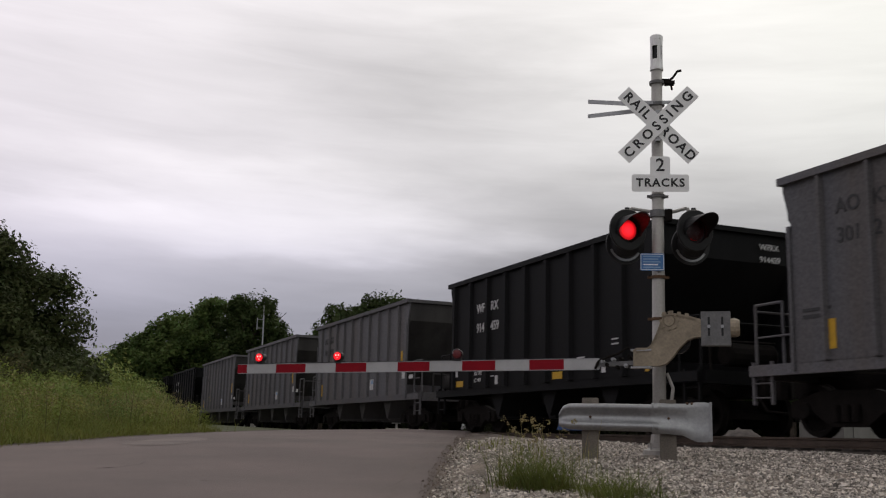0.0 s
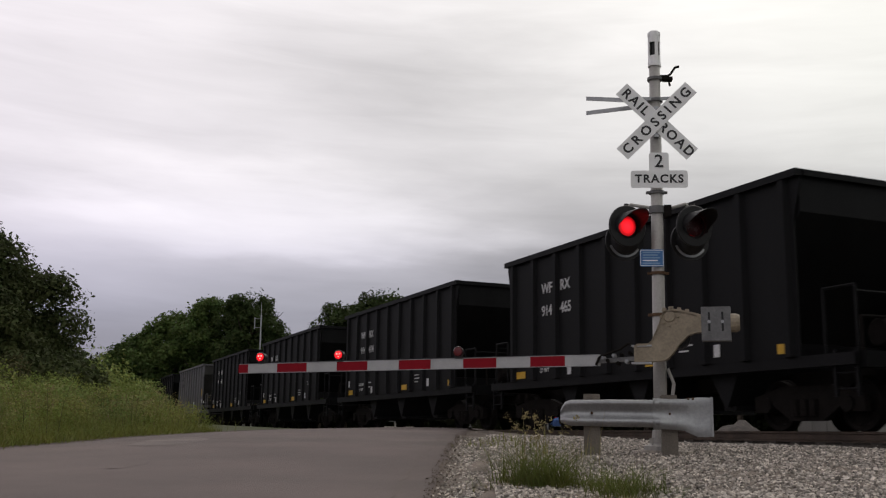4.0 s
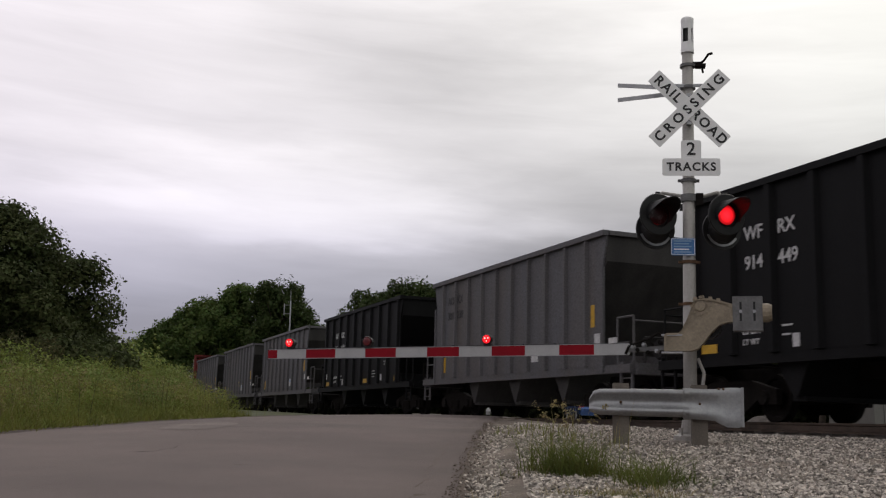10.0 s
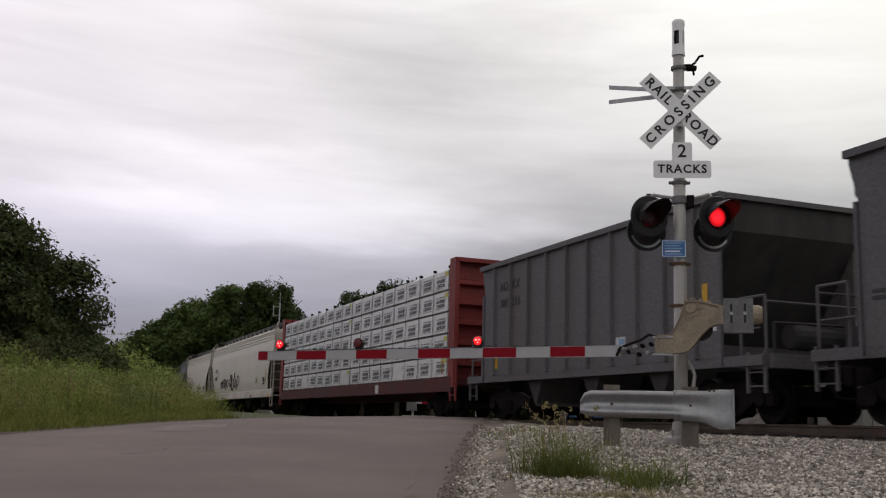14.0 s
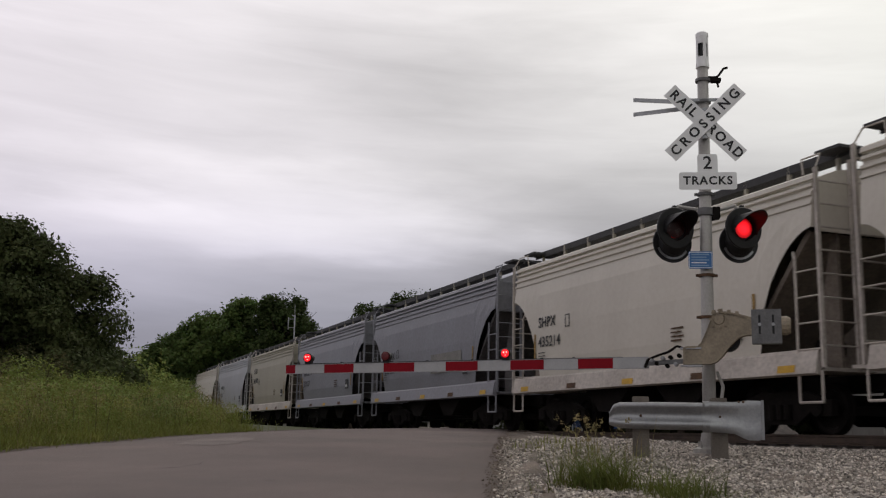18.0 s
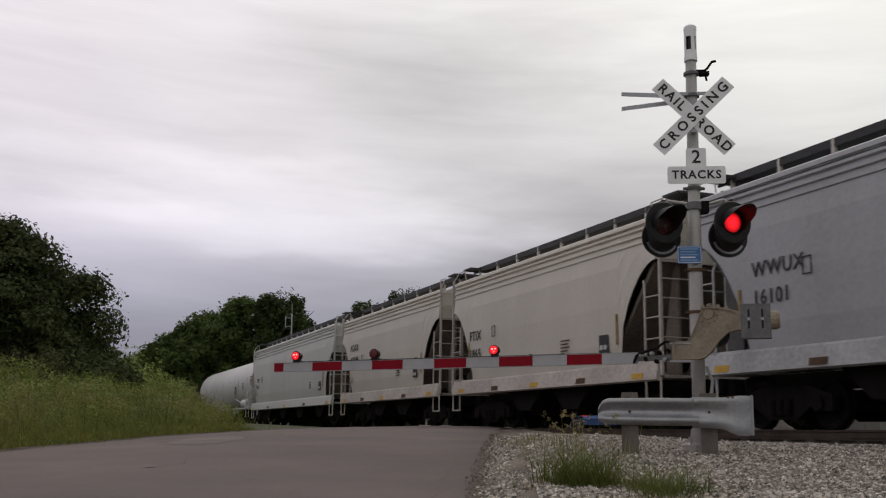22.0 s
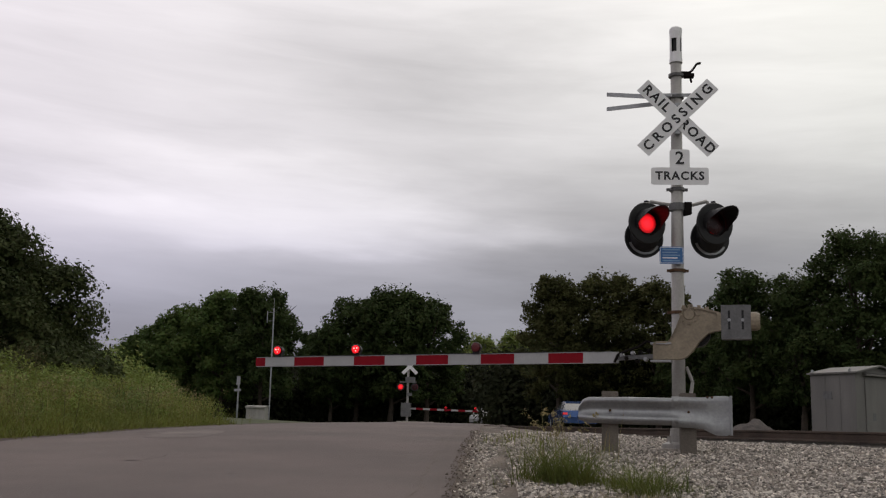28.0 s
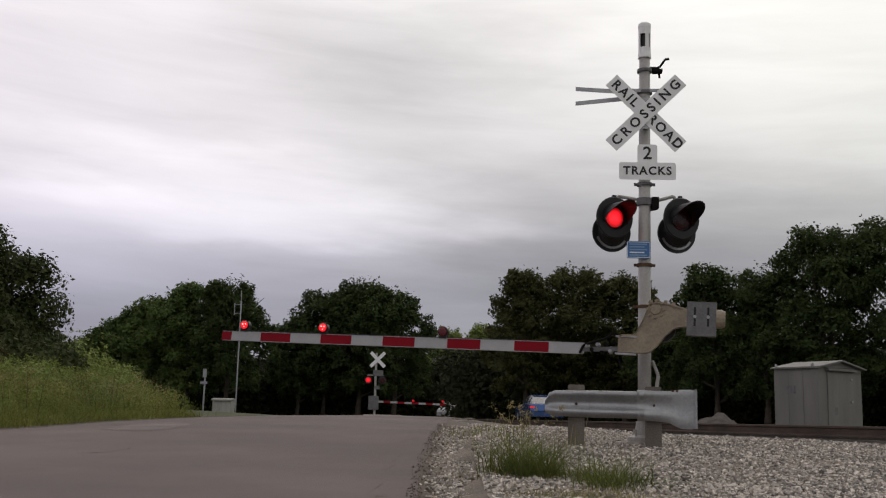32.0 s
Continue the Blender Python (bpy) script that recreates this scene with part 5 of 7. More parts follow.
def crossing_mast(x, y, z0):
    mast = thing("crossing_signal", "grey steel crossing signal mast with crossbuck and two red flashing lights", "railway signal", m=place(x, y, z0) @ Matrix.Rotation(radians(0.38), 4, "Y"))
    zz = lambda z: z * 0.9925 - z0
    part("pole", Shape().lathe([(0.22, 0.082), (zz(1.0), 0.08), (zz(4.93), 0.068)], "z", 20), MAST_PAINT, mast, smooth=True)
    base = Shape().lathe([(0.0, 0.2), (0.05, 0.2), (0.08, 0.12), (0.24, 0.1), (0.24, 0.02)], "z", 16)
    for k in range(4):
        a = radians(45 + 90 * k)
        base.tube((0.16 * math.cos(a), 0.16 * math.sin(a), 0.04), (0.16 * math.cos(a), 0.16 * math.sin(a), 0.14), 0.014)
    part("base", base, MAST_PAINT, mast)
    part("foundation", Shape().box(-0.24, 0.24, -0.24, 0.24, -0.3, 0.0), STONE, mast, "grey concrete footing")
    # bell housing on top, with an oval slot
    bell = Shape()
    n, r, z1, z2 = 20, 0.078, zz(4.91), zz(5.30)
    for k in range(n):
        a0, a1 = k * math.tau / n, (k + 1) * math.tau / n
        c = (math.degrees((a0 + a1) / 2) - 225) % 360
        lo, hi = zz(5.02), zz(5.20)
        spans = [(z1, lo), (hi, z2)] if c < 50 or 80 < c < 95 else [(z1, z2)]
        for a, b in spans:
            vs = [(rr * math.cos(t), rr * math.sin(t), w) for w in (a, b) for t in (a0, a1) for rr in (r, r - 0.008)]
            bell.add(vs, [(0, 2, 6, 4), (1, 5, 7, 3), (0, 1, 3, 2), (4, 6, 7, 5), (0, 4, 5, 1), (2, 3, 7, 6)])
    part("bell_cap", Shape().lathe([(zz(5.29), 0.082), (zz(5.34), 0.08), (zz(5.36), 0.06), (zz(5.36), 0.01)], "z", 20), SIGN_WHITE, mast)
    part("bell_collar", Shape().lathe([(zz(4.88), 0.06), (zz(4.88), 0.083), (zz(4.93), 0.083), (zz(4.93), 0.06)], "z", 20), SIGN_WHITE, mast)
    part("bell", bell, SIGN_WHITE, mast, "grey bell housing with an oval slot", weld=True)
    part("bell_drum", Shape().lathe([(zz(4.93), 0.05), (zz(5.28), 0.05)], "z", 12), SIGNAL_BLACK, mast)
    for z in (4.71, 4.42, 3.21, 2.18, 1.66):
        ring = Shape().lathe([(zz(z) - 0.018, 0.07), (zz(z) - 0.018, 0.096), (zz(z) + 0.018, 0.096), (zz(z) + 0.018, 0.07)], "z", 16)
        if z < 4:
            ring.box(-0.13, 0.13, -0.02, 0.02, zz(z) - 0.015, zz(z) + 0.015)
        part("clamp", ring, RUST if z < 2.5 else CAST_GREY, mast)
    br = Shape().box(0.06, 0.16, -0.03, 0.03, zz(4.70), zz(4.76))
    br.pipe([(0.12, 0, zz(4.72)), (0.2, 0, zz(4.78)), (0.26, 0, zz(4.87)), (0.31, 0, zz(4.88))], 0.016).pipe([(0.17, 0, zz(4.74)), (0.19, 0, zz(4.62))], 0.014).box(0.1, 0.22, -0.05, 0.05, zz(4.69), zz(4.73))
    part("lamp_bracket", br, UNDER, mast, "small dark bracket")
    # crossbuck: two blades with lettering
    cz = zz(4.11)
    for k, (ang, words, yy) in enumerate(((-45, ("RAIL", "ROAD"), -0.125), (45, ("CROSSING",), -0.150))):
        m = Matrix.Translation((0.0, yy, cz)) @ Matrix.Rotation(radians(-ang), 4, "Y")
        blade = part("crossbuck_blade", plate_shape(1.22, 0.2, 0.006, 0.008), SIGN_WHITE, mast, "white crossbuck blade with black letters", at=m)
        part("blade_border", Shape().box(-0.605, 0.605, 0.004, 0.012, -0.096, 0.096), STEEL, blade)
        for i, w in enumerate(words):
            if len(words) == 2:
                off = -0.36 if i == 0 else 0.34
            else:
                off = 0.0
            part("lettering", letters(w, 0.168, 0.001, "CENTER", 1.28 if len(words) == 2 else 1.56, 0.0042), SIGN_BLACK, blade, at=place(off, -0.006, -0.003) @ SIDE)
    part("sign_bracket", Shape().box(-0.03, 0.03, -0.12, -0.05, cz - 0.2, cz + 0.2).box(-0.2, 0.2, -0.075, -0.06, zz(4.41), zz(4.45)), STEEL, mast)
    # the far crossbuck, almost edge on
    for z_out, z_in, dz in ((4.535, 4.455, 0.03), (4.335, 4.415, -0.02)):
        vs = []
        for xx, z, q in ((-0.86, z_out, 0.026), (0.05, z_in, 0.03)):
            for yy in (0.12, 0.13):
                for s in (-1, 1):
                    vs.append((xx, yy + 0.08 * (xx < -0.5), zz(z) + s * q))
        part("back_blade", Shape().add(vs, [(0, 1, 3, 2), (4, 6, 7, 5), (0, 4, 5, 1), (2, 3, 7, 6), (0, 2, 6, 4), (1, 5, 7, 3)]), STEEL, mast, "back of a second crossbuck, seen almost on edge")
    two = part("number_plate", plate_shape(0.245, 0.26, 0.005, 0.03), SIGN_WHITE, mast, "white sign plate with the number two", at=place(0.02, -0.12, zz(3.57)))
    part("lettering", letters("2", 0.23, 0.001, "CENTER", 1.0, 0.003), SIGN_BLACK, two, at=place(0, -0.006, 0.012) @ SIDE)
    tr = part("tracks_plate", plate_shape(0.70, 0.22, 0.005, 0.03), SIGN_WHITE, mast, "white sign plate with the word TRACKS", at=place(0.02, -0.126, zz(3.355)))
    part("lettering", letters("TRACKS", 0.145, 0.001, "CENTER", 1.16, 0.004), SIGN_BLACK, tr, at=place(0, -0.006, 0.0) @ SIDE)
    blue = part("notice_plate", plate_shape(0.29, 0.215, 0.004, 0.02), SIGN_BLUE, mast, "small blue emergency notice plate", at=place(-0.085, -0.115, zz(2.355)))
    part("plate_border", Shape().box(-0.135, 0.135, -0.004, -0.003, 0.092, 0.098).box(-0.135, 0.135, -0.004, -0.003, -0.098, -0.092).box(-0.139, -0.133, -0.004, -0.003, -0.095, 0.095).box(0.133, 0.139, -0.004, -0.003, -0.095, 0.095), SIGN_WHITE, blue)
    for k in range(5):
        part("text_bar", Shape().box(-0.11, 0.10 - 0.03 * (k % 2), -0.005, -0.003, 0.062 - 0.034 * k, 0.076 - 0.034 * k), SIGN_PALE_BLUE if k != 3 else SIGN_WHITE, blue, "pale unreadable line")
    arm = Shape().pipe([(-0.36, 0.02, zz(2.98)), (-0.33, 0.02, zz(3.06)), (-0.1, 0.0, zz(3.02)), (0.1, 0.0, zz(3.0)), (0.2, 0.0, zz(3.02)), (0.36, 0.02, zz(3.07)), (0.41, 0.02, zz(2.98))], 0.022, 8)
    part("junction_box", Shape().lathe([(zz(2.94), 0.07), (zz(2.94), 0.1), (zz(3.03), 0.1), (zz(3.03), 0.07)], "z", 14), CAST_GREY, mast, "dark clamp of the light arms")
    part("junction_box", Shape().prism([(0.08, zz(2.88)), (0.17, zz(2.9)), (0.17, zz(3.04)), (0.08, zz(3.04))], "y", -0.07, 0.05), UNDER, mast, "dark terminal box")
    part("cross_arm", arm, MAST_PAINT, mast)
    for xx, ph in ((-0.375, 0), (0.44, 1)):
        flasher(mast, place(xx, -0.10, zz(2.76)) @ Matrix.Rotation(radians(26), 4, "Z") @ Matrix.Rotation(radians(3), 4, "X"), ph)
        back = part("signal_head", Shape().lathe([(-0.02, 0.05), (-0.02, 0.25), (0.0, 0.255), (0.015, 0.245), (0.015, 0.02)], "y", 32), SIGNAL_BLACK, mast, "round black background of the rear light", at=place(xx - 0.01, 0.26, zz(2.64)) @ Matrix.Rotation(radians(14), 4, "Z"))
        part("housing", Shape().lathe([(-0.17, 0.01), (-0.17, 0.1), (-0.1, 0.17), (-0.02, 0.19)], "y", 20), SIGNAL_BLACK, back)
        # A steel crescent stands in for the highlight inside the rear hood.
        part("rim", Shape().prism([(0.175 * math.cos(radians(a)), 0.175 * math.sin(radians(a))) for a in range(200, 331, 13)] + [(0.215 * math.cos(radians(a)), 0.215 * math.sin(radians(a))) for a in range(330, 199, -13)], "y", -0.03, -0.019), STEEL, back, "pale crescent drawn for the highlight in the rear hood")
        part("stem", Shape().tube((xx, 0.02, zz(2.92)), (xx, 0.02, zz(3.07)), 0.03), SIGNAL_BLACK, mast)
    part("conduit", Shape().pipe([(0.09, -0.03, zz(1.0)), (0.16, -0.04, zz(0.82)), (0.12, -0.05, zz(0.55)), (0.1, -0.02, 0.1)], 0.022), MAST_PAINT, mast)
    return mast


crossing_mast(2.585, 10.6, 0.02)

# ---- the gate: pivots near the mast, arm over the road ----
GATE_YAW = math.atan2(0.207, -0.978)
GATE_HOME = Matrix.Translation((2.565, 10.28, 1.48)) @ Matrix.Rotation(GATE_YAW, 4, "Z")   # x to the tip, y to the viewer
gate = thing("crossing_gate", "lowered crossing gate arm with red-white stripes and red lights", "barrier", m=GATE_HOME)
cast = [(0.287, -0.25), (0.14, -0.247), (0.09, -0.20), (0.02, -0.055), (-0.04, 0.098), (-0.065, 0.164), (-0.2, 0.178), (-0.343, 0.15), (-0.49, 0.107), (-0.49, -0.10), (-0.42, -0.105), (-0.338, -0.135), (-0.238, -0.233), (-0.163, -0.338), (-0.09, -0.41), (-0.012, -0.434), (0.29, -0.438)]
part("arm_casting", Shape().prism(cast, "y", 0.04, 0.16), BEIGE_CAST, gate, "beige S-shaped cast arm bracket")
edge = Shape()
for (a, b), (c, d) in zip(cast, cast[1:] + cast[:1]):
    edge.add([(a, 0.16, b), (c, 0.16, d), (c, 0.178, d), (a, 0.178, b), (a * 0.9 - 0.005, 0.178, b * 0.9), (c * 0.9 - 0.005, 0.178, d * 0.9)], [(0, 1, 2, 3), (3, 2, 5, 4)])
part("casting_rim", edge, BEIGE_CAST, gate)
for k in range(8):
    a = k * math.tau / 8
    part("bolt", Shape().tube((-0.13 + 0.1 * math.cos(a), 0.15, 0.09 + 0.1 * math.sin(a)), (-0.13 + 0.1 * math.cos(a), 0.19, 0.09 + 0.1 * math.sin(a)), 0.016, n=6), BEIGE_CAST, gate)
for x, z in ((-0.07, 0.2), (-0.15, 0.215), (-0.24, 0.20), (-0.33, 0.18)):
    part("lug", Shape().box(x - 0.02, x + 0.02, 0.06, 0.14, z - 0.06, z), BEIGE_CAST, gate)
part("pivot_hub", Shape().lathe([(-0.28, 0.1), (0.05, 0.1), (0.175, 0.06), (0.175, 0.01)], "y", 18, (-0.13, 0.09)), BEIGE_CAST, gate)
part("gear_case", Shape().lathe([(-0.2, 0.02), (-0.2, 0.15), (0.03, 0.16), (0.03, 0.02)], "y", 20, (-0.2, -0.12)), SIGNAL_BLACK, gate, "dark round gear case")
weight = part("counterweight", Shape().box(-0.82, -0.49, 0.02, 0.17, -0.20, 0.195), CAST_GREY, gate, "grey steel counterweight with two slots")
for x in (-0.58, -0.73):
    part("slot", Shape().box(x - 0.012, x + 0.012, 0.17, 0.174, -0.09, 0.13), SIGNAL_BLACK, weight)
    part("bolt", Shape().tube((x, 0.16, 0.02), (x, 0.19, 0.02), 0.02, n=6), STEEL, weight, "bright bolt head")
part("counterweight_stub", Shape().lathe([(-0.92, 0.02), (-0.92, 0.09), (-0.88, 0.11), (-0.82, 0.11)], "x", 14, (0.09, 0.01)), BEIGE_CAST, gate)
part("arm_clamp", Shape().prism([(0.28, -0.42), (0.70, -0.445), (0.74, -0.435), (0.70, -0.395), (0.45, -0.38), (0.28, -0.37)], "y", 0.06, 0.14), CAST_GREY, gate, "dark bolted arm clamp")
for x, z in ((0.34, -0.33), (0.44, -0.35), (0.53, -0.36), (0.60, -0.42), (0.48, -0.45), (0.66, -0.38), (0.38, -0.43)):
    part("clamp_bolt", Shape().tube((x, 0.03, z), (x, 0.16, z), 0.026, n=6).tube((x, 0.16, z), (x, 0.19, z), 0.014, n=6), UNDER if x not in (0.53, 0.38, 0.66) else STEEL, gate)
part("arm_cable", Shape().pipe([(0.27, 0.13, -0.25), (0.36, 0.15, -0.22), (0.46, 0.16, -0.29), (0.58, 0.17, -0.33), (0.70, 0.16, -0.38), (0.74, 0.15, -0.47)], 0.016), UNDER, gate)
for z in (-0.258, -0.462):
    part("clamp_tab", Shape().box(0.08, 0.32, 0.05, 0.175, z, z + 0.02), STEEL, gate, "bright flange plate")
ARM_Z0, TIP, STRIPE = -0.41, 5.515, 0.4255


def arm_piece(x0, x1):
    def ends(x):
        k = (x - 0.68) / (TIP - 0.68)
        c = ARM_Z0 - 0.077 * k
        h = 0.062 - 0.006 * k
        return c, h
    vs = []
    for x in (x0, x1):
        c, h = ends(x)
        for y in (0.09, 0.13):
            for s in (-1, 1):
                vs.append((x, y, c + s * h))
    return Shape().add(vs, [(0, 1, 3, 2), (4, 6, 7, 5), (0, 4, 5, 1), (2, 3, 7, 6), (0, 2, 6, 4), (1, 5, 7, 3)])


x, red = TIP, True
first = 0.14
while x > 0.70:
    x0 = max(0.68, x - (first if x == TIP else STRIPE))
    part("arm_stripe", arm_piece(x0 + 0.0005, x - 0.0005), STRIPE_RED if red else STRIPE_WHITE, gate, "red reflective stripe" if red else "white reflective stripe")
    x, red = x0, not red
trim = Shape()
for s in (-1, 1):
    vs = []
    for x in (0.7, TIP - 0.01):
        k = (x - 0.68) / (TIP - 0.68)
        c, h = ARM_Z0 - 0.077 * k, 0.062 - 0.006 * k
        for y in (0.085, 0.135):
            for q in (0.0, 0.006):
                vs.append((x, y, c + s * (h + q)))
    trim.add(vs, [(0, 1, 3, 2), (4, 6, 7, 5), (0, 4, 5, 1), (2, 3, 7, 6), (0, 2, 6, 4), (1, 5, 7, 3)])
part("arm_trim", trim, STEEL, gate)
wire = Shape()
pts = [(x, 0.11, ARM_Z0 + 0.069 - 0.077 * (x - 0.68) / (TIP - 0.68)) for x in (1.0, 2.4, 3.3, 4.4, 5.15)]
wire.pipe(pts, 0.007)
for x in (1.6, 2.0, 2.9, 3.5, 4.0, 4.7):
    z = ARM_Z0 + 0.062 - 0.077 * (x - 0.68) / (TIP - 0.68)
    wire.box(x - 0.015, x + 0.015, 0.09, 0.13, z, z + 0.02)
part("lamp_wire", wire, SIGNAL_BLACK, gate)
for dist, ph in ((0.33, None), (1.45, 0), (3.06, 1)):
    x = TIP - dist
    z = ARM_Z0 - 0.077 * (x - 0.68) / (TIP - 0.68) + 0.115
    body = part("arm_light", Shape().box(-0.045, 0.045, -0.035, 0.035, -0.055, -0.02).lathe([(-0.05, 0.055), (0.045, 0.055)], "y", 16, (0, 0.03)), SIGNAL_BLACK, gate, "small red gate light", at=place(x, 0.11, z))
    face = Matrix.Translation((0, 0.056, 0.03)) @ Matrix.Rotation(math.pi, 4, "Z")
    part("light_rim", Shape().lathe([(0.045, 0.066), (0.056, 0.06)], "y", 18, (0, 0.03)), LENS_DARK, body, "dark red lens rim")
    points = ((-0.018, 0.012, 0.011), (0.02, 0.014, 0.010), (0.004, -0.022, 0.008))
    if ph is None:
        part("lamp", Shape().lathe([(-0.012, 0.03), (-0.006, 0.052)], "y", 16), LAMP_SMALL, body, "lit red lamp", at=face)
        for dx, dz, dr in points:
            part("lamp_core", Shape().lathe([(-0.0125, dr), (-0.016, dr * 0.5)], "y", 8, (dx, dz)), LAMP_RED_CORE, body, "bright point of light", at=face)
    else:
        lamp_disc(body, face, 0.052, ph, off=LENS_RED, on=LAMP_SMALL, dots=points)

# ---- guard rail before the mast ----
rail_thing = thing("guard_rail", "short galvanised steel guard rail with flared end on timber posts", "guard rail", m=Matrix.Translation((1.378, 10.02, 0)) @ Matrix.Rotation(radians(-3), 4, "Z"))
wave = [(0.0, 0.155), (-0.062, 0.142), (-0.075, 0.115), (-0.055, 0.085), (0.0, 0.045), (0.0, -0.03), (-0.055, -0.06), (-0.078, -0.09), (-0.062, -0.125), (0.0, -0.155)]
beam = Shape()
stations = [(0.0, 0.40, 0.45, 0.2), (0.05, 0.435, 0.8, 0.9), (0.12, 0.44, 0.95, 1), (0.55, 0.44, 1, 1), (1.06, 0.44, 1, 1), (1.12, 0.44, 1.02, 1)]
n = len(wave)
for x, zc, sc, dp in stations:
    beam.v += [(x, y * dp, zc + z * sc) for y, z in wave] + [(x, y * dp + 0.004, zc + z * sc) for y, z in wave]
for j in range(len(stations) - 1):
    for i in range(n - 1):
        a, b = j * 2 * n + i, (j + 1) * 2 * n + i
        beam.f += [(a, a + 1, b + 1, b), (a + n, b + n, b + n + 1, a + n + 1)]
part("beam", beam, STEEL, rail_thing, "corrugated steel beam", smooth=True)
term = Shape()
ts = [(1.05, 0.44, 0.172, 1.0), (1.10, 0.44, 0.172, 0.55), (1.25, 0.435, 0.172, 0.38), (1.40, 0.43, 0.178, 0.25), (1.47, 0.415, 0.20, 0.14), (1.55, 0.405, 0.222, 0.08), (1.66, 0.405, 0.222, 0.06), (1.70, 0.408, 0.21, 0.05)]
for x, zc, hh, dp in ts:
    term.v += [(x, -0.012 + y * dp, zc + z / 0.155 * hh) for y, z in wave] + [(x, -0.006 + y * dp, zc + z / 0.155 * hh) for y, z in wave]
for j in range(len(ts) - 1):
    for i in range(n - 1):
        a, b = j * 2 * n + i, (j + 1) * 2 * n + i
        term.f += [(a, a + 1, b + 1, b), (a + n, b + n, b + n + 1, a + n + 1)]
part("terminal", term, STEEL, rail_thing, "dented flared steel end piece", smooth=True)
part("end_edge", Shape().box(1.695, 1.72, -0.03, 0.02, 0.19, 0.632), STEEL, rail_thing)
for x, w, zt in ((0.36, 0.19, 0.66), (1.24, 0.18, 0.655)):
    part("post", Shape().prism([(x - w / 2, -0.25), (x + w / 2, -0.25), (x + w / 2, zt - 0.01), (x + w / 2 - 0.01, zt), (x - w / 2 + 0.01, zt), (x - w / 2, zt - 0.01)], "y", 0.06, 0.22), POST_WOOD, rail_thing, "weathered square timber post")
for x, z in ((0.36, 0.44), (1.08, 0.58), (1.14, 0.58), (1.10, 0.3), (1.24, 0.44), (1.45, 0.61), (1.5, 0.61)):
    part("bolt", Shape().lathe([(-0.03, 0.005), (-0.026, 0.014), (-0.01, 0.016)], "y", 8, (x, z)), RUST, rail_thing)


# ---- across the tracks: second signal, cabinets, cars ----
def far_signal(x, y, z0):
    s = thing("far_crossing_signal", "crossing signal with crossbuck and lowered gate beyond the tracks", "railway signal", m=place(x, y, z0))
    part("pole", Shape().tube((0, 0, 0), (0, 0, 3.75), 0.07), MAST_PAINT, s)
    for a, yy in ((45, -0.1), (-45, -0.13)):
        part("crossbuck_blade", plate_shape(1.2, 0.2, 0.01), SIGN_WHITE, s, at=place(0.1, yy, 3.35) @ Matrix.Rotation(radians(a), 4, "Y"))
    part("tracks_plate", plate_shape(0.6, 0.35, 0.01), CAST_GREY, s, at=place(0.15, -0.1, 2.55))
    part("cross_arm", Shape().box(-0.5, 0.5, -0.03, 0.03, 2.4, 2.45), MAST_PAINT, s)
    for dx, ph in ((-0.42, 0), (0.42, 1)):
        head = part("signal_head", Shape().lathe([(0.05, 0.22), (-0.02, 0.24), (-0.02, 0.16)], "y", 18), SIGNAL_BLACK, s, at=place(dx, -0.1, 2.13))
        lamp_disc(head, place(0, -0.05, 0), 0.17, ph)
    part("notice_plate", plate_shape(0.3, 0.2, 0.01), CAST_GREY, s, at=place(0.12, -0.1, 1.7))
    part("gate_machine", Shape().box(-0.35, 0.2, -0.25, 0.25, 0.4, 1.2), CAST_GREY, s)
    k, red, w = 0.1, False, 0.42
    while k < 4.2:
        part("arm_stripe", Shape().box(k, min(4.2, k + w), -0.03, 0.03, 0.82 - 0.02 * k, 0.93 - 0.02 * k), STRIPE_RED if red else STRIPE_WHITE, s)
        k, red = k + w, not red
    for dx in (2.3, 4.05):
        part("arm_light", Shape().lathe([(-0.07, 0.05), (-0.05, 0.07), (0.04, 0.07)], "y", 12, (dx, 0.97)), LAMP_RED, s, "lit red gate light")
    part("kerb_stone", Shape().box(-0.6, 1.6, -0.3, 0.3, 0.0, 0.12), STONE, s)


far_signal(-7.45, 58.0, 0.42)

mast2 = thing("antenna_mast", "thin grey steel antenna mast beside the tracks", "antenna mast", m=place(-17.9, 65.3, 0.27) @ Matrix.Diagonal((1.09, 1.09, 1.09, 1.0)))
part("pole", Shape().tube((0, 0, 0), (-0.05, 0, 7.1), 0.045).tube((-0.05, 0, 7.1), (-0.07, 0, 7.75), 0.015), STEEL, mast2)
part("antenna", Shape().pipe([(-0.05, 0, 6.0), (-0.05, 0, 6.9)], 0.02).pipe([(-0.45, 0, 6.2), (-0.45, 0, 6.95)], 0.03).pipe([(-0.45, 0, 6.3), (-0.05, 0, 6.3)], 0.02).pipe([(-0.45, 0, 6.85), (-0.05, 0, 6.85)], 0.02), STEEL, mast2)

box1 = thing("trackside_box", "low weathered beige trackside equipment box", "equipment box", m=place(-19.7, 68.6, 0.2) @ Matrix.Diagonal((1.4, 1.3, 1.52, 1.0)))
part("body", Shape().box(-0.48, 0.48, -0.35, 0.35, 0, 0.74), MAST_PAINT, box1)
part("lid", Shape().prism([(-0.42, 0.74), (0.42, 0.74), (0.5, 0.70), (0.5, 0.76), (0.0, 0.82), (-0.5, 0.76), (-0.5, 0.70)], "x", -0.52, 0.52), MAST_PAINT, box1)
post1 = thing("marker_post", "slim steel trackside post with a small plate", "post", m=place(-23.1, 74.7, 0.2) @ Matrix.Diagonal((1.6, 1.6, 1.66, 1.0)))
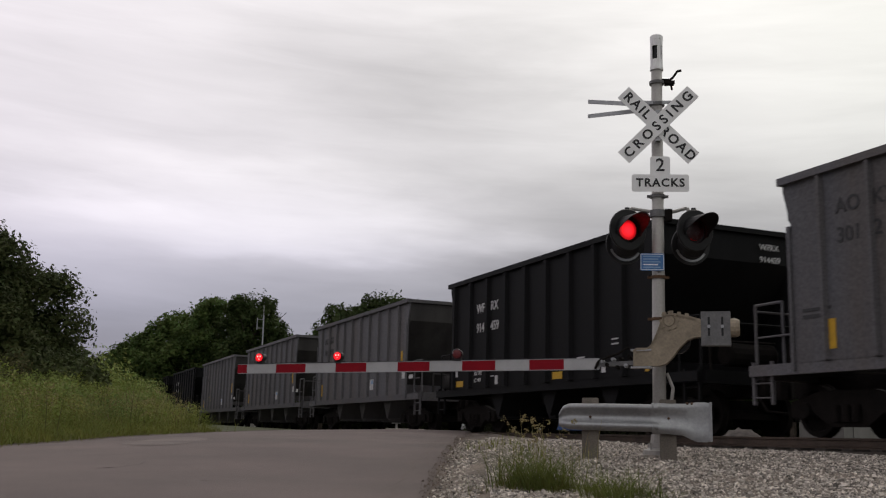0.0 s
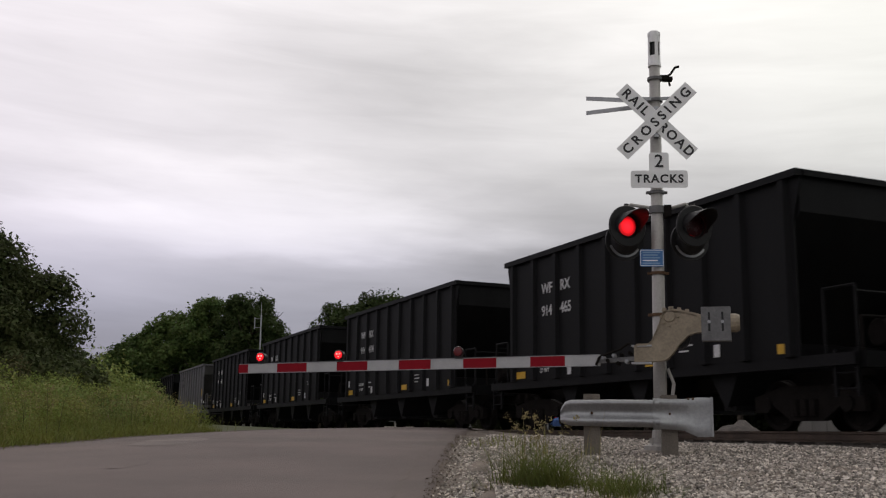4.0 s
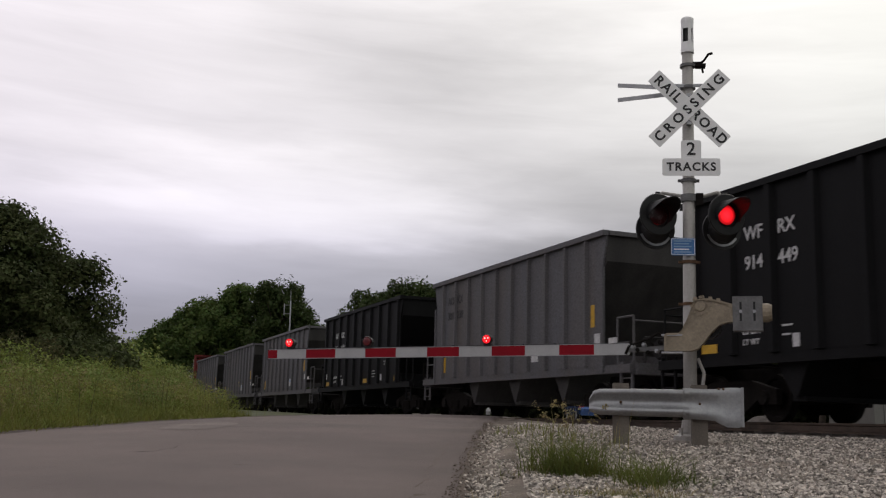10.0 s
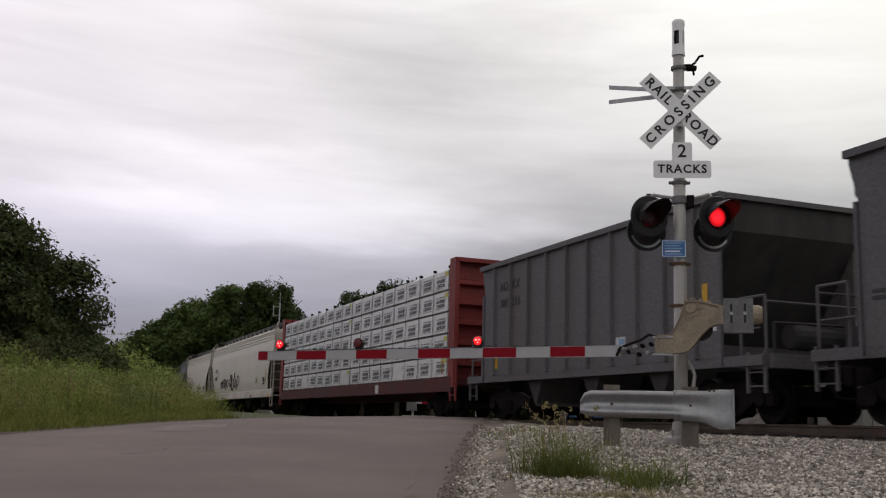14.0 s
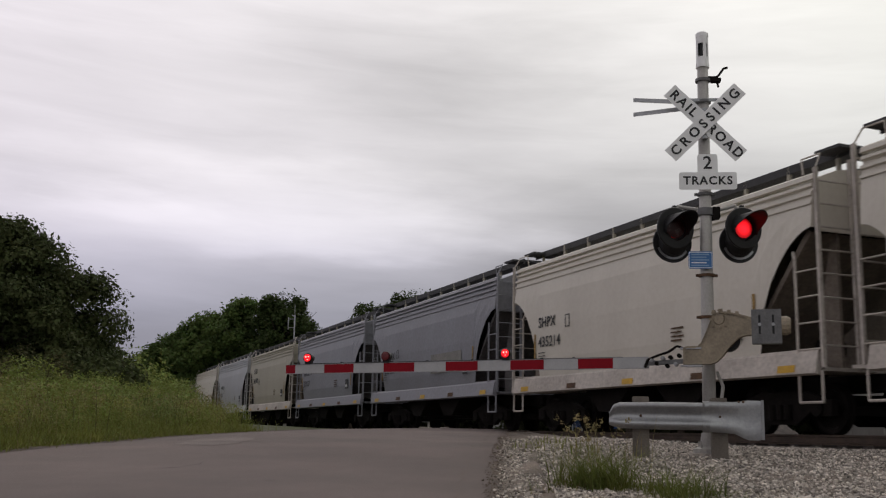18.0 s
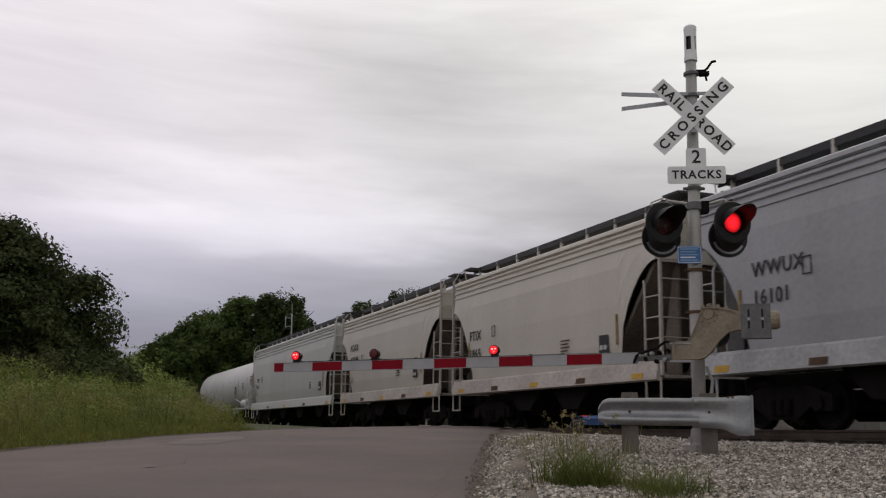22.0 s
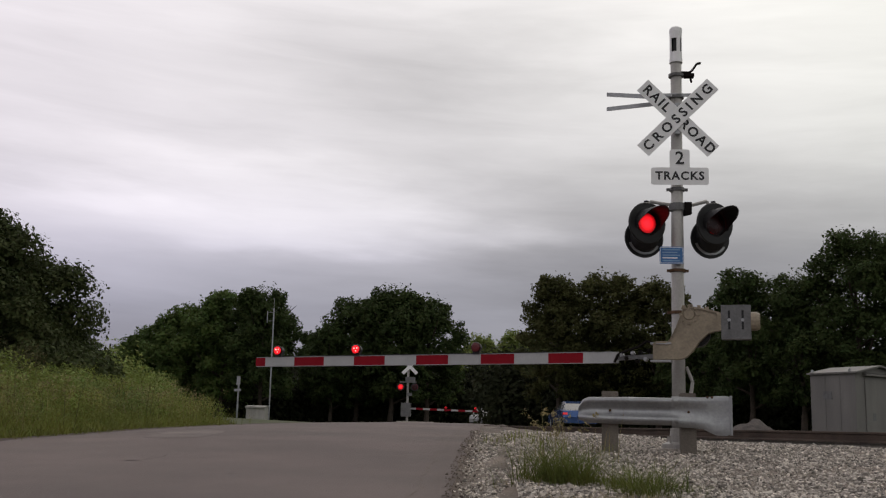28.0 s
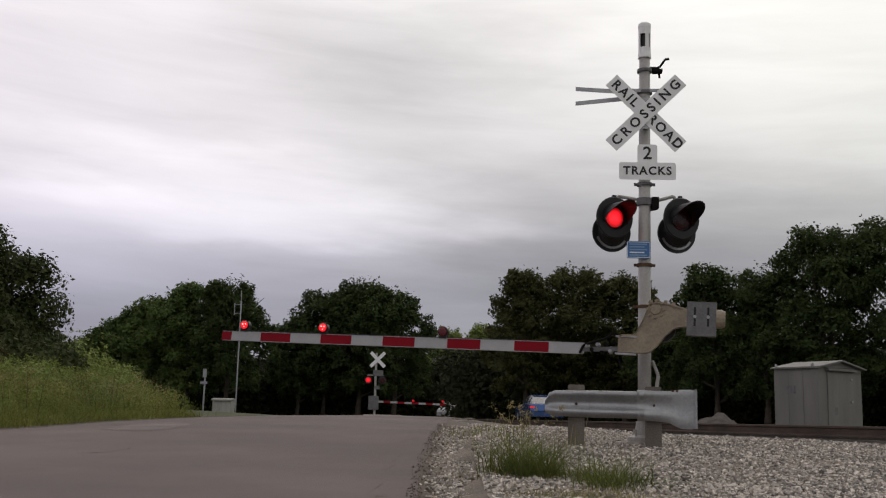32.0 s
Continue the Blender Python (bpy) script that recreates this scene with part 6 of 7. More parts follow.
part("pole", Shape().tube((0, 0, 0), (0, 0, 2.1), 0.045), STEEL, post1)
part("plate", Shape().box(-0.09, 0.09, -0.07, -0.05, 1.75, 2.15).box(-0.2, 0.14, -0.06, -0.03, 1.45, 1.56), STEEL, post1)

CABINET_GREY = material("cabinet_grey", (0.19, 0.182, 0.172), 0.55, metal=0.2, vary=0.2, scale=2, grain=30, bump=0.05, streak=1)
bung = thing("signal_bungalow", "pale grey metal signal equipment bungalow beyond the tracks", "equipment shed", m=Matrix.Translation((10.5, 31.0, 0.22)) @ Matrix.Rotation(radians(35), 4, "Z"))
part("wall", Shape().prism([(0, 0.1), (2.1, 0.1), (2.1, 2.0), (1.05, 2.22), (0, 2.0)], "y", 0, 1.75), CABINET_GREY, bung)
part("skid", Shape().box(-0.02, 2.12, -0.03, 1.78, -0.15, 0.1), UNDER, bung)
for side in (-1, 1):
    part("roof", Shape().prism([(1.05, 2.24), (1.05, 2.29), (1.05 + side * 1.15, 2.05), (1.05 + side * 1.15, 2.0)], "y", -0.16, 1.82), CABINET_GREY, bung, "sloping sheet steel roof")
door = part("door", Shape().box(0.42, 1.68, -0.035, -0.004, 0.2, 1.9), CABINET_GREY, bung, "grey sheet steel door")
part("handle", Shape().box(1.50, 1.60, -0.07, -0.035, 0.95, 1.0), STEEL, door)
part("latch", Shape().box(1.50, 1.62, -0.06, -0.035, 1.66, 1.72), STEEL, door)
part("label_plate", Shape().box(0.72, 0.86, -0.042, -0.037, 0.55, 0.78), CAST_GREY, door, "small faded label")
part("awning", Shape().prism([(-0.16, 1.93), (-0.16, 1.97), (0.0, 2.04), (0.0, 1.93)], "x", 0.35, 1.75), CABINET_GREY, bung, "rain hood over the door")
part("vent", Shape().box(-0.02, -0.004, 0.9, 1.25, 1.2, 1.45), CAST_GREY, bung, "dark louvred vent")
for dy in (0.58, 1.16):
    part("seam", Shape().box(-0.012, -0.003, dy, dy + 0.02, 0.12, 1.98), CABINET_GREY, bung)
for x, y in ((-0.06, 0.15), (-0.06, 1.6), (2.1, 0.1)):
    part("lifting_eye", Shape().lathe([(y - 0.015, 0.03), (y - 0.015, 0.055), (y + 0.015, 0.055), (y + 0.015, 0.03)], "y", 12, (x, 2.10)), STEEL, bung)

pile = Shape()
for j in range(9):
    for i in range(13):
        u, v = i / 6 - 1, j / 4 - 1
        pile.v.append((7.75 + u * 1.15, 33 + v * 1.3, 0.05 + 0.72 * max(0, 1 - (u * u + v * v) ** 0.5) ** 0.7 + 0.14 * noise.noise(Vector((u * 3, v * 3, 0)))))
pile.f = [(j * 13 + i, j * 13 + i + 1, j * 13 + i + 14, j * 13 + i + 13) for j in range(8) for i in range(12)]
HEAP = material("heap_stone", (0.085, 0.072, 0.066), 0.95, vary=0.5, scale=4, grain=18, bump=1.0)
tagged(part("ballast_mound", pile, HEAP, smooth=True), "small heap of grey ballast stone beyond the tracks", "gravel heap")

CAR_BLUE = material("car_blue_paint", (0.06, 0.11, 0.27), 0.25, metal=0.6, vary=0.1, scale=3, grain=60, bump=0)
TAIL_RED = glowing("tail_red", (0.8, 0.03, 0.04), 0.5)
CAR_WHITE = material("car_white_paint", (0.27, 0.275, 0.28), 0.3, vary=0.08, scale=3, grain=60, bump=0)
CAR_GLASS = material("car_dark_glass", (0.02, 0.025, 0.03), 0.18, vary=0.1, scale=3, grain=60, bump=0, spec=0.9)
RUBBER = material("tyre_rubber", (0.02, 0.02, 0.02), 0.85, vary=0.2, scale=8, grain=60, bump=0.1)


def motor_car(name, label, paint, m, tail_lit):
    """A saloon; its rear faces -y in its own space."""
    car = thing(name, label, "car", m=m)
    lower = [(-2.2, 0.35), (-2.25, 0.6), (-2.2, 0.92), (-1.55, 1.0), (0.85, 0.95), (2.0, 0.78), (2.2, 0.6), (2.2, 0.32)]
    s = Shape()
    for x, k in ((-0.88, 0.93), (-0.80, 1.0), (0.80, 1.0), (0.88, 0.93)):
        s.v += [(x, y * (0.98 if abs(x) > 0.85 else 1), 0.32 + (z - 0.32) * k) for y, z in lower]
    n = len(lower)
    for j in range(3):
        s.f += [(j * n + i, j * n + (i + 1) % n, (j + 1) * n + (i + 1) % n, (j + 1) * n + i) for i in range(n)]
    s.f += [tuple(range(n)), tuple(range(3 * n, 4 * n))]
    part("body", s, paint, car)
    cab = [(-1.75, 0.95), (-1.05, 1.36), (-0.5, 1.43), (0.2, 1.40), (0.95, 0.95)]
    s = Shape()
    for x, k in ((-0.80, 0.0), (-0.54, 1.0), (0.54, 1.0), (0.80, 0.0)):
        s.v += [(x, y, 0.95 + (z - 0.95) * (1 if k else 0.05)) for y, z in cab]
    n = len(cab)
    for j in range(3):
        s.f += [(j * n + i, j * n + (i + 1) % n, (j + 1) * n + (i + 1) % n, (j + 1) * n + i) for i in range(n)]
    part("cabin_glass", s, CAR_GLASS, car, "dark car windows")
    part("roof", Shape().prism([(-1.1, 1.37), (-0.5, 1.445), (0.25, 1.415), (0.25, 1.38), (-0.5, 1.40), (-1.1, 1.33)], "x", -0.52, 0.52), paint, car)
    for x in (-0.74, 0.74):
        part("pillar", Shape().add([(x, -1.8, 0.96), (x, -1.6, 0.97), (x * 0.72, -1.0, 1.37), (x * 0.72, -1.12, 1.35)], [(0, 1, 2, 3)]), paint, car)
        part("tail_light", Shape().box(x - 0.14, x + 0.1, -2.25, -2.15, 0.72, 0.82), TAIL_RED if tail_lit else LENS_DARK, car, "red tail light")
        for y in (-1.35, 1.35):
            w = part("wheel", Shape().lathe([(x - 0.02, 0.2), (x - 0.02, 0.31), (x + 0.14 * (1 if x > 0 else -1), 0.31), (x + 0.14 * (1 if x > 0 else -1), 0.2)], "x", 18, (0, 0)), RUBBER, car, at=place(0, y, 0.31))
            part("rim", Shape().lathe([(x + 0.1 * (1 if x > 0 else -1), 0.02), (x + 0.145 * (1 if x > 0 else -1), 0.19)], "x", 14, (0, 0)), STEEL, w)
    part("bumper", Shape().box(-0.82, 0.82, -2.3, -2.1, 0.3, 0.55), paint, car)
    part("plate_bar", Shape().box(-0.15, 0.15, -2.29, -2.27, 0.64, 0.72), CAST_GREY, car)
    return car


motor_car("blue_car", "blue car standing beyond the tracks with its tail lights lit", CAR_BLUE, Matrix.Translation((2.13, 52.3, 0.31)) @ Matrix.Rotation(radians(10), 4, "Z"), True)
motor_car("white_car", "white car waiting behind the far gate", CAR_WHITE, Matrix.Translation((-4.28, 78.6, 0.38)) @ Matrix.Rotation(radians(178), 4, "Z"), False)


# ---- trees, verge and loose stones ----
def leaf_mesh(name, blobs, count, size, rng, floor=-0.5):
    """Leaves scattered through the outer part of uneven clumps; blobs are (x, y, z, rx, ry, rz)."""
    # twigs stand out from the clumps, and the leaves gather round the twigs
    vol = np.array([b[3] * b[4] * b[5] for b in blobs]) ** 0.67
    twigs = max(40, count // 18)
    tb = np.array(blobs)[rng.choice(len(blobs), twigs, p=vol / vol.sum())]
    d = rng.normal(size=(twigs, 3))
    d /= np.linalg.norm(d, axis=1)[:, None]
    d[:, 2] = np.where(d[:, 2] < floor, -d[:, 2], d[:, 2])
    reach = 0.45 + 0.5 * rng.random(twigs) ** 0.7
    centre = tb[:, :3] + d * reach[:, None] * tb[:, 3:]
    pick = rng.integers(0, twigs, count)
    spread = np.clip(0.20 * tb[pick, 3:], size * 1.3, size * 3.2)
    c = centre[pick] + np.clip(rng.normal(size=(count, 3)), -1.25, 1.25) * spread
    c[:, 2] += np.abs(rng.normal(size=count)) * spread[:, 2] * 0.5
    # leaves turn their faces outwards and up, to the light
    n = (c - tb[pick, :3]) / tb[pick, 3:]
    n /= np.linalg.norm(n, axis=1)[:, None] + 1e-6
    n = n * 0.8 + 0.6 * rng.normal(size=(count, 3)) + np.array([0, 0, 0.45])
    n /= np.linalg.norm(n, axis=1)[:, None]
    a = np.cross(n, rng.normal(size=(count, 3))); a /= np.linalg.norm(a, axis=1)[:, None]
    e = np.cross(n, a)
    s = size * (0.6 + 0.8 * rng.random(count))[:, None]
    v = np.empty((count, 4, 3))
    v[:, 0], v[:, 1], v[:, 2], v[:, 3] = c - a * s, c + e * s * 0.55, c + a * s, c - e * s * 0.55
    return mesh_quads(name, v.reshape(-1, 3))


def mesh_quads(name, v):
    n = len(v) // 4
    me = bpy.data.meshes.new(name)
    me.vertices.add(len(v))
    me.vertices.foreach_set("co", v.astype(np.float32).ravel())
    me.loops.add(4 * n)
    me.loops.foreach_set("vertex_index", np.arange(4 * n, dtype=np.int32))
    me.polygons.add(n)
    me.polygons.foreach_set("loop_start", np.arange(0, 4 * n, 4, dtype=np.int32))
    me.update(calc_edges=True)
    return me


def clumps(rng, x, y, z, r, h, count, lean=0.0, cone=False):
    """An uneven crown: clumps round a loose dome from height z to z + h."""
    out = []
    for i in range(count):
        k = (i + 0.5) / count
        zz = z + h * (0.12 + (0.76 if cone else 0.70) * k)
        wide = r * (math.sin(math.pi * (0.18 + 0.72 * k)) ** 0.8)
        if cone:
            wide = r * 1.08 * (1 - k) ** 0.7
        a = i * 2.4 + rng.uniform(-0.5, 0.5)
        q = wide * (0.35 + 0.62 * rng.random() ** 0.6)
        s = r * (0.15 + 0.14 * rng.random()) * (1 - 0.45 * k if cone else 1)
        out.append((x + q * math.cos(a) + lean * k, y + q * math.sin(a), zz, s * 1.1, s * 1.1, s * 0.85))
    out.append((x, y, z + h * 0.5, r * 0.62, r * 0.62, h * 0.38) if not cone else (x, y, z + h * 0.4, r * 0.6, r * 0.6, h * 0.36))
    return out


def tree(x, y, height, r, leaf, seed, leaves, size, label="broad leafy deciduous tree with a dark green crown", low=0.22, base=0.1, cone=False):
    rng = np.random.default_rng(seed)
    t = thing("tree", label, "tree", "trees beyond the crossing", m=place(x, y, base))
    trunk = Shape()
    z0 = height * low
    trunk.tube((0, 0, -0.3), (0.1, 0, z0 + 0.3), 0.035 * height * 0.6, 0.026 * height * 0.6, n=10, caps=False)
    trunk.tube((0.1, 0, z0 + 0.2), (0.0, 0.1, height * 0.75), 0.024 * height * 0.6, 0.05, n=8, caps=False)
    for i in range(7):
        a = i * 2.1 + rng.random()
        zz = z0 + (height - z0) * (0.05 + 0.09 * i)
        q = 0.42 if cone else 0.7
        e = Vector((r * q * math.cos(a), r * q * math.sin(a), zz + height * 0.16))
        mid = Vector((e.x * 0.5, e.y * 0.5, zz + height * 0.05))
        trunk.tube((0.05, 0, zz), mid, 0.013 * height * 0.6, 0.009 * height * 0.6, n=6, caps=False)
        trunk.tube(mid, e, 0.009 * height * 0.6, 0.02, n=6, caps=False)
    part("trunk", trunk, BARK, t)
    bl = clumps(rng, 0, 0, z0 * 0.7, r, height - z0 * 0.7, 72 if cone else 60, cone=cone)
    crown = part("crown", leaf_mesh("crown", bl, leaves, size, rng), leaf, t)
    return t


TREES = [(-18.0, 29.5, 7.45, 5.0, LEAF_NEAR, 100000, 0.075), (-19.2, 36, 4.2, 3.0, LEAF_NEAR, 20000, 0.10), (-27, 40, 7.5, 5, LEAF_NEAR, 14000, 0.18),
         (-35, 86, 7.6, 4.4, LEAF_MID, 7000, 0.34), (-30.8, 84, 9.8, 4.6, LEAF_MID, 8000, 0.34), (-27, 82, 11.2, 4.6, LEAF_MID, 9000, 0.34), (-23.0, 80, 11.3, 3.9, LEAF_DARK, 8000, 0.33),
         (-19.2, 90, 9.3, 3.2, LEAF_DARK, 5000, 0.34), (-17.2, 92, 12.0, 4.2, LEAF_DARK, 8000, 0.36), (-13.6, 90, 12.9, 4.4, LEAF_DARK, 9000, 0.36), (-10.3, 90, 12.2, 3.6, LEAF_DARK, 7000, 0.36),
         (-7.0, 112, 10.6, 3.6, LEAF_HEDGE, 5000, 0.4), (-2.6, 110, 10.8, 3.8, LEAF_HEDGE, 5000, 0.4), (1.5, 96, 9.5, 4.0, LEAF_DARK, 6000, 0.38),
         (1.4, 60, 9.6, 2.7, LEAF_OLIVE, 8000, 0.24), (4.4, 61, 10.0, 3.1, LEAF_OLIVE, 9000, 0.24), (7.4, 60, 9.4, 2.6, LEAF_OLIVE, 8000, 0.24),
         (9.6, 56, 6.6, 2.6, LEAF_DARK, 6000, 0.24), (11.3, 52, 8.7, 2.6, LEAF_DARK, 8000, 0.22), (13.4, 50, 8.3, 2.5, LEAF_DARK, 8000, 0.22), (15.6, 48, 10.1, 2.9, LEAF_DARK, 10000, 0.21),
         (18.6, 47, 10.3, 3.2, LEAF_DARK, 10000, 0.21), (22.5, 46, 10.0, 3.6, LEAF_DARK, 8000, 0.22), (27, 46, 9, 4, LEAF_DARK, 6000, 0.24)]
for i, (x, y, h, r, leaf, leaves, size) in enumerate(TREES):
    if y > 45:
        h, leaves, size = h * 1.12, int(leaves * 3.2), size * 0.42
    olive = leaf is LEAF_OLIVE
    tree(x, y, h, r, leaf, 11 + i, leaves, size, "tall tree with a thin olive-green crown turning yellow" if olive else "broad leafy deciduous tree with a dark green crown", low=0.1 if y > 40 else 0.05, cone=i == 0)


def thicket(name, label, runs, height, leaf, count, size, seed):
    """Undergrowth that closes the view below the crowns."""
    rng = np.random.default_rng(seed)
    bl = []
    for (x0, y0), (x1, y1) in zip(runs, runs[1:]):
        n = max(2, int(math.hypot(x1 - x0, y1 - y0) / 1.6))
        for i in range(n):
            k = i / n
            for row in range(2):
                hh = height * (0.75 + 0.5 * rng.random())
                bl.append((x0 + (x1 - x0) * k + rng.uniform(-0.7, 0.7), y0 + (y1 - y0) * k + row * 2.5 + rng.uniform(-0.8, 0.8), hh * 0.42, 1.6, 1.5, hh * 0.58))
    return tagged(part(name, leaf_mesh(name, bl, count, size, rng, -1.1), leaf), label, "undergrowth", kind="stuff")


thicket("woodland_edge", "dark dense undergrowth below the far trees", [(-60, 100), (-30, 92), (-8, 96), (3, 100)], 6.0, LEAF_SHADE, 90000, 0.24, 5)
thicket("woodland_edge", "dark dense undergrowth beyond the second track", [(-2.5, 66), (4, 63), (9, 60), (14, 55), (20, 51), (34, 50)], 5.2, LEAF_SHADE, 76000, 0.17, 6)
thicket("hedge", "dark green shrubs behind the grassy verge", [(-26, 20), (-20, 24), (-17.5, 31), (-19.5, 42), (-24, 58), (-32, 78)], 3.0, LEAF_HEDGE, 60000, 0.085, 7)
thicket("far_woods", "distant woods closing the view along the line", [(-160, 190), (-90, 170), (-48, 120), (-36, 100)], 8.0, LEAF_MID, 34000, 0.8, 8)
thicket("far_woods", "distant woods behind the trees beyond the tracks", [(-36, 130), (-8, 136), (20, 110), (44, 80), (60, 60), (75, 30)], 8.0, LEAF_SHADE, 40000, 0.7, 9)


def blades(name, label, spots, count, h0, h1, w, mat, seed, bend=0.35):
    """Grass blades: each a bent, tapering strip; spots are (x, y, spread x, spread y, weight)."""
    rng = np.random.default_rng(seed)
    wt = np.array([s[4] for s in spots], float)
    p = np.array(spots)[rng.choice(len(spots), count, p=wt / wt.sum())]
    x = p[:, 0] + rng.normal(size=count) * p[:, 2]
    y = p[:, 1] + rng.normal(size=count) * p[:, 3]
    z = np.array([ground_z(a, b) for a, b in zip(x, y)]) - 0.02
    h = h0 + (h1 - h0) * rng.random(count) ** 1.6
    a = rng.random(count) * math.tau
    lean = h * bend * (0.3 + rng.random(count))
    dx, dy = np.cos(a), np.sin(a)
    ww = w * (0.6 + 0.8 * rng.random(count))
    v = np.empty((count, 8, 3))
    for k, (f, g, q) in enumerate(((0, 0, 1), (0.55, 0.3, 0.8), (1.0, 1.0, 0.12))):
        for s in (0, 1):
            sx, sy = -dy * ww * q * (s - 0.5), dx * ww * q * (s - 0.5)
            pt = np.stack([x + dx * lean * g + sx, y + dy * lean * g + sy, z + h * f], 1)
            if k == 0:
                v[:, s] = pt
            elif k == 1:
                v[:, 3 - s] = pt
                v[:, 4 + s] = pt
            else:
                v[:, 7 - s] = pt
    return tagged(part(name, mesh_quads(name, v.reshape(-1, 3)), mat), label, "grass", kind="stuff")


def verge_spots(n, near, far, seed):
    """Places in the verge, from the road's edge outwards, ending before the track."""
    rg = random.Random(seed)
    out = []
    while len(out) < n:
        y = 6 + 34 * rg.random()
        left = curve_at(ROAD_LEFT, y)
        x = left - near - (far - near) * rg.random()
        if y < 20.5 + (left - x) * 1.55 and x * ACROSS.x + y * ACROSS.y < 9.6:
            out.append((x, y))
    return out


edge_run = [(curve_at(ROAD_LEFT, 5 + 0.15 * i) - 0.10, 5 + 0.15 * i, 0.13, 0.1, 1.0) for i in range(104)]
blades("verge_edge_grass", "short grass overhanging the edge of the asphalt", edge_run, 9000, 0.05, 0.24, 0.014, GRASS, 20, 0.9)
blades("verge_edge_grass", "dry brown grass along the edge of the asphalt", edge_run, 3000, 0.04, 0.16, 0.012, GRASS_DRY, 28, 1.0)
blades("verge_grass", "soft green verge grass beside the road", [(x, y, 0.3, 0.3, 1) for x, y in verge_spots(700, 0.2, 7, 51)], 60000, 0.10, 0.46, 0.008, GRASS, 21, 0.9)
blades("verge_grass", "dry yellowish seed-headed grass in the verge", [(x, y, 0.3, 0.3, 1) for x, y in verge_spots(300, 0.8, 8, 52)], 14000, 0.25, 0.70, 0.006, GRASS_DRY, 22, 0.6)
blades("tall_weeds", "tall rank weeds at the back of the verge", [(x, y, 0.35, 0.35, 1) for x, y in verge_spots(160, 3.0, 9, 53)], 14000, 0.4, 1.1, 0.010, GRASS, 23, 0.6)


def verge_weeds(name, label, n, near, far, h0, h1, count, size, mat, seed):
    rg = np.random.default_rng(seed)
    bl = []
    for x, y in verge_spots(n, near, far, seed):
        h = h0 + (h1 - h0) * rg.random()
        bl.append((x, y, ground_z(x, y) + h * 0.55, 0.30 + 0.2 * h, 0.30 + 0.2 * h, h * 0.5))
    return tagged(part(name, leaf_mesh(name, bl, count, size, rg), mat), label, "weeds", kind="stuff")


verge_weeds("leafy_weeds", "leafy green weeds among the verge grass", 330, 0.4, 6, 0.20, 0.58, 90000, 0.020, LEAF_LIGHT, 61)
verge_weeds("leafy_weeds", "tall dark leafy weeds at the back of the verge", 120, 3.2, 9.5, 0.6, 1.3, 44000, 0.034, LEAF_LIGHT, 62)
verge_weeds("seed_heads", "pale yellow-green flower and seed heads over the verge", 260, 0.4, 6, 0.6, 0.95, 15000, 0.017, GRASS_DRY, 63)
verge_weeds("bramble", "brownish olive brambles behind the verge", 60, 6.4, 11.0, 0.9, 1.9, 40000, 0.036, LEAF_BROWN, 64)
verge_weeds("leafy_weeds", "pale yellow-green meadow herbs in flower near the asphalt", 150, 0.3, 4.0, 0.35, 0.75, 42000, 0.018, LEAF_PALE, 65)
verge_weeds("leafy_weeds", "dark green docks and nettles scattered in the verge", 70, 1.5, 8.0, 0.5, 1.0, 26000, 0.035, LEAF_HEDGE, 66)
blades("tall_stalks", "tall dark seeding stalks standing over the verge", [(x, y, 0.25, 0.25, 1) for x, y in verge_spots(90, 0.5, 6, 67)], 900, 0.6, 1.15, 0.010, LEAF_BROWN, 67, 0.35)
tuft = [(1.14, 6.2, 0.12, 0.13, 6), (1.02, 6.45, 0.15, 0.16, 3), (1.3, 6.3, 0.10, 0.12, 2)]
blades("grass_tuft", "green grass tuft growing through the gravel", tuft, 1250, 0.05, 0.40, 0.006, GRASS_TUFT, 24, 1.5)
tuft = [(1.72, 5.45, 0.10, 0.14, 4), (1.84, 5.8, 0.12, 0.16, 3), (1.62, 5.75, 0.08, 0.12, 2)]
blades("grass_tuft", "ragged green grass tuft at the foot of the gravel", tuft, 620, 0.04, 0.30, 0.006, GRASS_TUFT, 29, 1.5)
low = [(1.45, 6.35, 0.16, 0.10, 3), (1.62, 6.2, 0.16, 0.10, 3), (1.3, 4.75, 0.2, 0.10, 1.5), (1.6, 4.7, 0.2, 0.1, 2), (1.85, 5.9, 0.2, 0.2, 4)]
blades("low_grass", "low green grass creeping over the gravel", low, 3800, 0.015, 0.08, 0.006, GRASS_TUFT, 27, 1.2)
blades("low_grass", "dry straw-coloured grass in the foreground gravel", [(1.35, 4.7, 0.3, 0.12, 2), (1.6, 4.9, 0.25, 0.12, 2), (1.0, 6.2, 0.2, 0.2, 1)], 1100, 0.02, 0.12, 0.005, GRASS_DRY, 30, 1.3)
stems = [(1.1, 8.4, 0.22, 0.35, 2), (1.35, 9.4, 0.2, 0.25, 1)]
blades("dry_stems", "thin dry grass stems with seed heads in the gravel", stems, 46, 0.25, 0.62, 0.006, GRASS_DRY, 25, 0.35)
rs = np.random.default_rng(71)
tops = [(1.1 + 0.26 * rs.normal(), 8.5 + 0.4 * rs.normal(), 0.12 + 0.26 * rs.random(), 0.035, 0.035, 0.07) for _ in range(16)]
tagged(part("seed_heads", leaf_mesh("seed_heads", tops, 420, 0.012, rs), GRASS_DRY), "pale drooping seed heads of the dry stems", "grass", kind="stuff")
blades("trackside_weeds", "small weeds along the edge of the ballast", [(0.5, 13, 0.3, 0.8, 1), (1.0, 11, 0.3, 0.5, 1)], 160, 0.05, 0.2, 0.014, GRASS, 26, 0.5)


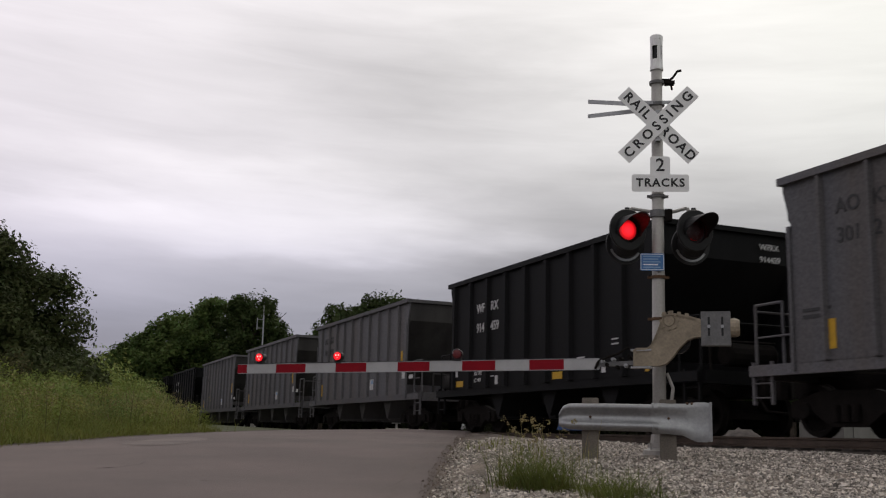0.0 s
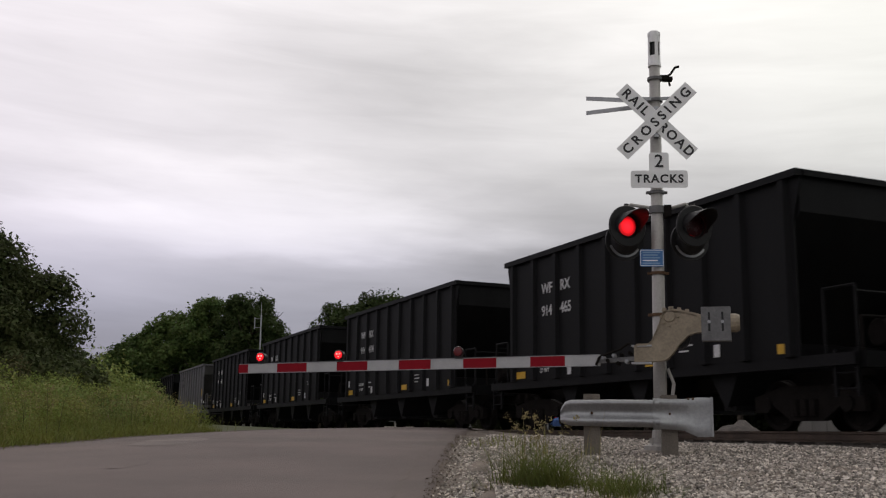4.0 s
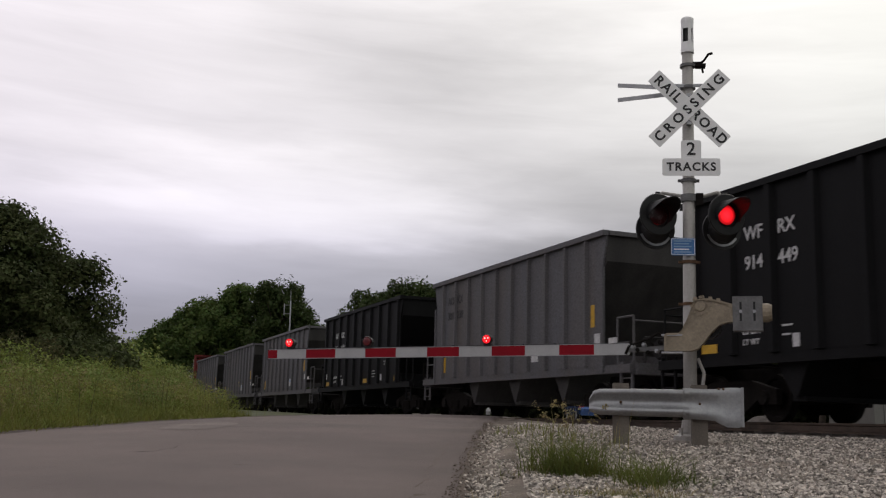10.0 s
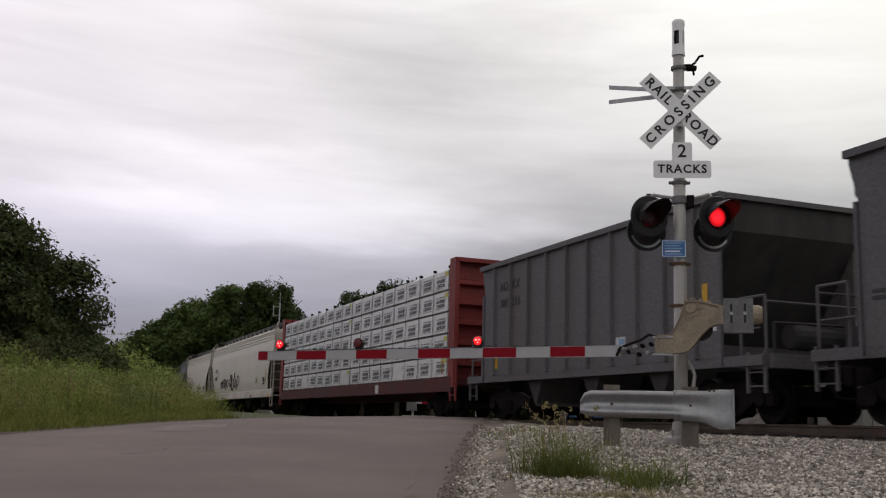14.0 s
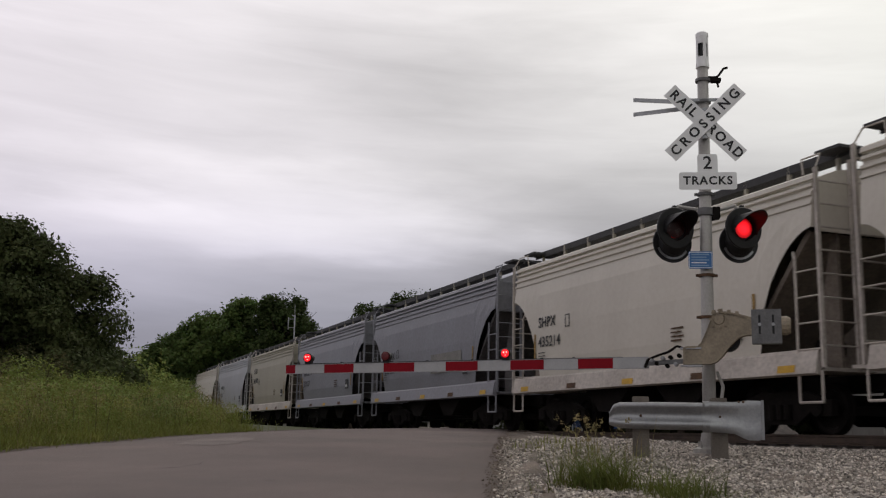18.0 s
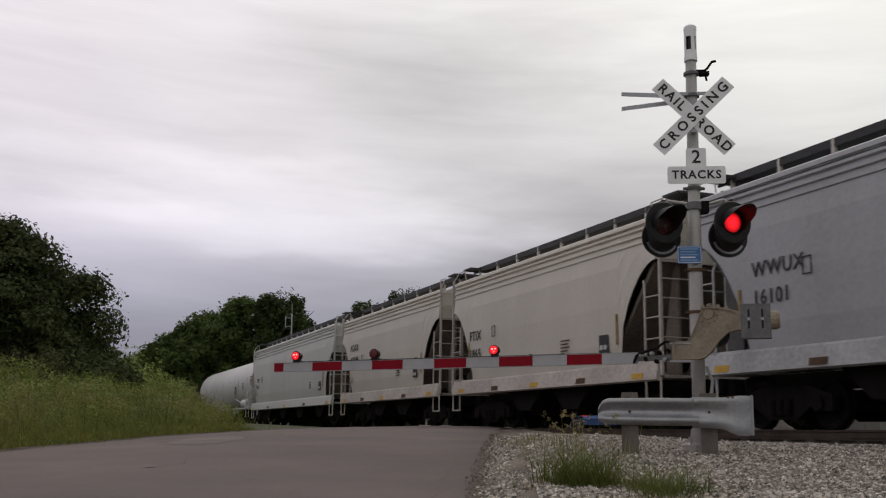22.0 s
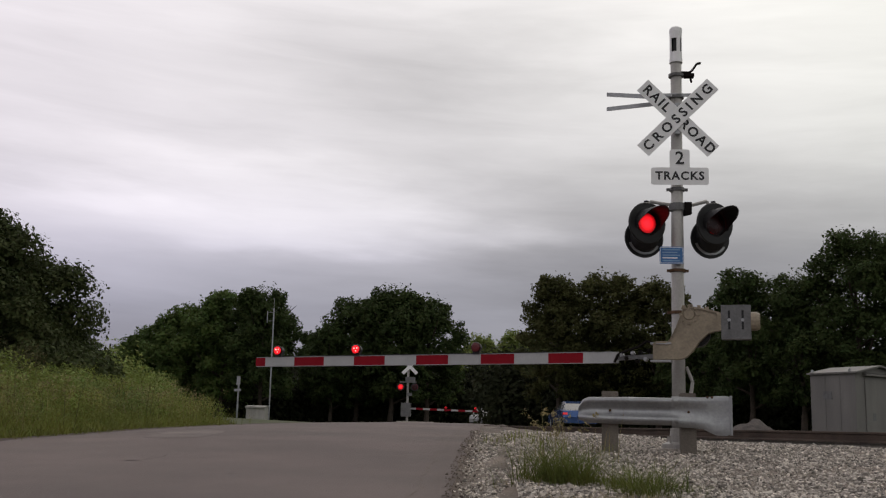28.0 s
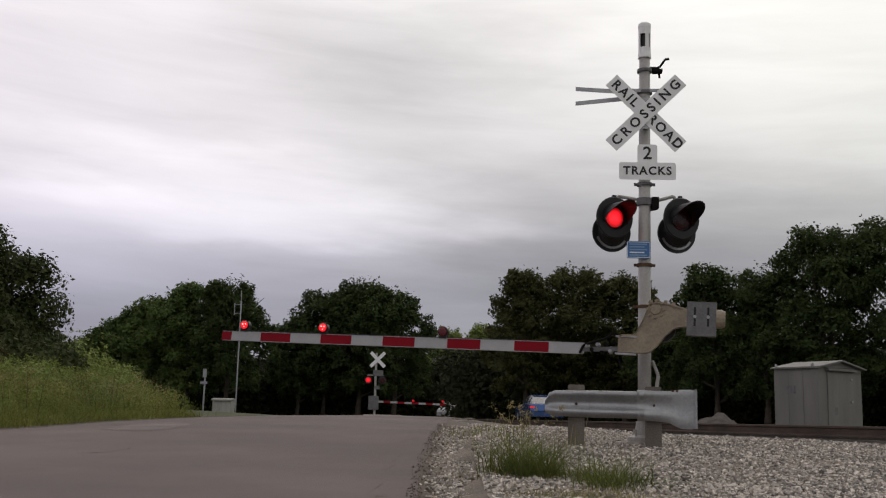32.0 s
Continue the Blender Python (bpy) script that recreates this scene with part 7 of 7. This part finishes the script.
def stones(name, label, count, seed, mat, clods=False):
    """Crushed stone: small uneven six-cornered chips lying on the apron, or clods on the shoulder."""
    r = np.random.default_rng(seed)
    s = Shape()
    n = 0
    while n < count:
        y = 4.2 + 12.5 * r.random() ** 1.5
        edge = curve_at(ROAD_RIGHT, y)
        if clods:
            x = edge - 0.03 + abs(0.13 * r.normal())
        else:
            x = -0.6 + (9.5 if y > 6 else 5.5) * r.random()
            across = x * ACROSS.x + y * ACROSS.y
            if x < edge - 0.02 + 0.45 * r.random() ** 1.3 or across > 12.0 or x > 1.2 + 0.52 * (y + 2.2):
                continue
        n += 1
        q = 0.5 if clods else 1.0
        q *= 0.0045 + 0.0115 * r.random() ** 1.8 + (0.02 * r.random() if r.random() < 0.025 else 0)
        z = (max(ground_z(x, y), road_z(x, y)) + 0.012 if clods else ground_z(x, y) + 0.012) + q * 0.3
        turn = Euler((r.uniform(-0.6, 0.6), r.uniform(-0.6, 0.6), r.random() * 6.3)).to_matrix()
        wx, wy, wz = q * r.uniform(0.8, 1.5), q * r.uniform(0.7, 1.1), q * r.uniform(0.45, 0.8)
        k = r.uniform(0.45, 1.0, 24)
        b = len(s.v)
        for i in range(8):
            v = turn @ Vector((wx * (1 if i & 1 else -1) * k[3 * i], wy * (1 if i & 2 else -1) * k[3 * i + 1], wz * (1 if i & 4 else -1) * k[3 * i + 2]))
            s.v.append((x + v.x, y + v.y, z + v.z))
        s.f += [(b, b + 2, b + 3, b + 1), (b + 4, b + 5, b + 7, b + 6), (b, b + 1, b + 5, b + 4), (b + 2, b + 6, b + 7, b + 3), (b, b + 4, b + 6, b + 2), (b + 1, b + 3, b + 7, b + 5)]
    me = bpy.data.meshes.new("stones")
    me.from_pydata(s.v, [], s.f)
    return tagged(part(name, me, mat), label, "gravel", kind="stuff")


stones("gravel_stones", "pale angular limestone chips strewn over the apron", 56000, 31, STONE)
stones("dirt_clods", "dark brown crumbs of earth and broken asphalt along the road edge", 900, 33, DIRT, True)

def blink_rows(m, phase):
    """The lamp turns its glowing face out for half of each cycle."""
    half = FLASH / 2
    rows, events = [], []
    t = FLASH_START - 10 * FLASH
    while t < 33:
        events.append((t, 0 if phase == 0 else 178))
        events.append((t + half, 178 if phase == 0 else 0))
        t += FLASH
    current = None
    for t, goal in events:
        if t < -1:
            current = goal
            continue
        if current is None:
            current = goal
        if not rows:
            rows.append((-1.0, m @ Matrix.Rotation(radians(current), 4, "Z")))
        if 6.8 < t < 8.2:
            t -= 0.05
        step = 89 if goal > current else -89
        rows.append((t - 1 / FPS, m @ Matrix.Rotation(radians(current), 4, "Z")))
        rows.append((t, m @ Matrix.Rotation(radians(current + step), 4, "Z")))
        rows.append((t + 1 / FPS, m @ Matrix.Rotation(radians(goal), 4, "Z")))
        current = goal
    return rows


def motions():
    times = [-4.0, 0.0, 4.0, 8.0, 12.0, 16.0, 20.0, 24.0, 28.0, 32.0, 36.0]
    for car, mid in TRAIN:
        walk(car, [(t, track_matrix(TRACK_1, mid - SPEED * t)) for t in times])
        # wheels roll while the car passes near
        t0, t1 = max(0.0, (mid - 42) / SPEED), min(32.0, (mid - 2) / SPEED)
        if t1 > t0:
            n = int((t1 - t0) * FPS)
            spin = [(t0 + k / FPS, SPEED * k / FPS / WHEEL_R) for k in range(n + 1)]
            for b in car.children:
                for w in b.children:
                    if w.name.startswith("wheelset"):
                        home = w.matrix_basis.copy()
                        walk(w, ([(0.0, home)] if t0 > 0.1 else []) + [(t, home @ Matrix.Rotation(a, 4, "Y")) for t, a in spin] + [(33.0, home @ Matrix.Rotation(spin[-1][1], 4, "Y"))])
    for lamp, m, phase in BLINKING:
        walk(lamp, blink_rows(m, phase))
    lift = [(0.0, 0), (31.7, 0), (31.8, 0.3), (31.9, 1.1), (32.0, 2.6), (32.3, 9.0)]
    walk(gate, [(t, GATE_HOME @ Matrix.Rotation(radians(-a), 4, "Y")) for t, a in lift])


motions()
